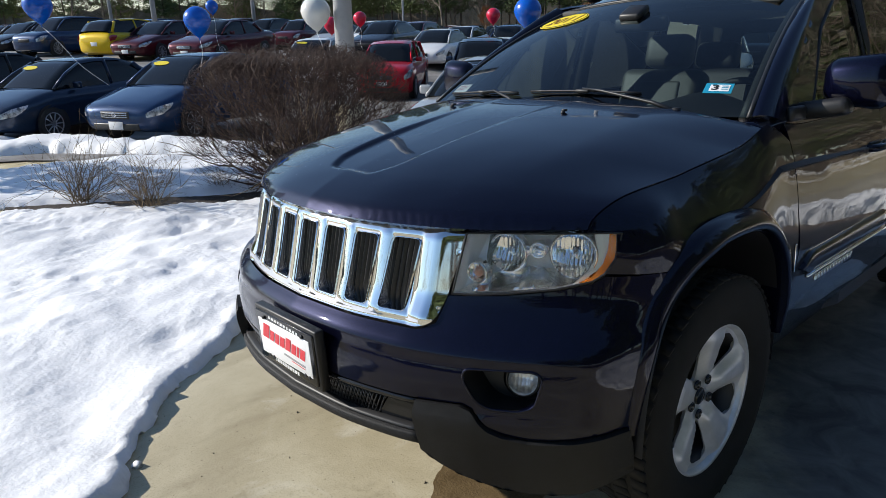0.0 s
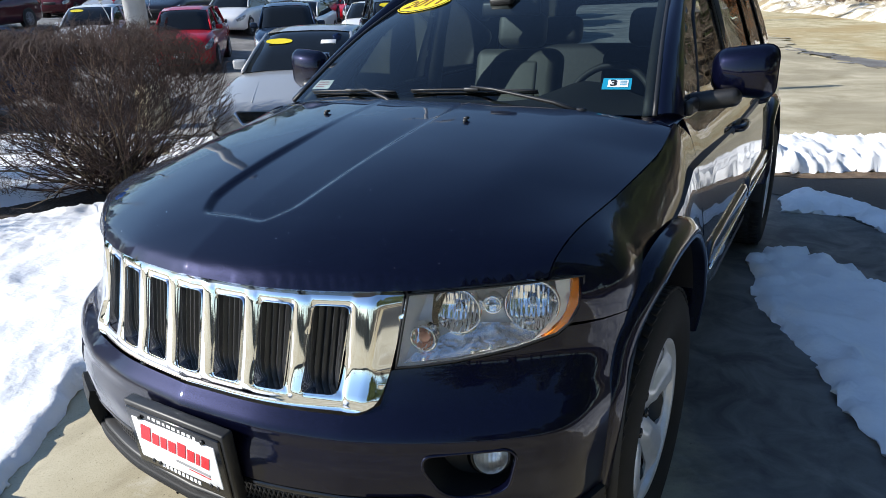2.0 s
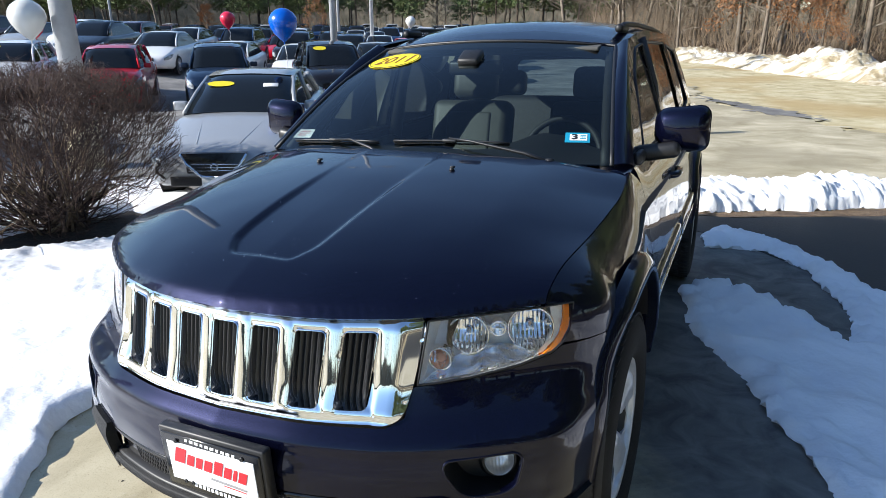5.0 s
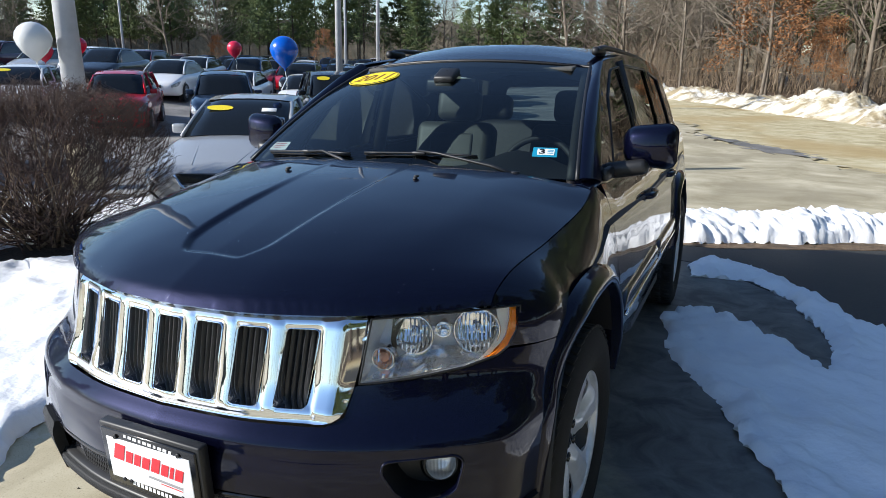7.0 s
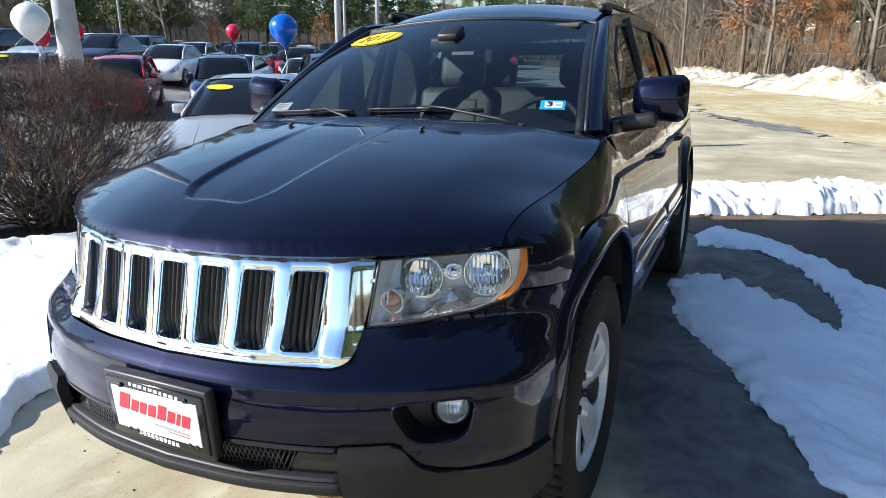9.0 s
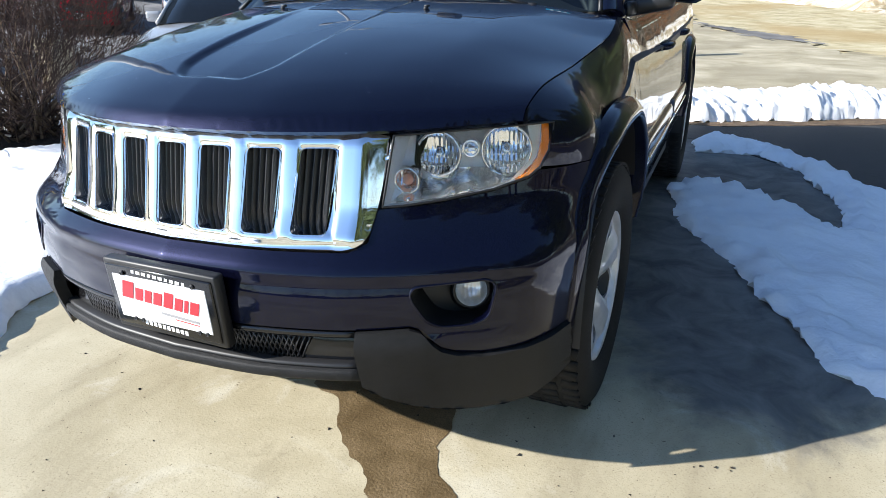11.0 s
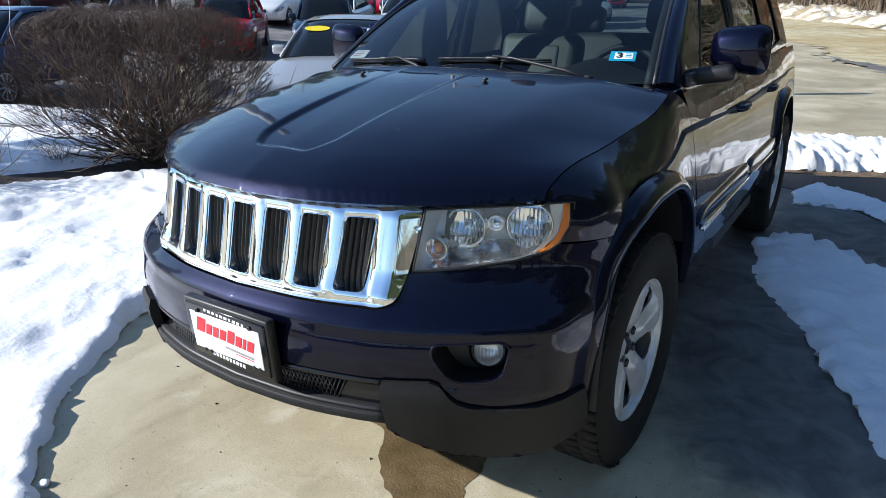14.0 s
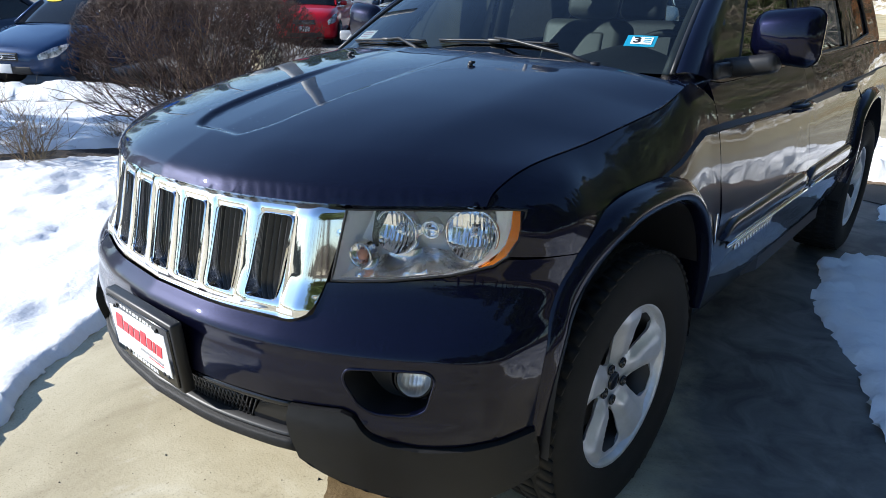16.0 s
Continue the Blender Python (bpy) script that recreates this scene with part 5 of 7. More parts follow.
def sheet():
    bm = bmesh.new()
    n = 192
    rings = []
    for d in np.geomspace(0.6, 2500, 100):
        ring = []
        for k in range(n):
            x, y = d * math.cos(2 * math.pi * k / n), 2 + d * math.sin(2 * math.pi * k / n)
            ring.append(bm.verts.new((x, y, ground(x, y) - 0.012)))
        rings.append(ring)
    c = bm.verts.new((0, 2, ground(0, 2) - 0.012))
    for k in range(n):
        bm.faces.new((c, rings[0][k], rings[0][(k + 1) % n]))
    for a, b in zip(rings, rings[1:]):
        for k in range(n):
            bm.faces.new((a[k], b[k], b[(k + 1) % n], a[(k + 1) % n]))
    return bm


tagged(part("ground", sheet(), ASPHALT), "salt-stained tan grey asphalt of the car lot", "ground", kind="structure")
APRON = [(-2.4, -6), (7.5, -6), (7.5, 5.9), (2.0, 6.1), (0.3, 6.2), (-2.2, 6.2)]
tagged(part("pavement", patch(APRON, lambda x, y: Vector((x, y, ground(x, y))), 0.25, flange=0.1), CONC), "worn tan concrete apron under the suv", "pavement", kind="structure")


def wobble(pts, amount, step=0.05, seed=0.0, scale=3.0):
    """A ragged outline."""
    out = []
    for i, (x, y) in enumerate(dense(pts, step)):
        out.append((x + amount * noise.noise((x * scale, y * scale, seed)) + 0.4 * amount * noise.noise((x * 11, y * 11, seed)) + 0.22 * amount * noise.noise((x * 31, y * 31, seed)), y + amount * noise.noise((x * scale, y * scale, seed + 7)) + 0.4 * amount * noise.noise((x * 11, y * 11, seed + 7)) + 0.22 * amount * noise.noise((x * 31, y * 31, seed + 7))))
    return out


def lies(name, outline, h, material, label, category, kind="structure", step=0.2, rim=0.05, ragged=0.03, lift=0.004, flange=0.004):
    o = wobble(outline, ragged, rim, h)
    ob = part(name, patch(o, lambda x, y: Vector((x, y, ground(x, y) + lift)), step, flange=flange), material)
    return tagged(ob, label, category, kind=kind)


lies("water_stain", [(-0.02, 1.46), (0.02, 1.37), (0.12, 1.33), (0.16, 1.27), (0.21, 1.18), (0.26, 1.12), (0.34, 1.06), (0.40, 0.98), (0.47, 0.84), (0.66, 0.62), (0.85, 0.55), (0.86, 0.72), (0.70, 0.92), (0.63, 1.04), (0.57, 1.10), (0.51, 1.20), (0.53, 1.29), (0.50, 1.40), (0.45, 1.55)], 0.5, WETCONC, "dark wet stain running over the concrete", "stain", step=0.08, rim=0.006, ragged=0.05, lift=0.0016, flange=0.0)
lies("asphalt_strip", [(0.0, 6.15), (0.95, 5.85), (2.2, 4.55), (5.0, 2.95), (8.0, -6.0), (11.5, -6.0), (12.0, 4.0), (10.5, 8.7), (5.0, 8.0), (2.6, 7.2), (1.2, 6.6), (0.0, 6.45)], 0.9, DARKGROUND, "dark asphalt beside the apron", "asphalt", lift=0.006)
LOTGREY = vary(mat("worn grey asphalt", (0.15, 0.145, 0.14), 0.9), [(0.3, (0.11, 0.107, 0.104)), (0.5, (0.19, 0.184, 0.176)), (0.72, (0.33, 0.32, 0.30))], 0.9, 10, (0.75, 0.95), 0.004, 50)
lies("lot_asphalt", [(-3.3, 5.6), (-2.2, 9), (-3.5, 30), (-10, 57), (-60, 62), (-110, 50), (-110, -6), (-30, -6), (-16, -3.0), (-12, 0.4), (-9.4, 2.7), (-7.6, 4.5), (-6.2, 6.0)], 4.4, LOTGREY, "grey asphalt under the rows of parked cars", "asphalt", step=1.4, rim=0.4, ragged=0.2, lift=0.015)
LANEGREY = vary(mat("salted grey asphalt", (0.4, 0.38, 0.32), 0.9), [(0.3, (0.31, 0.265, 0.165)), (0.5, (0.45, 0.395, 0.27)), (0.7, (0.63, 0.565, 0.41))], 1.3, 12, (0.75, 0.95), 0.006, 40, (0.5, (0.29, 0.25, 0.165), 0.6), 0.5)
lies("lane_asphalt", [(-2.0, 7.4), (1.2, 7.4), (3.0, 8.1), (8.0, 9.6), (13.0, 10.5), (12.0, 12.6), (6.0, 13.2), (3.4, 14.4), (2.4, 17.3), (1.6, 18.0), (0.8, 19.2), (0.05, 20.4), (-0.6, 23.4), (-2.0, 26.0)], 3.7, LANEGREY, "pale grey worn asphalt of the driving lane", "asphalt", step=0.8, rim=0.12, ragged=0.8, lift=0.02)
lies("old_stain", [(-0.1, 20.8), (0.8, 19.7), (1.6, 18.7), (2.4, 18.0), (2.9, 16.8), (2.2, 17.0), (1.6, 17.6), (0.8, 18.9), (0.2, 20.1)], 5.9, LOTGREY, "dark band of wet grit across the lot", "stain", step=0.4, rim=0.08, ragged=0.5, lift=0.034)
lies("litter_strip", [(0.0, 6.42), (1.2, 6.55), (2.6, 7.15), (5.0, 7.95), (8.0, 9.2), (8.0, 9.6), (5.0, 8.35), (2.6, 7.5), (1.2, 6.9), (0.0, 6.75)], 1.3, LITTER, "brown leaf litter and gravel along the snow", "litter", lift=0.010)


def snow(name, outline, height, material, label, seed, step=0.06, edge=0.16, lump=0.05, ragged=0.05, fine=1.0, base=0.0, clod=0.0):
    """A snow field: lumpy, with a rounded, crumbling edge."""
    o = wobble(outline, ragged, min(0.05, step), seed)
    poly = np.array(o)
    nxt = np.roll(poly, -1, 0)
    dd = nxt - poly
    ll = (dd ** 2).sum(1) + 1e-12

    def fn(x, y):
        w = np.array((x, y)) - poly
        t = np.clip((w * dd).sum(1) / ll, 0, 1)
        d = math.sqrt((((w - t[:, None] * dd) ** 2).sum(1)).min())
        k = min(1.0, d / edge)
        prof = math.sqrt(max(0.0, 1 - (1 - k) ** 2))
        z = height * prof
        z += prof * (lump * noise.noise((x * 0.9, y * 0.9, seed)) + lump * 0.55 * noise.noise((x * 2.6, y * 2.6, seed + 3)))
        crust = sstep(-0.15, 0.35, noise.noise((x * 1.7, y * 1.7, seed + 15)))
        z += prof * fine * (0.014 * noise.noise((x * 5, y * 5, seed + 5)) + lerp(0.004, 0.024, crust) * abs(noise.noise((x * 13, y * 13, seed))))
        if clod:
            near, nxt_near = noise.voronoi((x * 4.2 + 0.3 * noise.noise((x * 6, y * 6, seed)), y * 4.2, seed))[0][:2]
            z += prof * clod * (min(0.5, nxt_near - near) + 0.5 * noise.noise((x * 7.5, y * 7.5, seed + 2)))
        pit = noise.noise((x * 3.1, y * 3.1, seed + 9))
        z -= prof * min(fine, 1.0) * 0.026 * sstep(0.30, 0.62, pit)
        cr = 0.030 * noise.noise((x * 17, y * 17, seed)) * (1 - sstep(0.5, 1.2, k)) * fine if k > 0 else 0
        return Vector((x, y, ground(x, y) + base + max(z, -0.02 if k == 0 else 0.004) + cr))
    ob = part(name, patch(o, fn, step, flange=0.05), material)
    return tagged(ob, label, "snow", kind="stuff")


# snow beside the suv, up to the planting bed
snow("snow_field", [(-0.30, 0.20), (-0.48, 0.42), (-0.76, 0.57), (-0.98, 0.73), (-1.12, 0.86), (-1.30, 1.12), (-1.42, 1.36), (-1.50, 1.52), (-1.62, 2.2), (-1.75, 3.2), (-1.9, 4.4), (-3.2, 4.2), (-4.0, 3.35), (-4.35, 2.95), (-4.60, 2.50), (-4.9, 2.0), (-5.6, 1.0), (-6.6, -0.6), (-7.4, -3.0), (-4.5, -4.0), (-1.2, -3.4), (-0.5, -1.6), (-0.22, -0.5)], 0.068, SNOW, "white sunlit snow with footprints and a crumbled edge", 1.7, 0.036, 0.06, 0.06, 0.06, 1.15)
lies("mulch_bed", [(-1.9, 4.5), (-3.2, 4.15), (-4.2, 3.1), (-4.8, 2.2), (-5.6, 1.0), (-6.2, 1.2), (-6.4, 3.6), (-6.2, 5.4), (-4.6, 5.6), (-2.2, 5.4)], 2.2, MULCH, "dark wet bark mulch in the planting bed", "mulch", lift=0.012, step=0.3)
snow("bed_snow", [(-4.85, 3.55), (-5.0, 2.95), (-5.25, 2.6), (-5.9, 1.4), (-7.0, -0.6), (-8.6, 0.5), (-9.0, 2.0), (-8.7, 3.3), (-7.2, 4.6), (-5.9, 5.5), (-5.2, 5.2), (-4.75, 4.4)], 0.09, SNOW, "bluish snow round the bushes", 4.1, 0.09, 0.3, 0.06)
snow("kerb_snow", [(-13.4, 1.2), (-11.3, 1.7), (-11.0, 2.7), (-9.6, 3.4), (-8.2, 4.4), (-6.9, 5.6), (-6.7, 6.2), (-7.6, 6.0), (-8.8, 4.9), (-10.0, 4.0), (-11.4, 3.5), (-13.8, 2.4), (-15.5, 1.0)], 0.22, SNOW, "ridge of ploughed snow before the parked cars", 6.3, 0.1, 0.35, 0.12)
snow("kerb_snow", [(-6.7, 5.95), (-5.7, 5.25), (-4.7, 4.78), (-3.4, 4.52), (-2.4, 4.6), (-2.2, 5.0), (-3.1, 5.25), (-4.3, 5.6), (-5.3, 6.1), (-6.3, 6.55)], 0.10, SNOW, "ploughed snow at the nose of the silver sedan", 7.7, 0.08, 0.25, 0.06)
# snow on the shaded side
snow("shaded_snow", [(0.84, 4.30), (0.97, 3.70), (1.12, 3.32), (1.28, 2.98), (1.41, 2.64), (1.51, 2.40), (1.62, 2.12), (1.95, 1.72), (2.6, 1.25), (3.8, 0.8), (5.0, 1.2), (5.2, 3.0), (4.2, 3.1), (3.3, 3.5), (2.6, 4.1), (2.06, 4.70), (1.86, 5.08), (1.65, 5.52), (1.40, 5.92), (1.0, 6.02), (0.90, 5.75), (0.95, 5.40), (1.46, 5.40), (1.68, 4.95), (1.83, 4.40), (1.88, 3.98), (1.82, 3.66), (1.62, 4.05), (1.36, 4.34), (1.10, 4.58)], 0.055, SNOW, "trodden snow in the shade of the suv", 9.4, 0.038, 0.22, 0.06, 0.05, 1.7)
snow("snow_bank", [(-0.3, 6.75), (0.75, 6.62), (1.3, 6.85), (2.6, 7.45), (5.0, 8.25), (9.0, 9.6), (9.4, 10.6), (5.0, 9.3), (2.8, 8.45), (1.6, 7.95), (0.7, 7.75), (-0.4, 7.7)], 0.21, SNOW, "bright low bank of ploughed snow", 12.2, 0.04, 0.34, 0.10, 0.16, 2.0, 0.0, 0.09)


def ridge(name, a, b, width, height, seed, label, dirt=DIRTYSNOW, step=0.16):
    """A long heap of ploughed snow."""
    a, b = Vector(a), Vector(b)
    d = (b - a)
    ln = d.length
    d.normalize()
    s = Vector((-d.y, d.x))
    bm = bmesh.new()
    nu, nv = int(ln / step), 26
    rows_ = []
    for i in range(nu + 1):
        row = []
        for j in range(nv + 1):
            f = j / nv * 2 - 1
            p = a + d * (i / nu * ln) + s * f * width / 2
            p = p + s * 0.5 * noise.noise((p.x * 0.4, p.y * 0.4, seed))
            h = height * (0.65 + 0.6 * noise.noise((p.x * 0.35, p.y * 0.35, seed)) + 0.35 * noise.noise((p.x * 1.3, p.y * 1.3, seed + 2)))
            z = max(0, h) * (1 - abs(f) ** 2.2) * min(1, i / 4, (nu - i) / 4)
            z += (1 - f * f) * (0.26 * abs(noise.noise((p.x * 2.2, p.y * 2.2, seed))) + 0.24 * noise.noise((p.x * 4.5, p.y * 4.5, seed)) + 0.12 * noise.noise((p.x * 9, p.y * 9, seed)))
            row.append(bm.verts.new((p.x, p.y, ground(p.x, p.y) + z - 0.03)))
        rows_.append(row)
    for r, q in zip(rows_, rows_[1:]):
        for j in range(nv):
            bm.faces.new((r[j], q[j], q[j + 1], r[j + 1]))
    bmesh.ops.recalc_face_normals(bm, faces=bm.faces)
    return tagged(part(name, bm, dirt), label, "snow bank", kind="stuff")


ridge("far_snow_bank", (-6, 47), (3.4, 33.5), 4.0, 0.6, 3.1, "old snow bank along the wood")
ridge("far_snow_bank", (2.6, 34.5), (7.5, 27.0), 4.5, 0.75, 5.7, "dirty snow bank along the wood")
ridge("far_snow_bank", (6.5, 28.5), (30, 20), 5.0, 0.8, 8.8, "dirty snow bank along the wood")
ridge("far_snow_bank", (-84, 34), (-66, 40), 6.0, 1.5, 2.4, "far heap of ploughed snow", SNOW, 0.6)
# snow and ground on the sides that only the paint and chrome mirror
lies("wood_floor", [(-60, 56), (-20, 60), (-6, 50), (3.5, 36), (8, 29.5), (32, 22.5), (90, 10), (120, 60), (60, 130), (-60, 140), (-130, 110), (-120, 72)], 3.3, LITTER, "brown leaf litter under the trees", "forest floor", step=6, rim=2.0, ragged=0.5, lift=0.02)

# bits of grit and leaves on the slab
GRIT = mat("dark grit", (0.03, 0.025, 0.02), 0.9)


def crumbs(n, seed):
    rnd = random.Random(seed)
    bm = bmesh.new()
    for _ in range(n):
        x, y = rnd.uniform(-1.1, 2.2), rnd.uniform(0.0, 1.55)
        r = rnd.choice((0.0022, 0.003, 0.004, 0.0065))
        z = ground(x, y)
        a = rnd.uniform(0, 6.3)
        pts = [bm.verts.new((x + r * rnd.uniform(0.7, 1.6) * math.cos(a + k * 2.1), y + r * rnd.uniform(0.6, 1.3) * math.sin(a + k * 2.1), z + 0.001)) for k in range(3)]
        top = bm.verts.new((x, y, z + r * 0.9))
        for k in range(3):
            bm.faces.new((pts[k], pts[(k + 1) % 3], top))
    return bm


tagged(part("grit", crumbs(190, 4), GRIT, smooth=False), "scattered grit and leaf bits on the concrete", "grit", kind="stuff")


def snow_lumps(n, seed):
    rnd = random.Random(seed)
    bm = bmesh.new()
    edge = [(-0.48, 0.42), (-0.76, 0.57), (-1.12, 0.86), (-1.30, 1.12), (-1.48, 1.5), (-1.6, 2.1)]
    for _ in range(n):
        i = rnd.randrange(len(edge) - 1)
        f = rnd.random()
        x, y = lerp(edge[i][0], edge[i + 1][0], f) + rnd.gauss(-0.09, 0.025), lerp(edge[i][1], edge[i + 1][1], f) + rnd.gauss(0.02, 0.05)
        r = rnd.uniform(0.006, 0.018)
        m = bmesh.ops.create_icosphere(bm, subdivisions=2, radius=r)
        for v in m["verts"]:
            q = v.co.copy()
            v.co *= 1 + 0.9 * noise.noise(q * (1.6 / r) + Vector((x * 9, y * 9, 0)))
            v.co.z *= 0.7
            v.co += Vector((x, y, ground(x, y) + r * 0.35 + rnd.uniform(0, 0.0)))
    return bm


tagged(part("snow_crumbs", snow_lumps(12, 8), SNOW), "clods of snow along the crumbled edge", "snow", kind="stuff")

# ---- shrubs, trees, poles, balloons, parked cars ----
TWIG = vary(mat("shrub twigs", (0.07, 0.045, 0.035), 0.85), [(0.25, (0.024, 0.014, 0.011)), (0.55, (0.064, 0.037, 0.028)), (0.8, (0.18, 0.115, 0.07))], 9, 4)
STEMBARK = vary(mat("tan stem bark", (0.2, 0.14, 0.09), 0.85), [(0.3, (0.13, 0.085, 0.05)), (0.7, (0.34, 0.25, 0.16))], 10, 5)
TANTWIG = vary(mat("dry twigs", (0.24, 0.17, 0.1), 0.85), [(0.3, (0.13, 0.085, 0.05)), (0.7, (0.33, 0.25, 0.15))], 12, 4)
BARK = vary(mat("grey bark", (0.13, 0.11, 0.09), 0.9), [(0.25, (0.09, 0.074, 0.056)), (0.55, (0.20, 0.165, 0.125)), (0.8, (0.36, 0.31, 0.245))], 1.4, 8, None, 0.02, 12)
PINEBARK = vary(mat("dark pine bark", (0.06, 0.045, 0.035), 0.9), [(0.3, (0.03, 0.023, 0.018)), (0.7, (0.10, 0.075, 0.06))], 2.5, 8, None, 0.02, 12)
NEEDLE = vary(mat("pine needles", (0.04, 0.06, 0.025), 0.8), [(0.25, (0.03, 0.052, 0.019)), (0.5, (0.078, 0.112, 0.036)), (0.78, (0.17, 0.20, 0.06))], 0.5, 6)
OAKLEAF = vary(mat("dry oak leaves", (0.3, 0.13, 0.045), 0.8), [(0.3, (0.17, 0.07, 0.025)), (0.7, (0.38, 0.18, 0.07))], 2.0, 6)


def sticks(bm, pts, r0, r1, sides=3):
    """One tapering twig, added to a mesh."""
    prev = None
    n = len(pts) - 1
    for i, p in enumerate(pts):
        p = Vector(p)
        d = (Vector(pts[min(i + 1, n)]) - Vector(pts[max(i - 1, 0)]))
        if d.length < 1e-6:
            continue
        d.normalize()
        s = d.orthogonal().normalized()
        t = d.cross(s)
        r = lerp(r0, r1, i / n)
        ring = [bm.verts.new(p + (s * math.cos(6.2832 * k / sides) + t * math.sin(6.2832 * k / sides)) * r) for k in range(sides)]
        if prev:
            for k in range(sides):
                bm.faces.new((prev[k], prev[(k + 1) % sides], ring[(k + 1) % sides], ring[k]))
        prev = ring


def grow(bm, rnd, p, d, ln, r, depth, fork=3, droop=0.0, spread=0.55, sides=3, ends=None, kink=0.18):
    """Branches that fork and taper."""
    pts = [p.copy()]
    q, w = p.copy(), d.copy()
    for _ in range(3):
        w = (w + Vector((rnd.gauss(0, kink), rnd.gauss(0, kink), rnd.gauss(0, kink) - droop))).normalized()
        q = q + w * ln / 3
        pts.append(q.copy())
    sticks(bm, pts, r, r * 0.6, sides)
    if depth == 0:
        if ends is not None:
            ends.append(q)
        return
    for _ in range(fork):
        k = rnd.choice((1, 2, 3, 3))
        nd = (w + Vector((rnd.gauss(0, spread), rnd.gauss(0, spread), rnd.gauss(0.08, spread * 0.8)))).normalized()
        grow(bm, rnd, pts[k], nd, ln * rnd.uniform(0.55, 0.85), r * 0.55, depth - 1, fork, droop, spread, 3, ends, kink)


def girth(h):
    """How wide the clipped shrub is at a share of its height."""
    return 1.2 * curve([0, 0.2, 0.5, 0.8, 0.93, 1.0, 1.2], [0.45, 0.80, 1.0, 0.93, 0.74, 0.5, 0.3], h)


def big_bush(seed, stems, tall=1.48):
    """A dense shrub that has been clipped: inner forks, and short fine twigs all over its face."""
    rnd = random.Random(seed)
    bm = bmesh.new()
    for i in range(stems):
        a = rnd.uniform(0, 6.283)
        e = math.sqrt(rnd.uniform(0.0, 1.0))
        d = Vector((math.cos(a) * e * 1.3, math.sin(a) * e * 1.3, rnd.uniform(0.55, 1.0) * (1.2 - 0.7 * e * e))).normalized()
        base = Vector((rnd.gauss(0, 0.16), rnd.gauss(0, 0.16), 0))
        grow(bm, rnd, base, d, rnd.uniform(0.5, 0.72), rnd.uniform(0.007, 0.012), 3, 3, -0.015, 0.42)
    for i in range(1900):
        a = rnd.uniform(0, 6.283)
        top = rnd.random() < 0.33
        h = rnd.uniform(0.9, 1.0) if top else 0.97 - 0.62 * rnd.random() ** 1.5
        w = girth(h) * (math.sqrt(rnd.random()) if top else rnd.uniform(0.78, 0.99))
        p = Vector((math.cos(a) * w, math.sin(a) * w, h * tall - 0.16))
        d = Vector((math.cos(a) * 0.7, math.sin(a) * 0.7, rnd.uniform(0.3, 1.2))).normalized()
        grow(bm, rnd, p, d, rnd.uniform(0.14, 0.26), 0.0032, 1, 3, 0.0, 0.5)
    for i in range(520):
        a = rnd.uniform(0, 6.283)
        h = rnd.uniform(0.52, 0.93)
        w = girth(h) * math.sqrt(rnd.uniform(0.02, 0.75))
        p = Vector((math.cos(a) * w, math.sin(a) * w, h * tall - 0.1))
        d = Vector((rnd.gauss(0, 0.6), rnd.gauss(0, 0.6), rnd.uniform(0.2, 1.0))).normalized()
        grow(bm, rnd, p, d, rnd.uniform(0.2, 0.4), 0.0048, 1, 3, 0.0, 0.6)
    for v in bm.verts:
        h = min(v.co.z / tall, 1.0)
        w = math.hypot(v.co.x, v.co.y)
        lim = girth(h) * (1.0 + 0.12 * noise.noise(v.co * 2.5))
        if w > lim:
            k = lim * (1 + 0.3 * (w - lim)) / w
            v.co.x *= k
            v.co.y *= k
        if v.co.z > tall:
            v.co.z = tall + 0.35 * (v.co.z - tall)
        v.co.z = max(v.co.z, 0.0)
    return bm


def bare_stem(seed):
    rnd = random.Random(seed)
    bm = bmesh.new()
    a = rnd.uniform(0, 6.283)
    d = Vector((math.cos(a) * 0.75, math.sin(a) * 0.75, rnd.uniform(0.6, 1.0))).normalized()
    grow(bm, rnd, Vector((rnd.gauss(0, 0.14), rnd.gauss(0, 0.14), 0)), d, rnd.uniform(0.5, 0.62), rnd.uniform(0.011, 0.02), 2, 2, -0.01, 0.28, 5)
    return bm


bush = tagged(new("bush"), "dense clipped bare reddish brown shrub in snow", "bush")
for k in range(38):
    part("stem", bare_stem(200 + k), STEMBARK, bush)
tagged(part("twig_mass", big_bush(5, 95), TWIG, bush, smooth=False), kind="stuff")
bush.matrix_world = pose(-4.82, 3.86, ground(-4.82, 3.86) + 0.02, 0, 0, 40)


def small_bush(seed):
    rnd = random.Random(seed)
    bm = bmesh.new()
    for i in range(34):
        a = rnd.uniform(0, 6.283)
        e = rnd.uniform(0.1, 1.0)
        d = Vector((math.cos(a) * e, math.sin(a) * e, rnd.uniform(0.35, 1.1))).normalized()
        grow(bm, rnd, Vector((rnd.gauss(0, 0.05), rnd.gauss(0, 0.05), 0)), d, rnd.uniform(0.22, 0.4), 0.0045, 2, 3, 0.0, 0.5)
    return bm


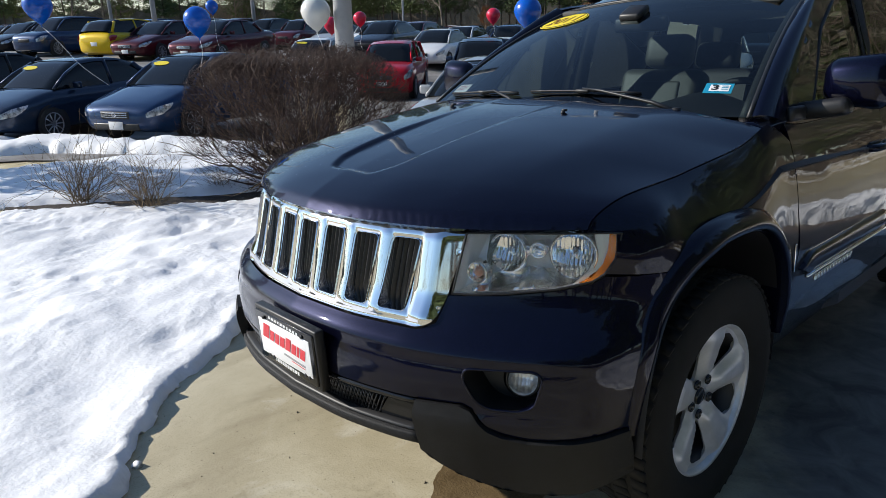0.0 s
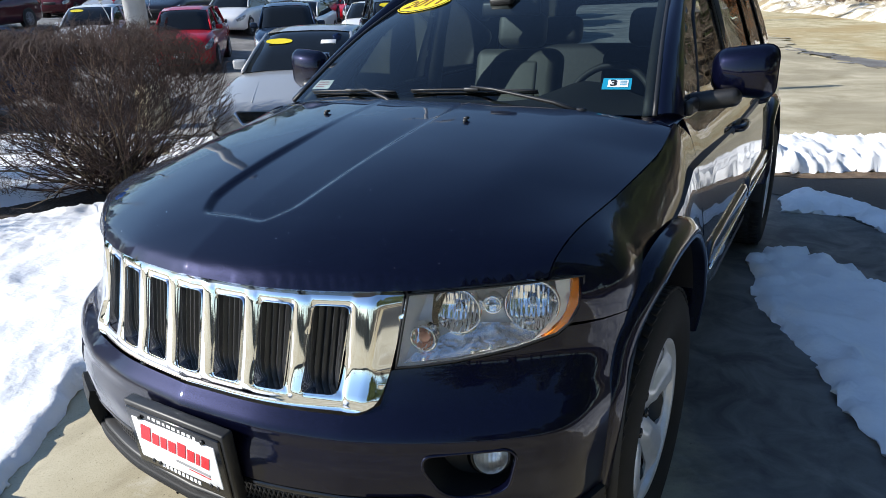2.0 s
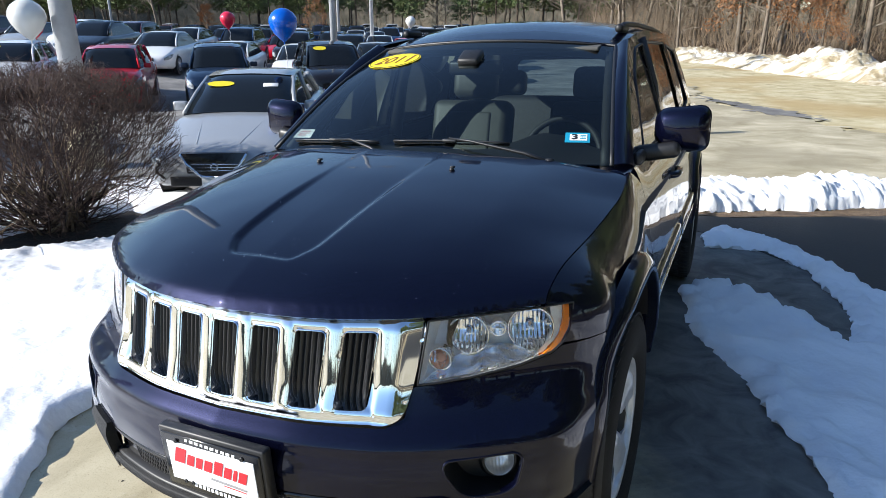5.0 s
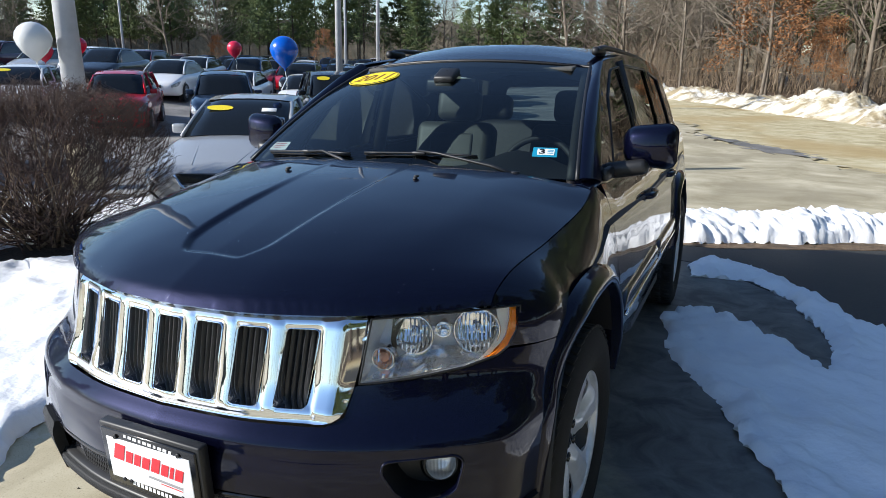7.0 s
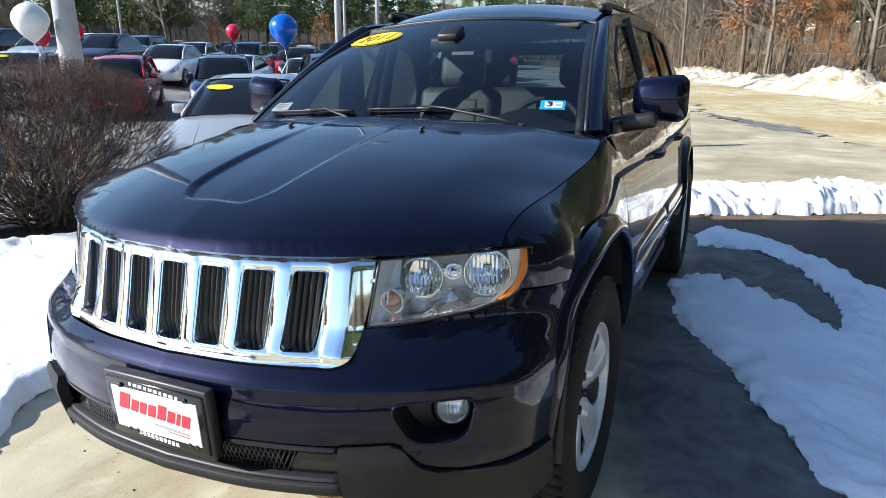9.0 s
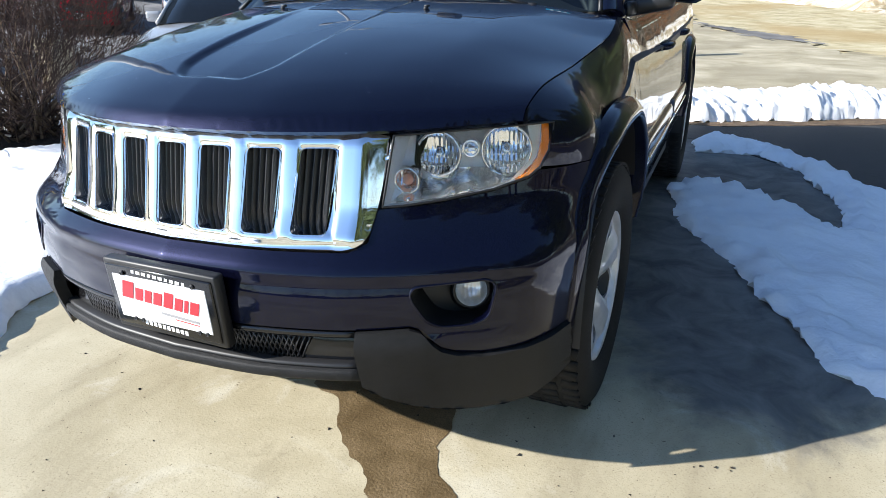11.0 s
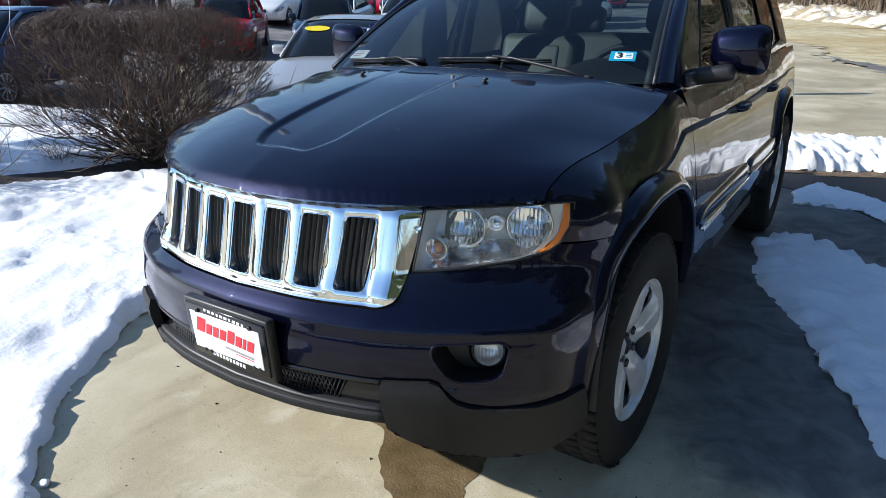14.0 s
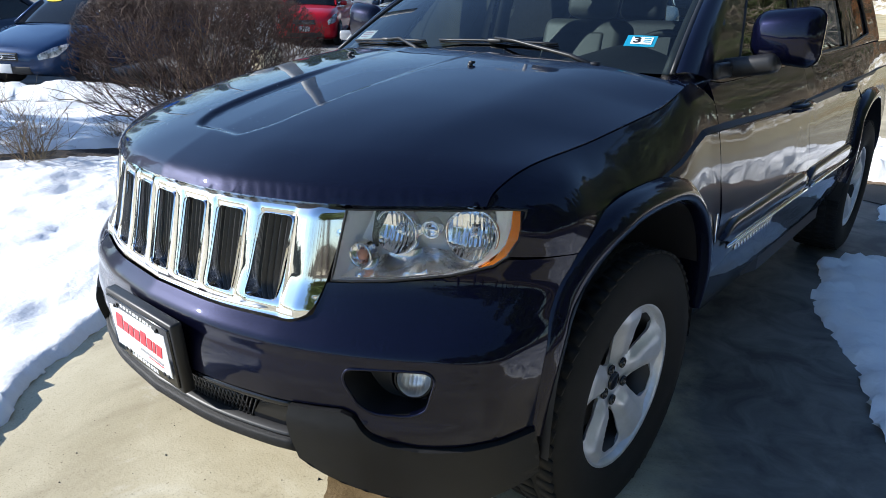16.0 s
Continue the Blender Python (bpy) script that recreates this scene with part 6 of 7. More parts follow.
dry = tagged(part("bush", small_bush(9), TANTWIG, smooth=False), "small dry tan shrub with thin twigs in snow", "bush")
dry.matrix_world = pose(-4.7, 2.08, ground(-4.7, 2.08) + 0.05)
dry2 = tagged(part("bush", small_bush(12), TANTWIG, smooth=False), "small dry tan shrub with thin twigs in snow", "bush")
dry2.matrix_world = pose(-5.6, 1.75, ground(-5.6, 1.75) + 0.05) @ Matrix.Diagonal((1.15, 1.15, 1.25, 1))
dry3 = tagged(part("bush", small_bush(15), TANTWIG, smooth=False), "low dry tuft at the bed's edge", "bush")
dry3.matrix_world = pose(-5.25, 3.05, ground(-5.25, 3.05) + 0.06) @ Matrix.Diagonal((0.6, 0.6, 0.4, 1))


# trees
def bare_tree(seed, h, spread=0.45, forks=3, lean=0.05):
    rnd = random.Random(seed)
    tr = bmesh.new()
    pts = []
    p = Vector((0, 0, -0.3))
    w = Vector((rnd.gauss(0, lean), rnd.gauss(0, lean), 1))
    for i in range(9):
        pts.append(p.copy())
        w = (w + Vector((rnd.gauss(0, 0.05), rnd.gauss(0, 0.05), 0.1))).normalized()
        p = p + w * h / 8
    r0 = h * 0.0085
    sticks(tr, pts, r0, r0 * 0.18, 7)
    br = bmesh.new()
    for i in range(2, 9):
        for _ in range(6):
            a = rnd.uniform(0, 6.283)
            d = Vector((math.cos(a), math.sin(a), rnd.uniform(0.35, 1.1))).normalized()
            k = lerp(1, 0.35, i / 8)
            grow(br, rnd, lerp(pts[i - 1], pts[i], rnd.random()), d, h * 0.17 * k + 0.5, r0 * 0.32 * k + 0.008, 3, forks, -0.01, spread)
    return tr, br


def pine(seed, h):
    rnd = random.Random(seed)
    tr = bmesh.new()
    sticks(tr, [(0, 0, -0.3), (rnd.gauss(0, 0.1), rnd.gauss(0, 0.1), h * 0.5), (rnd.gauss(0, 0.15), rnd.gauss(0, 0.15), h)], h * 0.009, 0.03, 7)
    cr = bmesh.new()
    base = rnd.uniform(0.16, 0.36)
    n = 74
    for i in range(n):
        f = base + (1 - base) * (i / n)
        a = i * 2.4 + rnd.gauss(0, 0.3)
        ln = h * 0.20 * (1.08 - (f - base) / (1 - base)) * rnd.uniform(0.55, 1.15) + 0.4
        d = Vector((math.cos(a), math.sin(a), rnd.uniform(-0.1, 0.35)))
        p0 = Vector((0, 0, h * f))
        sticks(cr, [p0, p0 + d * ln * 0.6, p0 + d * ln + Vector((0, 0, 0.1))], 0.04, 0.01, 3)
        for k in range(11):
            g = rnd.uniform(0.3, 1.05)
            c = p0 + d * ln * g + Vector((rnd.gauss(0, 0.28), rnd.gauss(0, 0.28), rnd.gauss(0.05, 0.2)))
            for _ in range(7):
                t = Vector((rnd.gauss(0, 1), rnd.gauss(0, 1), rnd.gauss(0.3, 0.8))).normalized()
                s = t.orthogonal().normalized()
                L = rnd.uniform(0.25, 0.55)
                w = L * 0.22
                q = [cr.verts.new(c + s * -w * 0.4), cr.verts.new(c + t * L * 0.5 + s * w), cr.verts.new(c + t * L), cr.verts.new(c + t * L * 0.5 - s * w)]
                cr.faces.new(q)
    return tr, cr


def tree_thing(name, trunk, crown, m1, m2, label, category="tree", crown_name="crown"):
    t = tagged(new(name), label, category)
    part("trunk", trunk, m1, t)
    part(crown_name, crown, m2, t, smooth=False)
    return t


def place(thing, x, y, s=1.0, rz=0.0, first=False):
    m = Matrix.Translation((x, y, ground(x, y))) @ Matrix.Rotation(radians(rz), 4, "Z") @ Matrix.Scale(s, 4)
    if first:
        thing.matrix_basis = m
        return thing
    c = copy_thing(thing, Matrix())
    c.matrix_basis = m
    return c


rnd = random.Random(21)
bares = [tree_thing("bare_tree", *bare_tree(30 + k, 14 + 2 * k, 0.4), BARK, BARK, "tall bare grey deciduous tree at the wood's edge", crown_name="bare_crown") for k in range(4)]
pines = [tree_thing("pine_tree", *pine(60 + k, 15 + 2 * k), PINEBARK, NEEDLE, "tall dark green pine at the edge of the lot") for k in range(3)]
for t in bares + pines:
    tagged(t, group="trees round the lot")
used = set()


def plant(kind, x, y, s):
    k = rnd.randrange(len(kind))
    t = kind[k]
    fresh = t.name not in used
    used.add(t.name)
    return place(t, x, y, s, rnd.uniform(0, 360), fresh)


# the wood on the open side: bare trees, several deep
for row in range(7):
    for k in range(15):
        f = (k + rnd.uniform(0.1, 0.9)) / 15
        x = lerp(-16, 34, f) + row * 0.8
        y = lerp(62, 26, min(1, f * 1.5)) + 3.0 + row * 5.5 + rnd.uniform(-2, 2)
        plant(bares if x < (10.6 if row < 3 else 2.5) else pines, x, y, rnd.uniform(0.75, 1.2))
# tall pines added past the last bare trees, to darken what the doors mirror
for k in range(26):
    plant(pines, rnd.uniform(9.5, 34), rnd.uniform(44, 62), rnd.uniform(1.1, 1.45))
# behind the lot: pines with bare trees between
for row in range(3):
    for k in range(34):
        f = (k + rnd.uniform(0.1, 0.9)) / 34
        x, y = lerp(-135, -12, f), lerp(62, 74, f) + row * 9 + rnd.uniform(-3, 3)
        plant(pines if rnd.random() < (0.74 if f > 0.35 else 0.55) else bares, x, y, rnd.uniform(0.5, 0.85) if f > 0.62 else rnd.uniform(0.7, 1.0))
# the deep of the wood: pines close the view between the bare trunks
for k in range(58):
    f = (k + rnd.uniform(0.1, 0.9)) / 58
    x = lerp(-14, 62, f)
    y = lerp(96, 40, min(1, f * 1.35)) + rnd.uniform(-3, 6) - 40 * max(0, f - 0.74)
    plant(pines, x, y, rnd.uniform(0.85, 1.2))
for k in range(34):
    f = (k + rnd.uniform(0.1, 0.9)) / 34
    plant(pines, lerp(32, 46, f) + rnd.uniform(-2, 5), lerp(26, -14, f) + rnd.uniform(-2, 2), rnd.uniform(0.8, 1.1))
for k in range(44):
    f = (k + rnd.uniform(0.1, 0.9)) / 44
    plant(pines if rnd.random() < 0.5 else bares, lerp(-118, -132, f) + rnd.uniform(-8, 4), lerp(66, -30, f) + rnd.uniform(-2, 2), rnd.uniform(0.8, 1.15))
# the rest of the ring, seen only mirrored in paint and chrome
for k in range(30):
    a = radians(lerp(-170, -20, (k + rnd.random()) / 30))
    r = rnd.uniform(95, 120)
    plant(bares, r * math.cos(a), r * math.sin(a), rnd.uniform(0.7, 1.0))


def leafy(seed, h):
    rr = random.Random(seed)
    tr = bmesh.new()
    sticks(tr, [(0, 0, -0.2), (0.1, 0, h * 0.4), (-0.1, 0.1, h * 0.8), (0, 0, h)], h * 0.015, 0.03, 7)
    ends = []
    for i in range(26):
        z = h * rr.uniform(0.15, 0.95)
        a = rr.uniform(0, 6.283)
        grow(tr, rr, Vector((0, 0, z)), Vector((math.cos(a), math.sin(a), 0.5)).normalized(), h * 0.17 * (1.15 - z / h) + 0.3, 0.03, 2, 3, 0, 0.5, 3, ends)
    cr = bmesh.new()
    for e in ends:
        for _ in range(26):
            if rr.random() < 0.12:
                continue
            c = e + Vector((rr.gauss(0, 0.22), rr.gauss(0, 0.22), rr.gauss(-0.02, 0.2)))
            t = Vector((rr.gauss(0, 1), rr.gauss(0, 1), rr.gauss(-0.3, 0.8))).normalized()
            s = t.orthogonal().normalized()
            L = rr.uniform(0.10, 0.19)
            cr.faces.new([cr.verts.new(c), cr.verts.new(c + t * L * 0.5 + s * L * 0.35), cr.verts.new(c + t * L), cr.verts.new(c + t * L * 0.5 - s * L * 0.35)])
    return tr, cr


oak = tree_thing("oak_tree", *leafy(3, 8.5), BARK, OAKLEAF, "young oak still holding dry orange leaves")
place(oak, 1.6, 39.0, 0.82, 0, True)
place(oak, 4.4, 39.5, 0.5, 120)
place(oak, -44.0, 66.0, 0.55, 60)
place(oak, -57.0, 63.0, 0.45, 200)


def brush(n, seed):
    """Undergrowth of thin stems along the wood's edge."""
    rr = random.Random(seed)
    bm = bmesh.new()
    for _ in range(n):
        f = rr.random()
        if rr.random() < 0.6:
            x = lerp(-14, 15, f)
            y = lerp(61, 26, min(1, (x + 14) / 33)) + rr.uniform(1, 16)
        else:
            x, y = lerp(-135, -12, f), lerp(60, 72, f) + rr.uniform(-2, 8)
        h = rr.uniform(1.0, 4.5)
        p = Vector((x, y, ground(x, y)))
        d = Vector((rr.gauss(0, 0.2), rr.gauss(0, 0.2), 1)).normalized()
        grow(bm, rr, p, d, h * 0.55, 0.022, 2, 3, 0, 0.35)
    return bm


tagged(part("undergrowth", brush(1300, 17), vary(mat("brushwood", (0.16, 0.12, 0.09), 0.9), [(0.3, (0.10, 0.074, 0.048)), (0.7, (0.30, 0.225, 0.15))], 0.3, 4), smooth=False), "grey brown leafless undergrowth along the wood", "undergrowth", kind="stuff")


def far_wood(seed):
    """The far edge of the woods all round: a ragged dark band beyond the last trees."""
    bm = bmesh.new()
    n = 420
    lo, hi = [], []
    for k in range(n + 1):
        a = 2 * math.pi * k / n
        r = 150 + 12 * noise.noise((math.cos(a) * 3, math.sin(a) * 3, seed))
        h = 7.0 + 3.0 * noise.noise((k * 0.06, seed, 0)) + 3.0 * noise.noise((k * 0.35, seed, 3)) + 1.6 * noise.noise((k * 1.3, seed, 5))
        lo.append(bm.verts.new((r * math.cos(a), r * math.sin(a), LOT - 1)))
        hi.append(bm.verts.new((r * math.cos(a) * 1.03, r * math.sin(a) * 1.03, LOT + h)))
    for k in range(n):
        bm.faces.new((lo[k], hi[k], hi[k + 1], lo[k + 1]))
    return bm


WOODS = vary(mat("distant woods", (0.08, 0.07, 0.055), 0.95), [(0.3, (0.05, 0.05, 0.034)), (0.55, (0.12, 0.103, 0.072)), (0.8, (0.22, 0.185, 0.13))], 0.6, 10)
tagged(part("backdrop", far_wood(1.3), WOODS), "distant brown grey woods beyond the lot", "woods", kind="structure")

# pines added out of view along the lot's shaded side, mirrored in the doors
for k in range(36):
    f = (k + rnd.uniform(0.1, 0.9)) / 36
    plant(pines, lerp(16, 23, (k % 3) / 2) + rnd.uniform(-1, 1), lerp(25, -22, f), rnd.uniform(0.7, 1.0))
lies("wood_floor", [(15, 30), (14.5, 12), (15, -6), (17, -26), (40, -26), (42, 10), (34, 22)], 5.1, LITTER, "brown leaf litter under the pines", "forest floor", step=4, rim=1.0, ragged=0.4, lift=0.02)

# two small pines added out of view, to cast shade over the snow round the bushes
place(pines[0], -10.6, -1.0, 0.30, 40)
place(pines[1], -11.6, -0.6, 0.24, 130)

# ---- parked cars ----
CARGLASS = mat("dark car glass", (0.008, 0.010, 0.012), 0.03, 0.0, 0.0, 0.3)
TYRE2 = mat("car tyre", (0.02, 0.02, 0.02), 0.8)
RIM2 = mat("car rim", (0.42, 0.42, 0.44), 0.3, 0.85)
LAMPG = vary(mat("car headlamp", (0.4, 0.42, 0.45), 0.15, 0.4, 1.0), [(0.35, (0.10, 0.105, 0.115)), (0.5, (0.42, 0.44, 0.47)), (0.7, (0.75, 0.77, 0.8))], 14, 4)
TAIL = mat("tail lamp", (0.4, 0.01, 0.01), 0.2, 0, 1.0)
CARPAINT = {
    "silver": paint("silver paint", (0.36, 0.37, 0.38), (0.48, 0.49, 0.50), 0.38, 0.3),
    "red": paint("red paint", (0.50, 0.008, 0.02), (0.62, 0.014, 0.03), 0.35, 0.2),
    "navy": paint("navy paint", (0.010, 0.030, 0.085), (0.022, 0.058, 0.15), 0.35, 0.3),
    "slate": paint("slate blue paint", (0.012, 0.026, 0.055), (0.03, 0.05, 0.095), 0.35, 0.4),
    "black": paint("black paint", (0.008, 0.008, 0.01), (0.02, 0.02, 0.025), 0.35, 0.2),
    "white": paint("white paint", (0.75, 0.76, 0.77), (0.8, 0.8, 0.8), 0.35, 0.0),
    "maroon": paint("maroon paint", (0.06, 0.008, 0.014), (0.12, 0.02, 0.03), 0.35, 0.3),
    "grey": paint("grey paint", (0.10, 0.105, 0.11), (0.2, 0.2, 0.21), 0.35, 0.5),
    "yellow": paint("yellow paint", (0.75, 0.5, 0.01), (0.8, 0.55, 0.02), 0.35, 0.1),
}
SHAPES = {
    # stations along the car from the nose; shoulder heights; half widths; then the cabin's line
    "sedan": dict(y=[0, 0.05, 0.22, 0.6, 1.2, 2.2, 3.2, 4.0, 4.55, 4.8, 4.86], top=[0.58, 0.66, 0.74, 0.84, 0.95, 0.96, 0.99, 1.03, 1.03, 0.95, 0.78], w=[0.55, 0.70, 0.82, 0.89, 0.915, 0.92, 0.92, 0.91, 0.87, 0.80, 0.72],
                  cab=[(1.20, 0.96), (1.60, 1.22), (2.05, 1.42), (2.55, 1.46), (3.1, 1.44), (3.6, 1.30), (4.05, 1.05)], wheels=(0.95, 3.75), r=0.33),
    "suv": dict(y=[0, 0.05, 0.2, 0.5, 1.1, 2.2, 3.2, 4.0, 4.35, 4.45, 4.5], top=[0.72, 0.84, 0.94, 1.02, 1.08, 1.09, 1.12, 1.14, 1.12, 1.0, 0.85], w=[0.55, 0.72, 0.83, 0.88, 0.91, 0.92, 0.92, 0.91, 0.88, 0.84, 0.78],
                cab=[(1.10, 1.09), (1.45, 1.38), (1.75, 1.58), (2.4, 1.66), (3.4, 1.65), (4.0, 1.58), (4.40, 1.16)], wheels=(0.88, 3.55), r=0.36),
    "hatch": dict(y=[0, 0.05, 0.2, 0.5, 1.0, 2.0, 3.0, 3.7, 3.95, 4.05, 4.08], top=[0.62, 0.72, 0.82, 0.92, 1.0, 1.0, 1.03, 1.05, 1.03, 0.95, 0.8], w=[0.52, 0.68, 0.78, 0.83, 0.85, 0.86, 0.86, 0.85, 0.82, 0.78, 0.72],
                  cab=[(0.95, 1.01), (1.35, 1.30), (1.70, 1.46), (2.3, 1.52), (3.1, 1.50), (3.6, 1.42), (3.98, 1.08)], wheels=(0.8, 3.3), r=0.32),
}


def car_shell(s):
    bm = bmesh.new()
    rr = []
    ys = np.linspace(0, s["y"][-1], 34)
    ys = sorted(set(list(ys) + s["y"][:3]))
    for y in ys:
        t, w = curve(s["y"], s["top"], y), curve(s["y"], s["w"], y)
        e = max(0.0, 1 - min(y, s["y"][-1] - y) / 0.4)
        zb = 0.21 + 0.12 * e
        prof = [(0.0, zb), (w * 0.86, zb), (w * 0.965, zb + 0.07), (w * 0.975, lerp(zb, t, 0.35)), (w * 1.0, lerp(zb, t, 0.62)), (w * 0.985, lerp(zb, t, 0.82)), (w * 0.93, lerp(zb, t, 0.94)), (w * 0.82, t), (w * 0.45, t + 0.025), (0.0, t + 0.035)]
        ring = [bm.verts.new((x, y, z)) for x, z in prof] + [bm.verts.new((-x, y, z)) for x, z in prof[-2:0:-1]]
        rr.append(ring)
    n = len(rr[0])
    for a, b in zip(rr, rr[1:]):
        for k in range(n):
            bm.faces.new((a[k], a[(k + 1) % n], b[(k + 1) % n], b[k]))
    bm.faces.new(rr[0][::-1])
    bm.faces.new(rr[-1])
    bmesh.ops.recalc_face_normals(bm, faces=bm.faces)
    return bm


def shell_at(s, y, q, lift=0.0):
    """A point of a body's flank: q runs from the sill (0) over the shoulder to the middle of the bonnet (1)."""
    t, w = curve(s["y"], s["top"], y), curve(s["y"], s["w"], y)
    e = max(0.0, 1 - min(y, s["y"][-1] - y) / 0.4)
    zb = 0.21 + 0.12 * e
    qs = [0, 0.1, 0.3, 0.5, 0.62, 0.72, 0.8, 0.92, 1.0]
    x = curve(qs, [w * k for k in (0.965, 0.97, 0.975, 1.0, 0.985, 0.93, 0.82, 0.45, 0.0)], q)
    z = curve(qs, [zb + 0.07, zb + 0.09, lerp(zb, t, 0.35), lerp(zb, t, 0.62), lerp(zb, t, 0.82), lerp(zb, t, 0.94), t, t + 0.025, t + 0.035], q)
    return Vector((x + lift * 0.8, y - (lift if y < 2 else -lift) * 0.8, z + lift * 0.4))


def lamp_patch(s, outline, side_):
    bm = patch(outline, lambda y, q: shell_at(s, y, q, 0.012), 0.05, flange=0.03)
    for v in bm.verts:
        v.co.x *= side_
    bmesh.ops.recalc_face_normals(bm, faces=bm.faces)
    return bm


def cab_at(s, y, f):
    """A point of the cabin's flank: f from the shoulder to the roof."""
    cy, cz = [p[0] for p in s["cab"]], [p[1] for p in s["cab"]]
    zt = curve(cy, cz, y)
    zb = curve(s["y"], s["top"], y)
    w = curve(s["y"], s["w"], y)
    h = (zt - zb) / (max(cz) - zb + 1e-6)
    wt = lerp(w * 0.84, w * 0.66, max(0, h))
    return Vector((lerp(w * 0.84, wt, f), y, lerp(zb - 0.01, zt, f)))


def cabin(s, roof_only=False):
    bm = bmesh.new()
    a, b = s["cab"][0][0], s["cab"][-1][0]
    rf, rb = s["cab"][2][0] + 0.02, s["cab"][4][0] + (0.45 if s["cab"][4][1] > 1.6 else 0.1)
    ys = np.linspace(rf, rb, 12) if roof_only else np.linspace(a, b, 26)
    rr = []
    for y in ys:
        if roof_only:
            e = cab_at(s, y, 0.93)
            t = cab_at(s, y, 1.0)
            pr = [(e.x + 0.012, e.z), (t.x + 0.008, t.z + 0.008), (t.x * 0.6, t.z + 0.032), (0, t.z + 0.04)]
        else:
            q0, q1, t = cab_at(s, y, 0), cab_at(s, y, 0.6), cab_at(s, y, 1)
            pr = [(q0.x, q0.z), (q1.x + 0.008, q1.z), (t.x, t.z), (t.x * 0.6, t.z + 0.022), (0, t.z + 0.03)]
        rr.append([bm.verts.new((x, y, z)) for x, z in pr] + [bm.verts.new((-x, y, z)) for x, z in pr[-2::-1]])
    for p, q in zip(rr, rr[1:]):
        for k in range(len(p) - 1):
            bm.faces.new((p[k], p[k + 1], q[k + 1], q[k]))
    bmesh.ops.recalc_face_normals(bm, faces=bm.faces)
    return bm


def pillar(s, ys, side_, wide=0.03):
    pts = [cab_at(s, y, f) + Vector((0.006, 0, 0)) for y, f in ys]
    if side_ < 0:
        pts = [Vector((-p.x, p.y, p.z)) for p in pts]
    return tube(pts, wide, 6)


def wheel_small(r):
    w = lathe([(-0.10, r * 0.6), (-0.11, r * 0.85), (-0.09, r), (0.09, r), (0.11, r * 0.92), (0.105, r * 0.68)], 28, "x")
    return w


def rim_small(r):
    bms = [lathe([(0.085, r * 0.70), (0.105, r * 0.68), (0.10, r * 0.62), (0.05, r * 0.60)], 28, "x"), lathe([(0.09, 0.06), (0.098, 0.03), (0.098, 0.001)], 12, "x"), ]
    for k in range(10):
        a = 2 * math.pi * k / 10
        bms.append(tube([(0.092, 0.04 * math.cos(a), 0.04 * math.sin(a)), (0.10, r * 0.63 * math.cos(a), r * 0.63 * math.sin(a))], [0.018, 0.012], 5))
    return join(*bms)


def disc(r, x):
    return lathe([(x, r), (x, 0.001)], 28, "x")


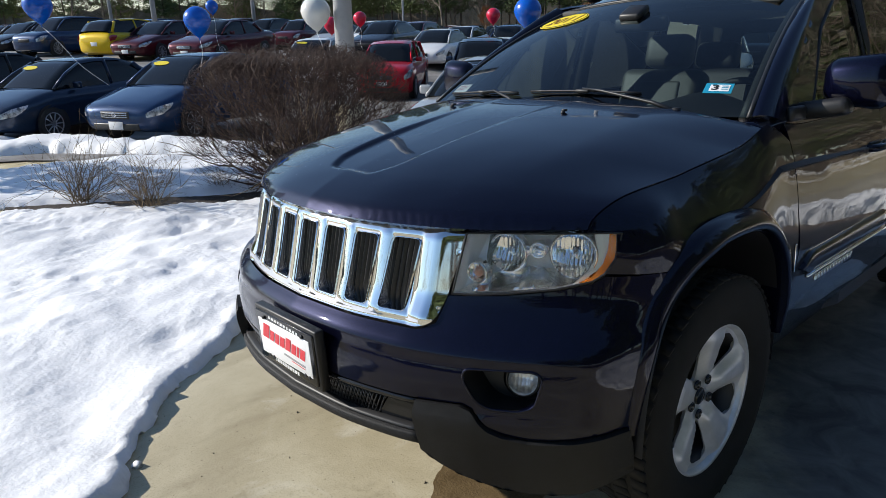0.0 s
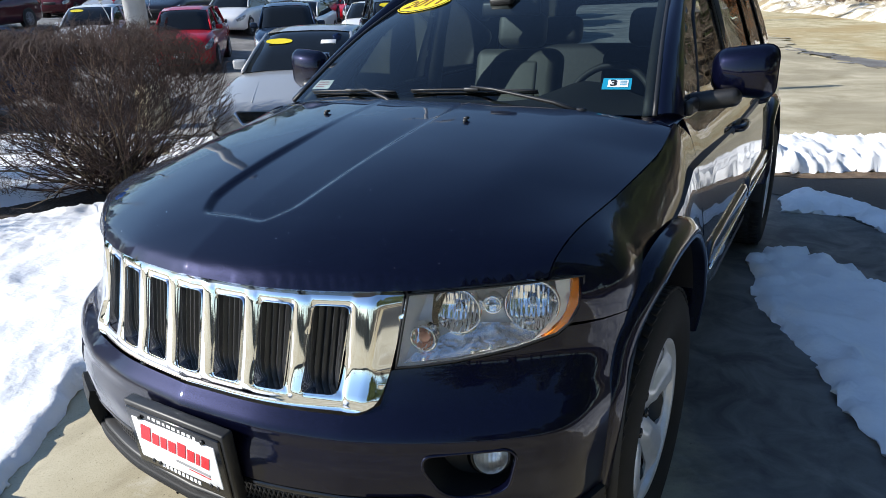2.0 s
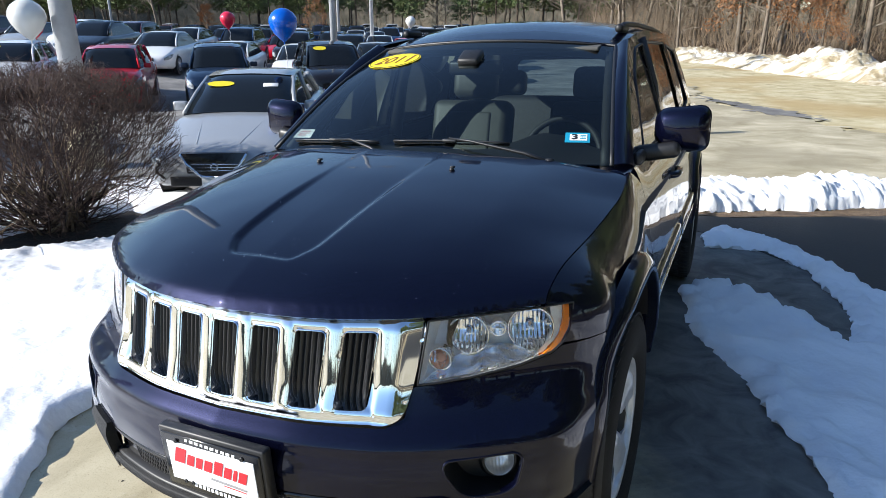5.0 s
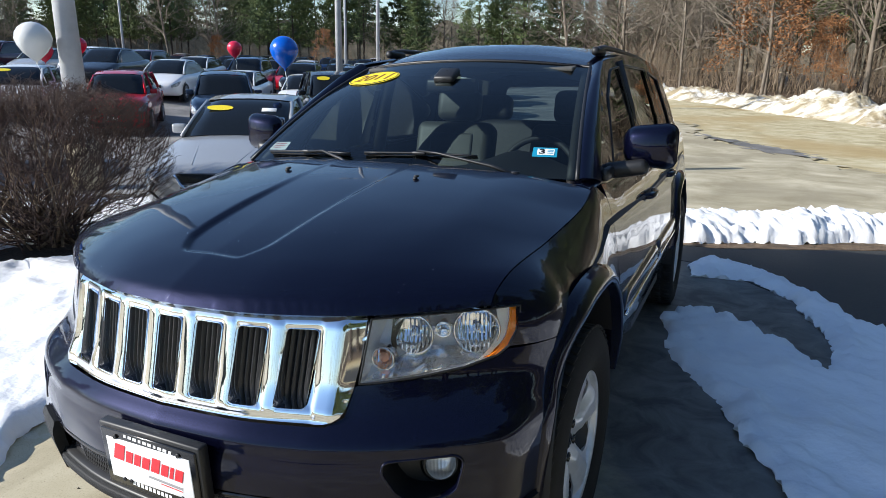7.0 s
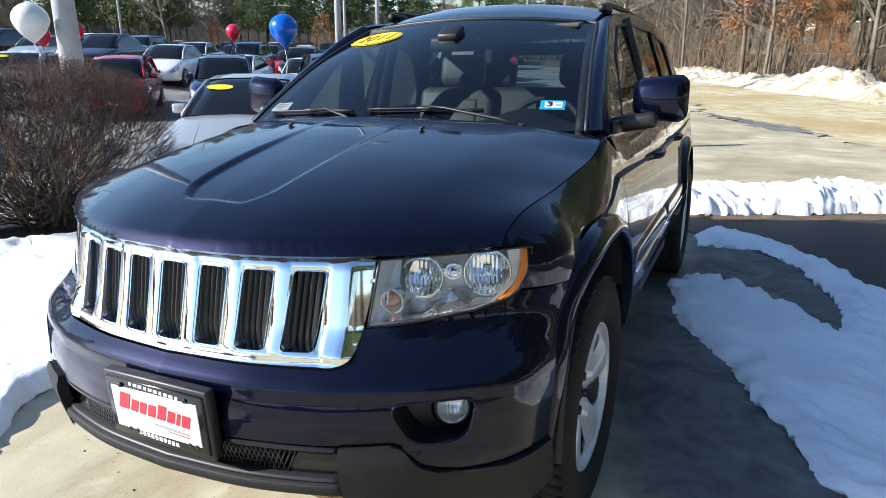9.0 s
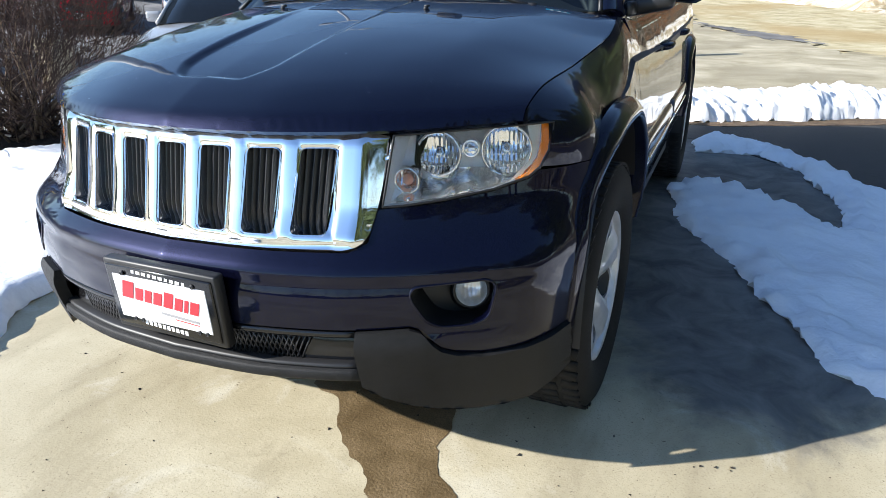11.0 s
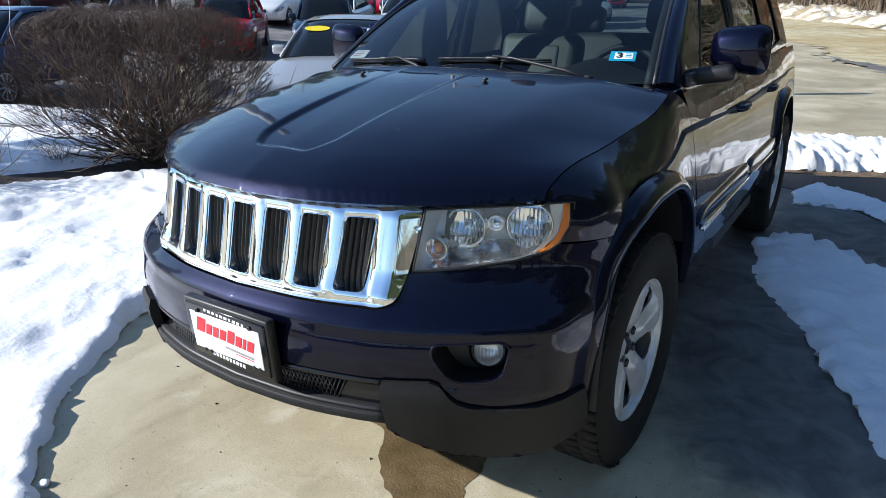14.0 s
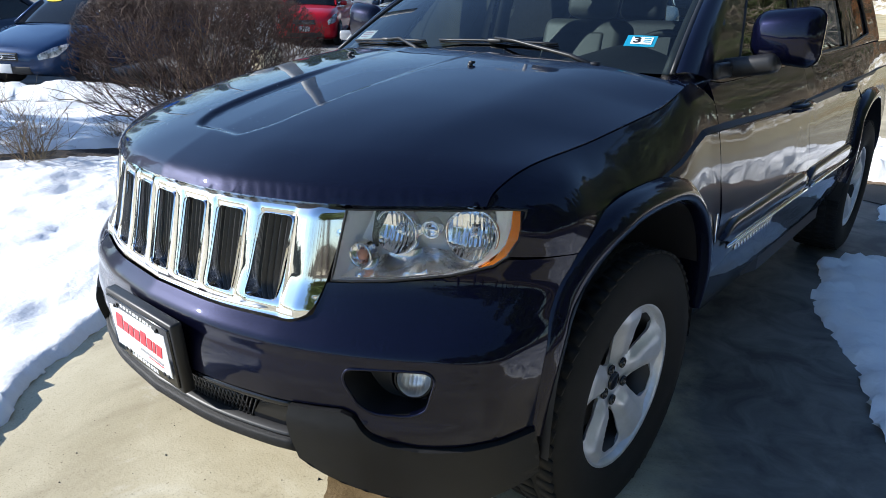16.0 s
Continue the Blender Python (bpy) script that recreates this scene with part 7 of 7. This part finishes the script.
def parked_car(shape, colour, label, near=True):
    s = SHAPES[shape]
    car = tagged(new("parked_car"), label, "car", "cars parked on the lot")
    pm = CARPAINT[colour]
    part("body", car_shell(s), pm, car)
    part("glasshouse", cabin(s), CARGLASS, car)
    part("roof", cabin(s, True), pm, car)
    wl = None
    for x in (-1, 1):
        for y in s["wheels"]:
            w = curve(s["y"], s["w"], y) * 0.995
            m = pose(x * (w - 0.095), y, s["r"], 0, 0, 0 if x > 0 else 180)
            if wl is None:
                wl = part("wheel", wheel_small(s["r"]), TYRE2, car)
                rm = part("rim", rim_small(s["r"]), RIM2, wl)
                ar = part("wheel_arch", disc(s["r"] * 1.13, 0.096), INK, wl)
                wl.matrix_basis = m
            else:
                nw = again(wl, car, m)
                again(rm, nw)
                again(ar, nw)
    a, b = s["cab"][0][0], s["cab"][2][0]
    for x in (-1, 1):
        part("pillar", pillar(s, [(a + 0.02, 0.9), (lerp(a, b, 0.5), 0.98), (b, 0.985)], x), pm, car)
        if near:
            mid = s["cab"][3][0] + 0.15
            part("pillar", pillar(s, [(mid, 0.02), (mid + 0.03, 0.97)], x, 0.035), pm, car)
            e = s["cab"][5][0]
            part("pillar", pillar(s, [(e + 0.2, 0.1), (e - 0.1, 0.97)], x, 0.06), pm, car)
            c = cab_at(s, a + 0.42, 0)
            part("side_mirror", box(x * (c.x + 0.16), a + 0.45, c.z + 0.07, 0.20, 0.09, 0.13, 0.035, 3), pm, car)
        # lamps wrap the corners
        part("headlamp", lamp_patch(s, rounded([(0.03, 0.50), (0.03, 0.66), (0.20, 0.69), (0.52, 0.655), (0.46, 0.60), (0.22, 0.50)], 0.03), x), LAMPG, car)
        L = s["y"][-1]
        part("tail_lamp", lamp_patch(s, rounded([(L - 0.03, 0.50), (L - 0.03, 0.66), (L - 0.22, 0.68), (L - 0.40, 0.64), (L - 0.22, 0.50)], 0.03), x), TAIL, car)
    zc = s["top"][0]
    part("grille", box(0, 0.012, zc - 0.02, 0.62, 0.05, 0.13, 0.02, 2), INK, car)
    if near:
        for k in range(3):
            part("grille_bar", box(0, -0.016, zc + 0.02 - k * 0.035, 0.56, 0.015, 0.010, 0.003, 1), CHROME, car)
        part("grille_badge", moved(lathe([(-0.02, 0.045), (-0.028, 0.04), (-0.028, 0.03), (-0.02, 0.028)], 20, "y"), Matrix.Translation((0, -0.002, zc - 0.01))), CHROME, car)
        part("dealer_plate", box(0, -0.012, zc - 0.20, 0.30, 0.02, 0.14, 0.004), WHITEPLATE, car)
        part("lower_intake", box(0, 0.02, 0.36, 1.0, 0.06, 0.12, 0.02), INK, car)
    part("rear_plate", box(0, s["y"][-1] + 0.002, zc, 0.30, 0.02, 0.14, 0.004), WHITEPLATE, car)
    return car


def sticker(car, shape):
    s = SHAPES[shape]
    pts = []
    y0 = s["cab"][1][0] + 0.15

    def fn(u, v):
        y = y0 + v * 0.8
        cy, cz = [p[0] for p in s["cab"]], [p[1] for p in s["cab"]]
        return Vector((-0.34 + u, y, curve(cy, cz, y) + 0.035))
    part("yellow_sticker", patch([(0.18 * math.cos(a), 0.08 * math.sin(a)) for a in np.linspace(0, 2 * math.pi, 24, endpoint=False)], fn, 0.08, flange=0.002), YELLOW, car)


HEAD = -62.0


def park(car, x, y, heading, first=True):
    """The middle of the nose stands at x, y; the nose points along the heading."""
    m = pose(x, y, ground(x, y), 0, 0, heading + 90)
    if first:
        car.matrix_basis = m
        return car
    return copy_thing(car, m)


SHAPES["compact"] = dict(SHAPES["sedan"], w=[v * 0.93 for v in SHAPES["sedan"]["w"]], y=[0, 0.05, 0.22, 0.7, 1.45, 2.4, 3.4, 4.1, 4.6, 4.85, 4.9], top=[0.53, 0.61, 0.69, 0.78, 0.89, 0.90, 0.93, 0.97, 0.97, 0.92, 0.76], cab=[(1.48, 0.90), (1.88, 1.13), (2.33, 1.30), (2.8, 1.34), (3.3, 1.32), (3.75, 1.20), (4.2, 0.99)])
c = parked_car("compact", "silver", "silver sedan with a yellow windshield sticker")
sticker(c, "compact")


def on_bonnet(s, x, y, d):
    t = curve(s["y"], s["top"], y)
    w = curve(s["y"], s["w"], y)
    return Vector((x, y - d, t + 0.035 - 0.055 * (abs(x) / (0.82 * w)) ** 2 + d))


for k in (-1, 1):
    part("bonnet_crease", tube([on_bonnet(SHAPES["compact"], k * lerp(0.24, 0.42, f), lerp(0.26, 1.35, f), 0.0) for f in np.linspace(0, 1, 8)], 0.007, 6), CARPAINT["silver"], c)
    part("grille_chrome", tube([(k * 0.36, 0.01, 0.66), (k * 0.30, -0.02, 0.56), (k * 0.15, -0.03, 0.42), (0, -0.035, 0.405)], 0.017, 8), CHROME, c)
    part("bumper_slit", tube([(k * 0.60, 0.02, 0.56), (k * 0.66, 0.06, 0.46), (k * 0.56, 0.0, 0.40)], [0.012, 0.02, 0.012], 6), INK, c)
vee = bmesh.new()
vv = [vee.verts.new(p) for p in ((-0.36, 0.012, 0.67), (0.36, 0.012, 0.67), (0.28, -0.018, 0.54), (0.15, -0.024, 0.42), (-0.15, -0.024, 0.42), (-0.28, -0.018, 0.54))]
vb = [vee.verts.new(v.co + Vector((0, 0.08, 0))) for v in vv]
vee.faces.new(vv[::-1])
for k in range(6):
    vee.faces.new((vv[k], vv[(k + 1) % 6], vb[(k + 1) % 6], vb[k]))
part("vee_grille", vee, GLOSSBLACK, c, "black vee-shaped grille", smooth=False, recalc=True)
part("screen_notice", box(0.33, 2.0, 1.215, 0.20, 0.08, 0.012, 0.002, 1, pose(0, 0, 0, 28, 0, 0)), WHITE, c)
park(c, -4.16, 5.36, HEAD)
c = parked_car("sedan", "navy", "navy sedan with a yellow windshield sticker and dealer plate")
sticker(c, "sedan")
park(c, -10.9, 3.85, HEAD)
c = parked_car("sedan", "slate", "dark slate blue sedan with a yellow windshield sticker")
sticker(c, "sedan")
park(c, -13.5, 2.15, HEAD)
park(parked_car("sedan", "black", "black sedan at the end of the row"), -16.3, 0.9, HEAD)
c = parked_car("suv", "red", "bright red compact suv")
park(c, -14.3, 12.5, HEAD + 13)
hondas = parked_car("suv", "slate", "dark slate compact suv")
park(hondas, -11.4, 13.6, HEAD + 13)
c = parked_car("suv", "black", "black compact suv with a yellow sticker")
sticker(c, "suv")
park(c, -8.3, 14.6, HEAD + 13)
c = parked_car("hatch", "white", "white hatchback with a yellow sticker")
sticker(c, "hatch")
park(c, -17.1, 11.5, HEAD + 13)
c = parked_car("sedan", "maroon", "maroon sedan with a yellow sticker")
sticker(c, "sedan")
park(c, -22.6, 10.2, HEAD)
park(parked_car("sedan", "maroon", "dark maroon sedan in the second row"), -25.6, 9.2, HEAD)
park(parked_car("hatch", "yellow", "yellow hatchback seen from behind"), -29.0, 12.2, HEAD + 180)

stock = [parked_car(k, p, "%s %s parked in a far row" % (p, {"suv": "suv", "sedan": "sedan", "hatch": "hatchback"}[k]), False) for k, p in
         (("suv", "black"), ("suv", "navy"), ("suv", "grey"), ("sedan", "white"), ("sedan", "silver"), ("suv", "slate"), ("sedan", "red"), ("suv", "white"), ("sedan", "black"), ("suv", "maroon"), ("sedan", "grey"))]
taken = set()
crnd = random.Random(77)
A_, B_ = Vector((0.961, 0.276)), Vector((-0.276, 0.961))
O_ = Vector((-10.9, 3.85))
for back, facing_ in ((9.5, 1), (15.6, 1), (22.5, 1), (28.3, 1), (38.5, 1), (44.0, 1), (54.5, 1), (60.0, 1), (70.0, 1)):
    for k in range(-28, 18):
        al = k * 2.75 - 0.7 + crnd.uniform(-0.1, 0.1)
        p = O_ + A_ * al + B_ * back
        az = math.degrees(math.atan2(p.y, p.x - 1.3))
        if not 108 < az < 171 or p.length > 92:
            continue
        if back == 9.5 and -13.5 < al < 6.5:
            continue
        if (p - Vector((-27.6, 9.6))).length < 4.6 or (p - Vector((-35.7, 14.4))).length < 2.2:
            continue
        if back == 9.5 and (al > 8 or al < -30):
            if al > 8:
                continue
        if crnd.random() < 0.04 or (back == 15.6 and not -7.5 < al < 9):
            continue
        i = crnd.choice((3, 3, 8, 3, 4, 3, 4, 8) if back == 15.6 else (0, 3, 5, 3, 6, 4, 3, 1, 6, 7, 3, 8, 7, 1, 3)) if al > -8 else crnd.choice((0, 1, 4, 5, 2, 7, 5, 10, 8, 9, 3))
        park(stock[i], p.x, p.y, HEAD + (0 if facing_ else 180), i not in taken)
        taken.add(i)
for i in range(len(stock)):
    if i not in taken:
        park(stock[i], -60 - 3 * i, 60, HEAD)

# lamp poles
STEEL = vary(mat("galvanised pole", (0.42, 0.43, 0.44), 0.5), [(0.3, (0.36, 0.37, 0.38)), (0.7, (0.5, 0.5, 0.51))], 3, 6, (0.45, 0.65))


def lamp_pole(x, y, h, r, label="grey steel lamp pole on the lot", arm=True, foot=0.0):
    p = tagged(new("lamp_pole"), label, "lamp pole", "lamp poles on the lot")
    p.matrix_basis = pose(x, y, ground(x, y))
    part("pole", tube([(0, 0, 0), (0, 0, h * 0.5), (0, 0, h)], [r, r * 0.82, r * 0.62], 12), STEEL, p)
    if foot:
        part("footing", tube([(0, 0, -0.2), (0, 0, foot)], r * 1.35, 16), CONC, p)
    if arm:
        part("lamp_arm", box(0, 0, h, 2.2, 0.08, 0.08, 0.02), STEEL, p)
        for s in (-1, 1):
            part("lamp_head", box(s * 1.15, 0, h + 0.02, 0.7, 0.32, 0.14, 0.04), STEEL, p)
    return p


lamp_pole(-8.3, 7.0, 6.2, 0.185, "thick grey steel pole beside the shrub", False, 0.75)
for x, y, h, r in ((-13.8, 22.8, 11, 0.14), (-18.5, 34.0, 11, 0.12), (-24.5, 40.0, 9.5, 0.11), (-48, 42, 10, 0.11), (-40.0, 22.5, 11, 0.14), (-35.7, 14.4, 10.5, 0.14), (-52.0, 17.6, 11, 0.13)):
    lamp_pole(x, y, h, r)

# balloons
def balloon(x, y, z, r, colour, name, knot_to=None):
    b = tagged(part("balloon", moved(lathe([(-1.32, 0.03), (-1.25, 0.05), (-1.05, 0.30), (-0.7, 0.66), (-0.3, 0.90), (0.05, 1.0), (0.4, 0.93), (0.7, 0.73), (0.9, 0.44), (0.98, 0.2), (1.0, 0.001)], 28, "z"), Matrix.Scale(r, 4)), mat(name + " balloon skin", colour, 0.25, 0, 0.4)), name + " balloon on a string", "balloon", "balloons over the cars")
    b.matrix_basis = pose(x, y, z)
    part("knot", moved(lathe([(-1.30, 0.02), (-1.38, 0.07), (-1.40, 0.001)], 10, "z"), Matrix.Scale(r, 4)), b.data.materials[0], b)
    if knot_to:
        a = Vector((0, 0, -1.36 * r))
        e = Vector(knot_to) - Vector((x, y, z))
        part("string", tube([lerp(a, e, f) + Vector((0.03 * math.sin(f * 9), 0.02 * math.sin(f * 7), -0.06 * math.sin(math.pi * f))) for f in np.linspace(0, 1, 9)], 0.004, 4), WHITE, b)
    return b


balloon(-5.17, 8.14, 1.52, 0.21, (0.0, 0.1, 0.55), 'blue', (-5.17, 8.04, 0.25))
balloon(-8.40, 6.52, 1.60, 0.25, (0.75, 0.75, 0.72), 'white', (-8.3, 6.75, 0.2))
balloon(-12.99, 15.95, 1.54, 0.22, (0.65, 0.02, 0.06), 'red', (-12.89, 15.95, 0.9))
balloon(-10.46, 5.38, 1.52, 0.24, (0.0, 0.1, 0.55), 'blue', (-10.16, 5.18, 0.35))
balloon(-12.51, 3.39, 1.82, 0.25, (0.0, 0.1, 0.55), 'blue', (-11.41, 3.99, 0.45))
balloon(-21.91, 11.12, 2.06, 0.22, (0.0, 0.1, 0.55), 'blue', (-21.71, 11.12, 0.6))
balloon(-16.04, 13.14, 1.54, 0.21, (0.65, 0.02, 0.06), 'red', (-16.04, 13.14, 0.6))
balloon(-15.12, 11.42, 1.38, 0.22, (0.65, 0.02, 0.06), 'red', (-14.7, 12.1, 0.9))
balloon(-12.34, 26.58, 1.41, 0.22, (0.75, 0.75, 0.72), 'white', (-12.3, 26.7, 0.9))
